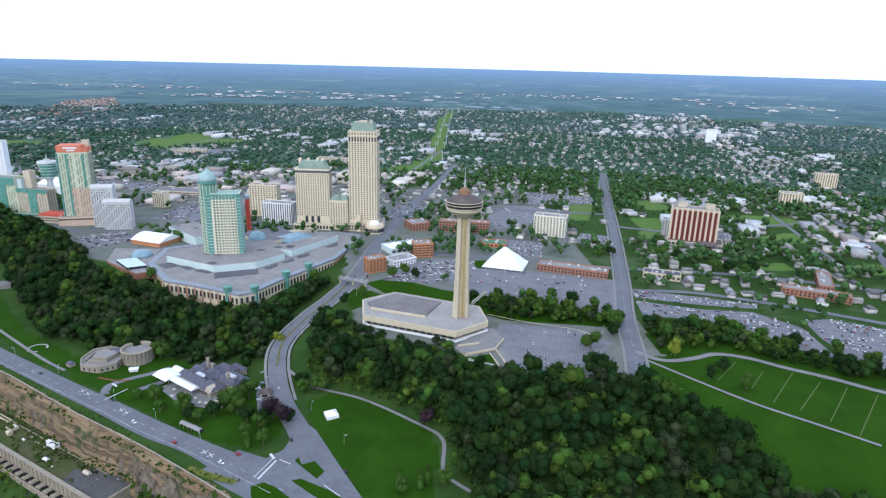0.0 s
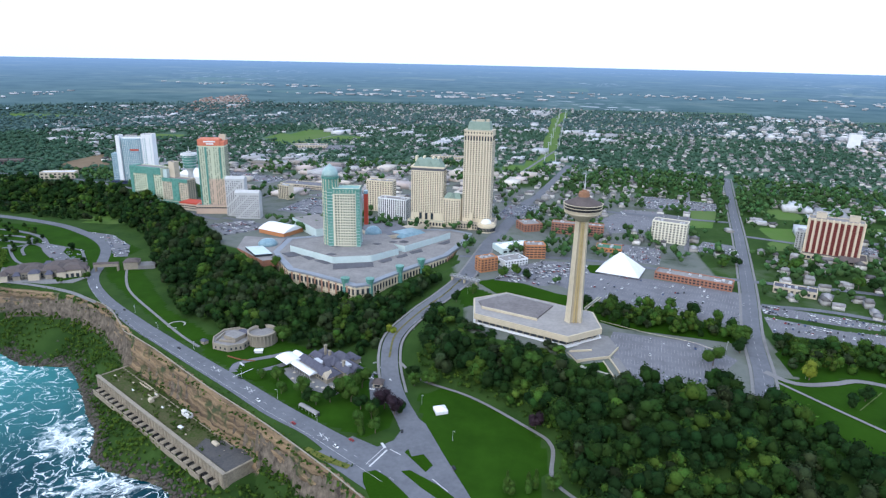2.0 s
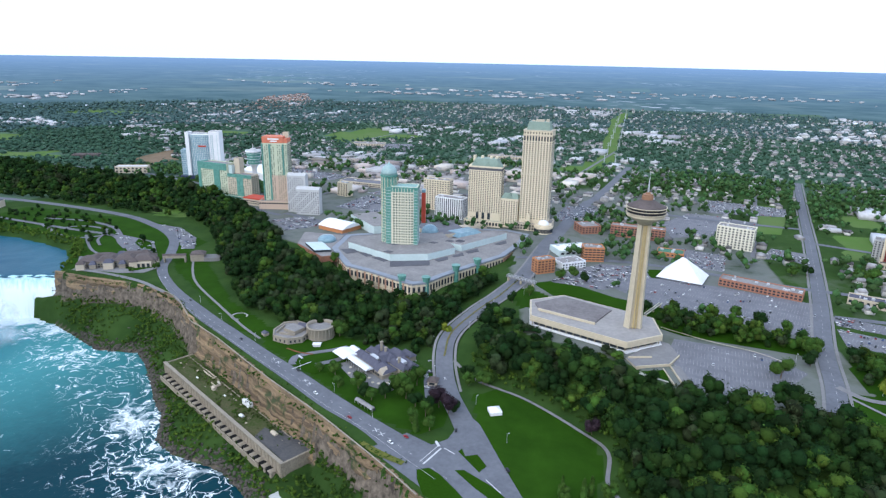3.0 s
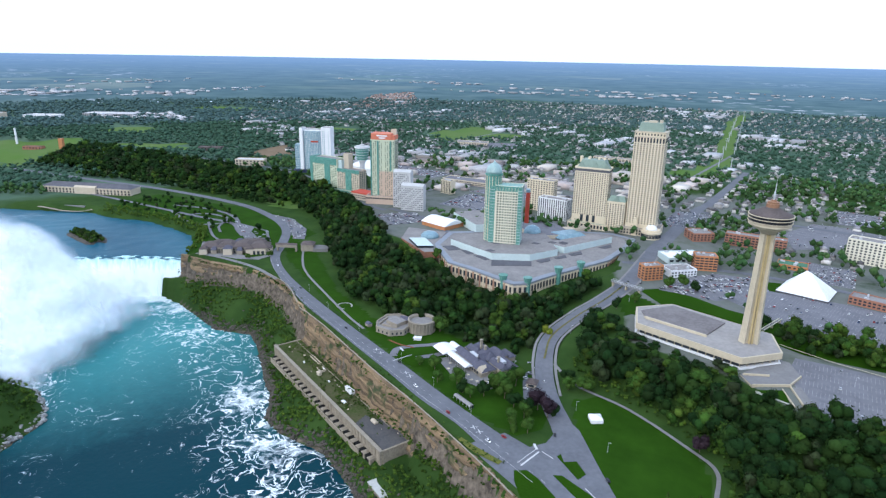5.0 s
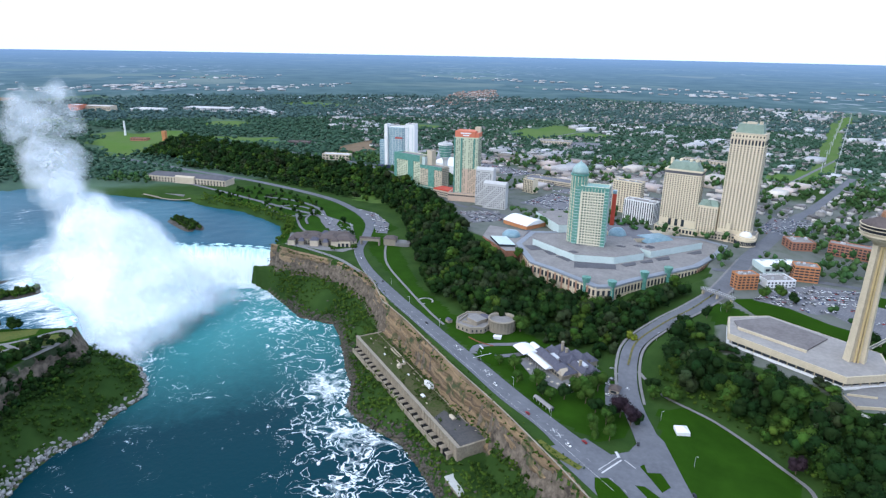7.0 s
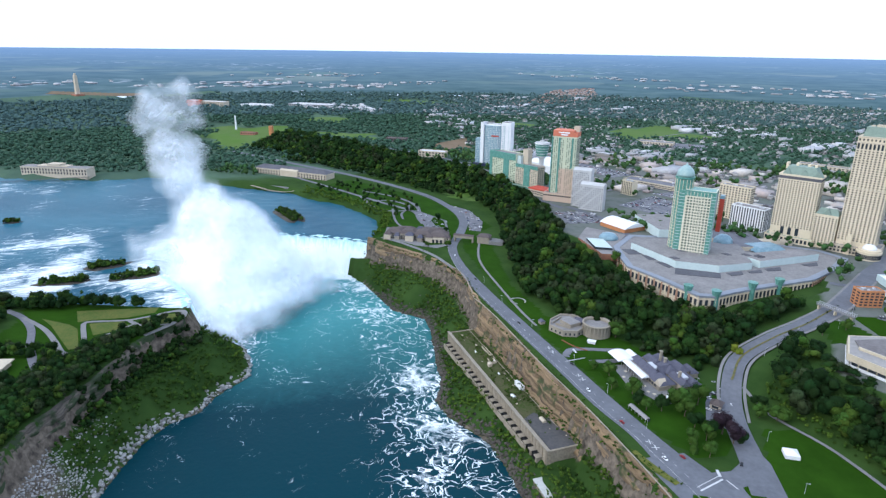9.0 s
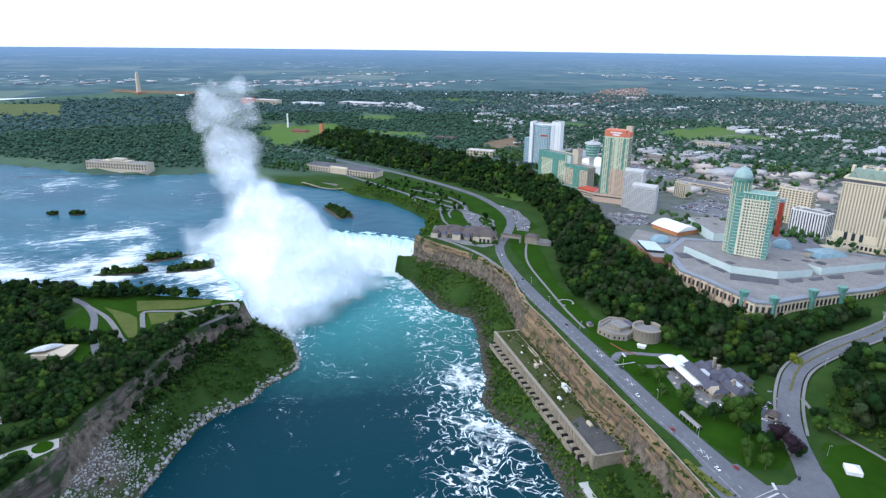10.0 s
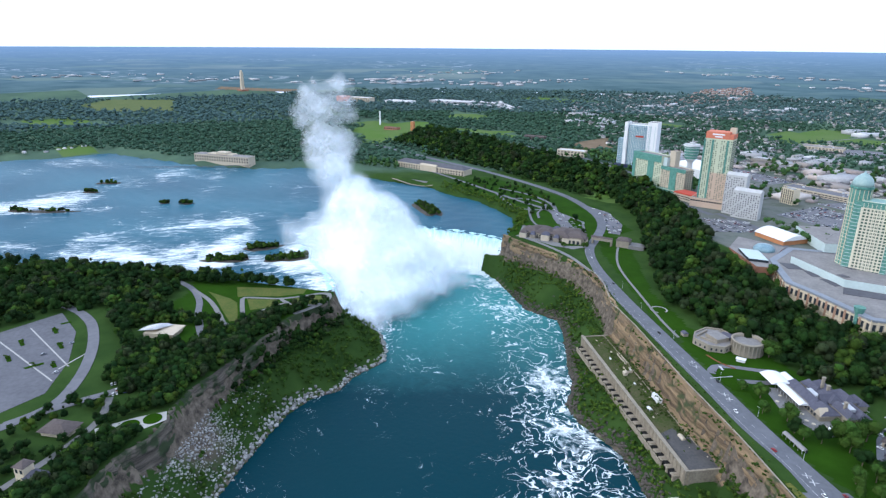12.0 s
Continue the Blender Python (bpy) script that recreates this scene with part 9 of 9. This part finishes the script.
# ---- woods ----
ESC = [(-1500, 1015), (-1059, 1005), (-875, 1005), (-705, 938), (-606, 868), (-530, 778), (-435, 655), (-380, 588), (-322, 556), (-250, 556), (-190, 562), (-143, 540), (-139, 590), (-118, 640), (-104, 672), (-112, 690), (-150, 664), (-205, 640), (-262, 655), (-300, 680), (-345, 690), (-395, 725), (-440, 780), (-530, 885), (-640, 960), (-705, 1000), (-850, 1065), (-1100, 1100), (-1500, 1150)]
FORE = [(-100, 560), (-95, 510), (-60, 490), (8, 445), (30, 400), (34, 350), (60, 300), (420, 240), (420, 258), (298, 314), (258, 328), (238, 350), (226, 386), (206, 430), (188, 452), (168, 440), (164, 470), (146, 472), (140, 440), (120, 455), (75, 462), (38, 512), (-52, 552), (-60, 580), (-90, 600)]
UPBANK = [(-700, 905), (-800, 930), (-1000, 960), (-1300, 965), (-1300, 1000), (-900, 995), (-720, 930)]
US_WOOD = [(-636, 300), (-620, 270), (-608, 236), (-592, 210), (-570, 176), (-552, 144), (-532, 112), (-500, 82), (-480, 45), (-450, 15), (-395, -50), (-440, -50), (-500, 30), (-530, 85), (-560, 100), (-590, 140), (-620, 190), (-632, 240)]
US_EDGE = [(x - 3, y - 2) for x, y in CLIFF_US[3:14]] + [(x - 26, y - 16) for x, y in CLIFF_US[13:2:-1]]
US_RIM = [(-600, 215), (-575, 172), (-556, 140), (-535, 106), (-505, 82), (-480, 45), (-455, 15), (-400, -60), (-430, -80), (-470, -10), (-500, 30), (-520, 92), (-545, 100), (-556, 60), (-540, 50), (-570, 75), (-600, 100), (-612, 170)]
US_LOT_EDGE = [(-640, 110), (-590, 75), (-560, 100), (-575, 140), (-620, 175), (-660, 175), (-700, 150), (-760, 180), (-740, 130), (-690, 105)]
US_BACK = [(-672, 306), (-740, 262), (-900, 132), (-1010, 20), (-1100, -90), (-1000, -200), (-800, -200), (-762, 60), (-770, 110), (-800, 150), (-790, 188), (-735, 238), (-690, 285)]
REST_BACK = [(-240, 552), (-190, 560), (-150, 534), (-143, 512), (-158, 514), (-185, 524), (-218, 534)]
US_NEAR = [(-560, 70), (-545, 50), (-522, 90), (-500, 40), (-468, -10), (-440, -60), (-500, -90), (-552, -40), (-568, 20)]
US_FRINGE = [(-770, 108), (-700, 100), (-640, 92), (-584, 60), (-562, 84), (-590, 112), (-640, 102), (-700, 112), (-760, 124)]
UPPARK = [(-1000, 800), (-770, 772), (-716, 740), (-700, 760), (-730, 812), (-770, 870), (-980, 905)]
US_MID = [(-770, 185), (-800, 150), (-768, 104), (-700, 98), (-640, 92), (-590, 62), (-566, 100), (-585, 140), (-604, 178), (-632, 182), (-660, 176), (-700, 150), (-735, 150)]
US_TALUS = [(-632, 300), (-612, 262), (-600, 230), (-582, 200), (-562, 168), (-548, 152), (-540, 160), (-550, 182), (-568, 212), (-585, 245), (-596, 280), (-612, 318)]
LOT_BELT = [(66, 606), (90, 578), (165, 566), (196, 560), (202, 590), (150, 616), (86, 638)]
FIELD_BELT = [(226, 560), (300, 566), (330, 535), (352, 508), (378, 488), (450, 430), (470, 398), (384, 446), (352, 468), (322, 488), (298, 505), (272, 514), (225, 506)]
BLOCK_BELT = [(20, 590), (60, 580), (70, 610), (10, 660), (-30, 680), (-40, 664)]
wr = np.random.default_rng(5)
rows = []
for poly, gap, lo, hi in ((ESC, 11.2, 5.6, 10.0), (FORE, 11.6, 6.0, 10.8), (UPBANK, 12, 4, 6.5), (US_WOOD, 8, 4.0, 6.5), (US_BACK, 9, 4.5, 7.5), (US_MID, 8, 4, 6.6), (US_RIM, 7, 3.8, 6.2), (US_EDGE, 7.5, 3.8, 6.4), (US_TALUS, 6.5, 3, 5), (LOT_BELT, 10, 4, 7), (FIELD_BELT, 10, 4, 7), (UPPARK, 20, 2.6, 4.6), (REST_BACK, 8.5, 4, 7), (US_NEAR, 11, 3, 5.2), (US_FRINGE, 8, 4, 6.5)):
    x, y = scatter(poly, gap, wr)
    ok = free(x, y, ROADS)
    rows.append(rows_of(x[ok], y[ok], wr, lo, hi, len(WOOD)))
for xy in isl_trees:
    rows.append(rows_of(xy[:, 0], xy[:, 1], wr, 1.8, 3.9, len(WOOD)))
    rows[-1][:, 2] = RIVER + 0.4
rows = np.concatenate(rows)
low = np.clip(away(rows[:, 0], rows[:, 1], [(-335, 735), (-312, 709), (-286, 674), (-253, 662), (-208, 639), (-176, 643), (-160, 675), (-133, 720)]) / 34, 0.5, 1)
rows[:, 3:5] *= low[:, None] ** np.array([0.6, 1.0])
low = np.clip(away(rows[:, 0], rows[:, 1], [(-66, 600), (-54, 556), (37, 514), (74, 540)]) / 38, 0.36, 1)
rows[:, 3:5] *= low[:, None] ** np.array([0.3, 1.0])
tone = wr.choice(4, len(rows), p=(0.42, 0.33, 0.13, 0.12))
tone = np.where((rows[:, 2] == RIVER + 0.4) & (tone == 0), 2, tone)
tone = np.where((rows[:, 0] > 60) & (rows[:, 1] > 500) & (tone == 0), 2, tone)
LEAF2 = mat("mid_leaves", (0.0205, 0.048, 0.0105), (0.0125, 0.030, 0.007), 0.15, 0.9, 0.0, island=0.36, spec=0.04)
LEAF3 = mat("bright_leaves", (0.046, 0.088, 0.014), (0.027, 0.054, 0.01), 0.15, 0.9, 0.0, island=0.5, spec=0.04)
LEAF4 = mat("dusky_leaves", (0.03, 0.044, 0.018), (0.018, 0.027, 0.012), 0.15, 0.9, 0.0, island=0.5, spec=0.04)
for k, (m, lab) in enumerate(((LEAF, "dense dark green broadleaf woods on the slopes"), (LEAF2, "mid-green broadleaf trees in the woods"), (LEAF3, "bright green crowns in the woods"), (LEAF4, "dusky green crowns in the woods"))):
    merged("woodland", WOOD, rows[tone == k], m, None, lab, "woodland")

# ---- brush on the gorge slopes ----
SHRUB = mat("scrub_leaves", (0.042, 0.085, 0.014), (0.024, 0.05, 0.01), 0.15, 0.9, 0.0, island=0.35, spec=0.04)
br_rows = []
x, y = scatter(CLIFF_CA[:16] + SHORE_CA[16::-1], 4.0, wr)
near_plant = within(x, y, PLANT)
ok = ~near_plant & (np.hypot(x + 540, y - 580) > 16) & (away(x, y, SHORE_CA) > 5) & (away(x, y, CLIFF_CA) > 8) & (lumps(x, y, 14.0) > wr.uniform(-1.3, 0.1, len(x)))
br_rows.append(rows_of(x[ok], y[ok], wr, 1.2, 2.9, len(BUSH), 0.3))
x, y = scatter(CLIFF_US + SHORE_US[::-1], 4.2, wr)
scree = np.hypot((x + 500) / 75, (y - 100) / 80)
ok = (away(x, y, SHORE_US) > 6) & (away(x, y, CLIFF_US) > 9) & (lumps(x, y, 12.0) > wr.uniform(-1.3, 0.3, len(x)) + np.clip(1.4 - scree, 0, 1) * 0.9) & (wr.uniform(0, 1, len(x)) < 0.9)
br_rows.append(rows_of(x[ok], y[ok], wr, 1.2, 3.6, len(BUSH), 0.3))
x, y = scatter([(-690, 655), (-705, 692), (-745, 731), (-806, 752), (-880, 768), (-950, 760), (-1000, 768), (-1000, 785), (-900, 785), (-800, 772), (-740, 752), (-695, 705), (-672, 660)], 6, wr)
br_rows.append(rows_of(x, y, wr, 2.0, 4.2, len(BUSH), 0.3))
x, y = scatter([(-670, 640), (-560, 630), (-470, 597), (-400, 542), (-300, 474), (-200, 410), (-130, 360), (-128, 353), (-200, 401), (-270, 446), (-400, 530), (-465, 588), (-560, 621), (-672, 631)], 4, wr)
ok = wr.uniform(0, 1, len(x)) < 0.5
br_rows.append(rows_of(x[ok], y[ok], wr, 0.5, 1.3, len(BUSH), 0.2))
x, y = scatter([(-108, 520), (-84, 497), (-40, 476), (9, 438), (27, 410), (27, 374), (44, 354), (60, 330), (72, 330), (50, 372), (38, 412), (16, 450), (-36, 488), (-76, 508), (-98, 528)], 5, wr)
br_rows.append(rows_of(x, y, wr, 1.4, 3.4, len(BUSH), 0.3))
x, y = scatter([(-160, 379), (-142, 372), (-118, 364), (-118, 359), (-140, 365), (-158, 374)], 3.4, wr)
br_rows.append(rows_of(x, y, wr, 0.5, 1.2, len(BUSH), 0.1))
for ix, iy in ((-730, 48), (-690, 46), (-720, 18), (-660, 20), (-690, 4), (-650, 34)):
    x, y = ix + wr.uniform(-6, 6, 7), iy + wr.uniform(-2, 2, 7)
    br_rows.append(rows_of(x, y, wr, 0.7, 1.6, len(BUSH), 0.1))
brush = np.concatenate(br_rows)
ru, rv = wr.uniform(-112, 82, 700), wr.uniform(-12, 14, 700)
ok = lumps(ru, rv * 2, 11.0) + rv / 16 - np.clip(ru - 40, 0, 60) / 60 > -0.3
cq, sq = math.cos(radians(-32.1)), math.sin(radians(-32.1))
sz = wr.uniform(0.6, 1.5, ok.sum())
brush = np.concatenate([brush, np.stack([-314 + cq * ru[ok] - sq * rv[ok], 452.5 + sq * ru[ok] + cq * rv[ok], -32.1 - 0.1 * sz, sz, 0.8 * sz, ru[ok], wr.integers(0, len(BUSH), ok.sum())], -1)])
bright = lumps(brush[:, 0], brush[:, 1], 21.0) + wr.normal(0, 0.4, len(brush)) + 0.9 * ((brush[:, 0] < -450) & (brush[:, 1] > 480)) - 1.0 * (brush[:, 1] < 345) * (brush[:, 0] < -450) > 0.35
rim = smooth_line(CLIFF_CA[:16], 1.6)
rn = -normals(rim)
for lo, hi, zlo, zhi, share in ((1.0, 4.5, -4.5, -0.6, 0.62), (7.0, 14.0, -27.0, -21.0, 0.8), (2.4, 4.0, -16.0, -8.0, 0.12)):      # brush on the ledges, at the top and the foot of the cliff
    o, q = wr.uniform(lo, hi, len(rim)), wr.uniform(zlo, zhi, len(rim))
    ok = (wr.uniform(0, 1, len(rim)) < share) & (lumps(rim[:, 0], rim[:, 1], 19.0) > -0.35)
    k = ok.sum()
    sz = wr.uniform(0.8, 2.0, k)
    brush = np.concatenate([brush, np.stack([rim[ok, 0] + rn[ok, 0] * o[ok], rim[ok, 1] + rn[ok, 1] * o[ok], q[ok] - sz, sz, sz, wr.uniform(0, 6.28, k), wr.integers(0, len(BUSH), k)], -1)])
    bright = np.concatenate([bright, wr.uniform(0, 1, k) < 0.3])
md = smooth_line([q[:2] for q in MURRAY[3:8]], 7.0)
merged("median_shrubs", BUSH, np.stack([md[:, 0], md[:, 1], height(md[:, 0], md[:, 1]) + 0.6, wr.uniform(0.8, 1.4, len(md)), wr.uniform(1.0, 1.8, len(md)), md[:, 0], np.arange(len(md)) % 6], -1), LEAF, None, "dark clipped shrubs on the planted median", "bushes")
merged("scrub", BUSH, brush[~bright], SHRUB, None, "green scrub on the gorge slopes and banks", "bushes")
merged("scrub", BUSH, brush[bright], mat("bright_scrub_leaves", (0.075, 0.125, 0.018), (0.045, 0.085, 0.014), 0.15, 0.9, 0.0, island=0.25, spec=0.04), None, "bright green bushes and tall grass on the gorge slopes", "bushes")

# ---- town trees ----
cr = np.random.default_rng(8)
LEAF_TOWN = mat("town_leaves", (0.054, 0.11, 0.036), (0.034, 0.076, 0.027), 0.15, 0.9, 0.0, island=0.45, spec=0.04)
# distance haze is mixed into this leaf colour: paler and bluer than nearby crowns
LEAF_FAR = mat("hazed_far_leaves", (0.076, 0.13, 0.122), (0.056, 0.102, 0.098), 0.15, 0.9, 0.0, island=0.14, spec=0.04)


def tree_rows(x, y, lo, hi, near):
    rows = rows_of(x, y, cr, lo, hi, 6, lo * (0.2 if near == 0 else 0.75))
    rows[:, 3] *= np.where((x < -900) & (near > 0), 1.6, 1.2 if near > 0 else 1.0)
    return rows


LAND = [(-3290, -500), (-2080, -500), (-1960, 150), (-1870, 390), (-1700, 450), (-1470, 590), (-1370, 720), (-1180, 790), (-1250, 985), (-900, 1110), (-600, 1000), (-420, 820), (-100, 780), (100, 620), (200, 640), (900, 300), (2300, 700), (2400, 2300), (900, 3200), (-1000, 3250), (-2600, 2400)]
# milder painted haze for the middle band, between town green and far blue
LEAF_MIDFAR = mat("hazed_mid_leaves", (0.052, 0.104, 0.066), (0.036, 0.078, 0.052), 0.15, 0.9, 0.0, island=0.18, spec=0.04)
COMMERCE = [(-760, 1180), (-560, 1080), (-380, 900), (-60, 940), (60, 1120), (20, 1380), (-450, 1420), (-740, 1380)]
cell = {(int(hx // 9), int(hy // 9)) for hx, hy in HOUSE_XY}
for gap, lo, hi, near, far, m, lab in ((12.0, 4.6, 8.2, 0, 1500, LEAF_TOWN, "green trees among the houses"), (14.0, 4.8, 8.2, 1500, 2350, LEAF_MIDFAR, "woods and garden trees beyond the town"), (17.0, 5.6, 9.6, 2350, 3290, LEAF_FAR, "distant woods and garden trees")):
    x, y = scatter(LAND, gap, cr)
    dist = np.hypot(x, y)
    ok = (dist < far) & (dist >= near) & free(x, y, ROADS)
    for p in FIELDS:
        ok &= ~within(x, y, p)
    wild = (x < -900) | (x + 0.5 * y < -250) & (x < -600)
    ok &= 0.7 * lumps(x, y, 90.0) + 0.7 * lumps(x, y, 37.0) + 0.7 * lumps(x, y, 17.0) * (dist < 1500) + np.clip((dist - 1300) / 400, -0.45, 0.45) - 1.1 * within(x, y, COMMERCE) + np.where(dist > 1500, 0.75, 1.3) * wild - 0.5 * (lumps(0.35 * x + 0.2 * y, y - 0.5 * x, 60.0) > 0.72) * (dist > 1500) > cr.uniform(-1.25, 0.95, len(x))
    ok &= np.array([(int(a // 9), int(b // 9)) not in cell for a, b in zip(x, y)])
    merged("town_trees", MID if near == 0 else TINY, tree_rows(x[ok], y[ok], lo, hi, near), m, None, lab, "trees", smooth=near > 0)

# ---- boulders on the shores ----
bo = np.random.default_rng(61)
STONES = [(np.sign(ICO1[0]) * np.abs(ICO1[0]) ** 0.6 * (1 + 0.28 * bo.normal(0, 1, (12, 1))) * (1.2, 0.8, 0.6), ICO1[1]) for _ in range(6)]
GREYROCK = mat("grey_scree", (0.4, 0.39, 0.375), (0.2, 0.195, 0.185), 0.3, 0.95, 0.4, island=0.45)
for line, n, spread, m, lab in ((SHORE_CA[1:17], 2600, 6.0, ROCK, "dark wet boulders along the shore"), (SHORE_US[1:14], 1100, 3.2, GREYROCK, "grey boulders along the shore")):
    p = smooth_line(line, 1.0)
    i = bo.integers(0, len(p), n)
    x, y = p[i, 0] + bo.normal(0, spread, n), p[i, 1] + bo.normal(0, spread, n)
    ok = height(x, y) > POOL - 2
    merged("boulders", STONES, rows_of(x[ok], y[ok], bo, 0.4, 2.1, 6, 0.1), m, None, lab, "rocks")
x, y = scatter(CLIFF_US + SHORE_US[::-1], 1.7, bo)
scree = np.exp(-((x + 498) / 34) ** 2 - ((y - 95) / 48) ** 2) + 0.5 * np.exp(-((x + 545) / 18) ** 2 - ((y - 160) / 22) ** 2)
ok = (away(x, y, CLIFF_US) > 8) & (away(x, y, SHORE_US) > 5) & (scree * (1 + 0.8 * lumps(x, y, 7.0)) > bo.uniform(0.02, 0.75, len(x)))
merged("scree", STONES, rows_of(x[ok], y[ok], bo, 0.25, 1.25, 6, 0.15), GREYROCK, None, "grey broken rock below the cliff", "rocks")

# ---- single trees ----
NEARC = [crown(TR, 8, ICO1, 1500, 0.05) for _ in range(6)]
CONEC = [crown(TR, 10, ICO1, 1000, 0.045, 1.0, True) for _ in range(2)]
TRUNK = trunk_arrays(TR)


def mesh_of(name, arr, m):
    me = bpy.data.meshes.new(name)
    me.from_pydata(arr[0].tolist(), [], arr[1].tolist())
    me.materials.append(m)
    me.update()
    return me


LEAFS = {"green": mat("fresh_leaves", (0.045, 0.09, 0.016), (0.026, 0.056, 0.012), 0.6, 0.9, 0.0, island=0.3, spec=0.04), "dark": LEAF,
         "purple": mat("copper_beech_leaves", (0.035, 0.022, 0.028), (0.02, 0.014, 0.018), 0.6, 0.9, 0.0, island=0.3, spec=0.04), "yellow": mat("yellow_green_leaves", (0.14, 0.17, 0.02), (0.09, 0.12, 0.02), 0.6, 0.9, 0.0, island=0.3, spec=0.04)}
CROWNS = {(c, k): mesh_of("crown", a, m) for c, m in LEAFS.items() for k, a in enumerate(NEARC + CONEC) if c in ("green", "dark") or k < 2}
TRUNKM = mesh_of("trunk", TRUNK, BARK)
LABELS = {"green": "leafy green park tree", "dark": "dark green broad tree", "purple": "dark purple-leaved tree beside the forecourt", "yellow": "yellow-green tree beside the street"}


def tree(x, y, s, tall=1.15, colour="green", k=0, label=""):
    t = thing("tree", x, y, float(height(x, y)) - 0.2, (x * 37 + y * 11) % 360, label or LABELS[colour], "tree", "park trees")
    for nm, me in (("trunk", TRUNKM), ("crown", CROWNS[(colour, k)])):
        ob = part(nm, me, None, t)
        ob.scale = (s, s, s * tall)


tr2 = random.Random(9)
for x, y, s, c in ((-243, 545, 8, "green"), (-113, 440, 8.5, "purple"), (-103, 432, 7.0, "purple"), (-118, 428, 6, "dark"), (-98, 436, 5, "dark"), (-150, 452, 8, "green"), (-143, 446, 7, "green"), (-160, 442, 6, "dark"), (-120, 424, 6, "green"), (-134, 560, 4.5, "yellow"), (-96, 482, 5, "green"), (-80, 487, 5, "green"), (-100, 495, 6, "dark"),
                   (10, 432, 6, "purple"), (-39, 489, 9.5, "green"), (6, 490, 9.5, "green"), (-84, 486, 6, "green"),  (22, 360, 6, "green"), (-6, 352, 4, "green"), (159, 510, 8, "green"), (232, 498, 7, "yellow"), (246, 458, 5, "dark"), (262, 470, 5, "dark"), (268, 440, 6, "green"), (-600, 728, 4, "dark"), (-648, 768, 5, "dark"), (-550, 668, 4, "green"), (-575, 652, 3.5, "green"),
                   (-205, 448, 5, "green"), (-216, 468, 6, "green"), (-312, 700, 6, "green"), (-300, 690, 6, "green"), (-186, 618, 8, "green"), (-232, 470, 4, "green"), (-188, 452, 7, "green"), (-178, 440, 6, "dark"), (-170, 436, 5, "green"), (-132, 436, 6, "dark"), (-128, 412, 5, "green"), (-140, 470, 7, "green"), (-146, 480, 6, "dark"), (-112, 405, 5, "green"), (-60, 640, 5, "green"), (-76, 618, 5, "dark"), (-30, 700, 6, "green"), (-15, 712, 7, "green"), (-2, 700, 6, "dark"), (60, 620, 6, "dark"), (84, 612, 6, "green"), (100, 608, 6, "dark"), (125, 600, 7, "green"), (150, 640, 6, "green"),
                   (168, 620, 7, "dark"), (185, 600, 6, "green"), (196, 560, 7, "green"), (190, 540, 7, "dark"), (205, 575, 6, "green"), (232, 560, 7, "dark"), (240, 540, 7, "green"), (258, 552, 7, "dark"), (275, 560, 7, "green"), (300, 555, 6, "green"), (330, 535, 6, "green"), (355, 520, 6, "dark"), (380, 500, 6, "green"), (400, 480, 6, "green"), (425, 470, 6, "dark"),
                   (250, 810, 7, "green"), (262, 800, 6, "dark"), (244, 795, 6, "green"), (330, 790, 8, "green"), (345, 780, 7, "dark"), (318, 800, 7, "green"), (395, 735, 8, "dark"), (410, 725, 8, "green"), (425, 735, 8, "dark"), (380, 740, 7, "green")):
    tree(x, y, s * tr2.uniform(0.9, 1.1), tr2.uniform(1.0, 1.35), c, tr2.randrange(6) if c in ("green", "dark") else tr2.randrange(2))
for x, y in ((-123, 403), (5, 356), (30, 380), (50, 372), (46, 398), (60, 392), (24, 430), (30, 433), (-9, 354), (10, 360), (65, 378)):
    tree(x, y, 4.4, 1.9, "green", 6 + tr2.randrange(2), "pointed green conifer near the lawn")
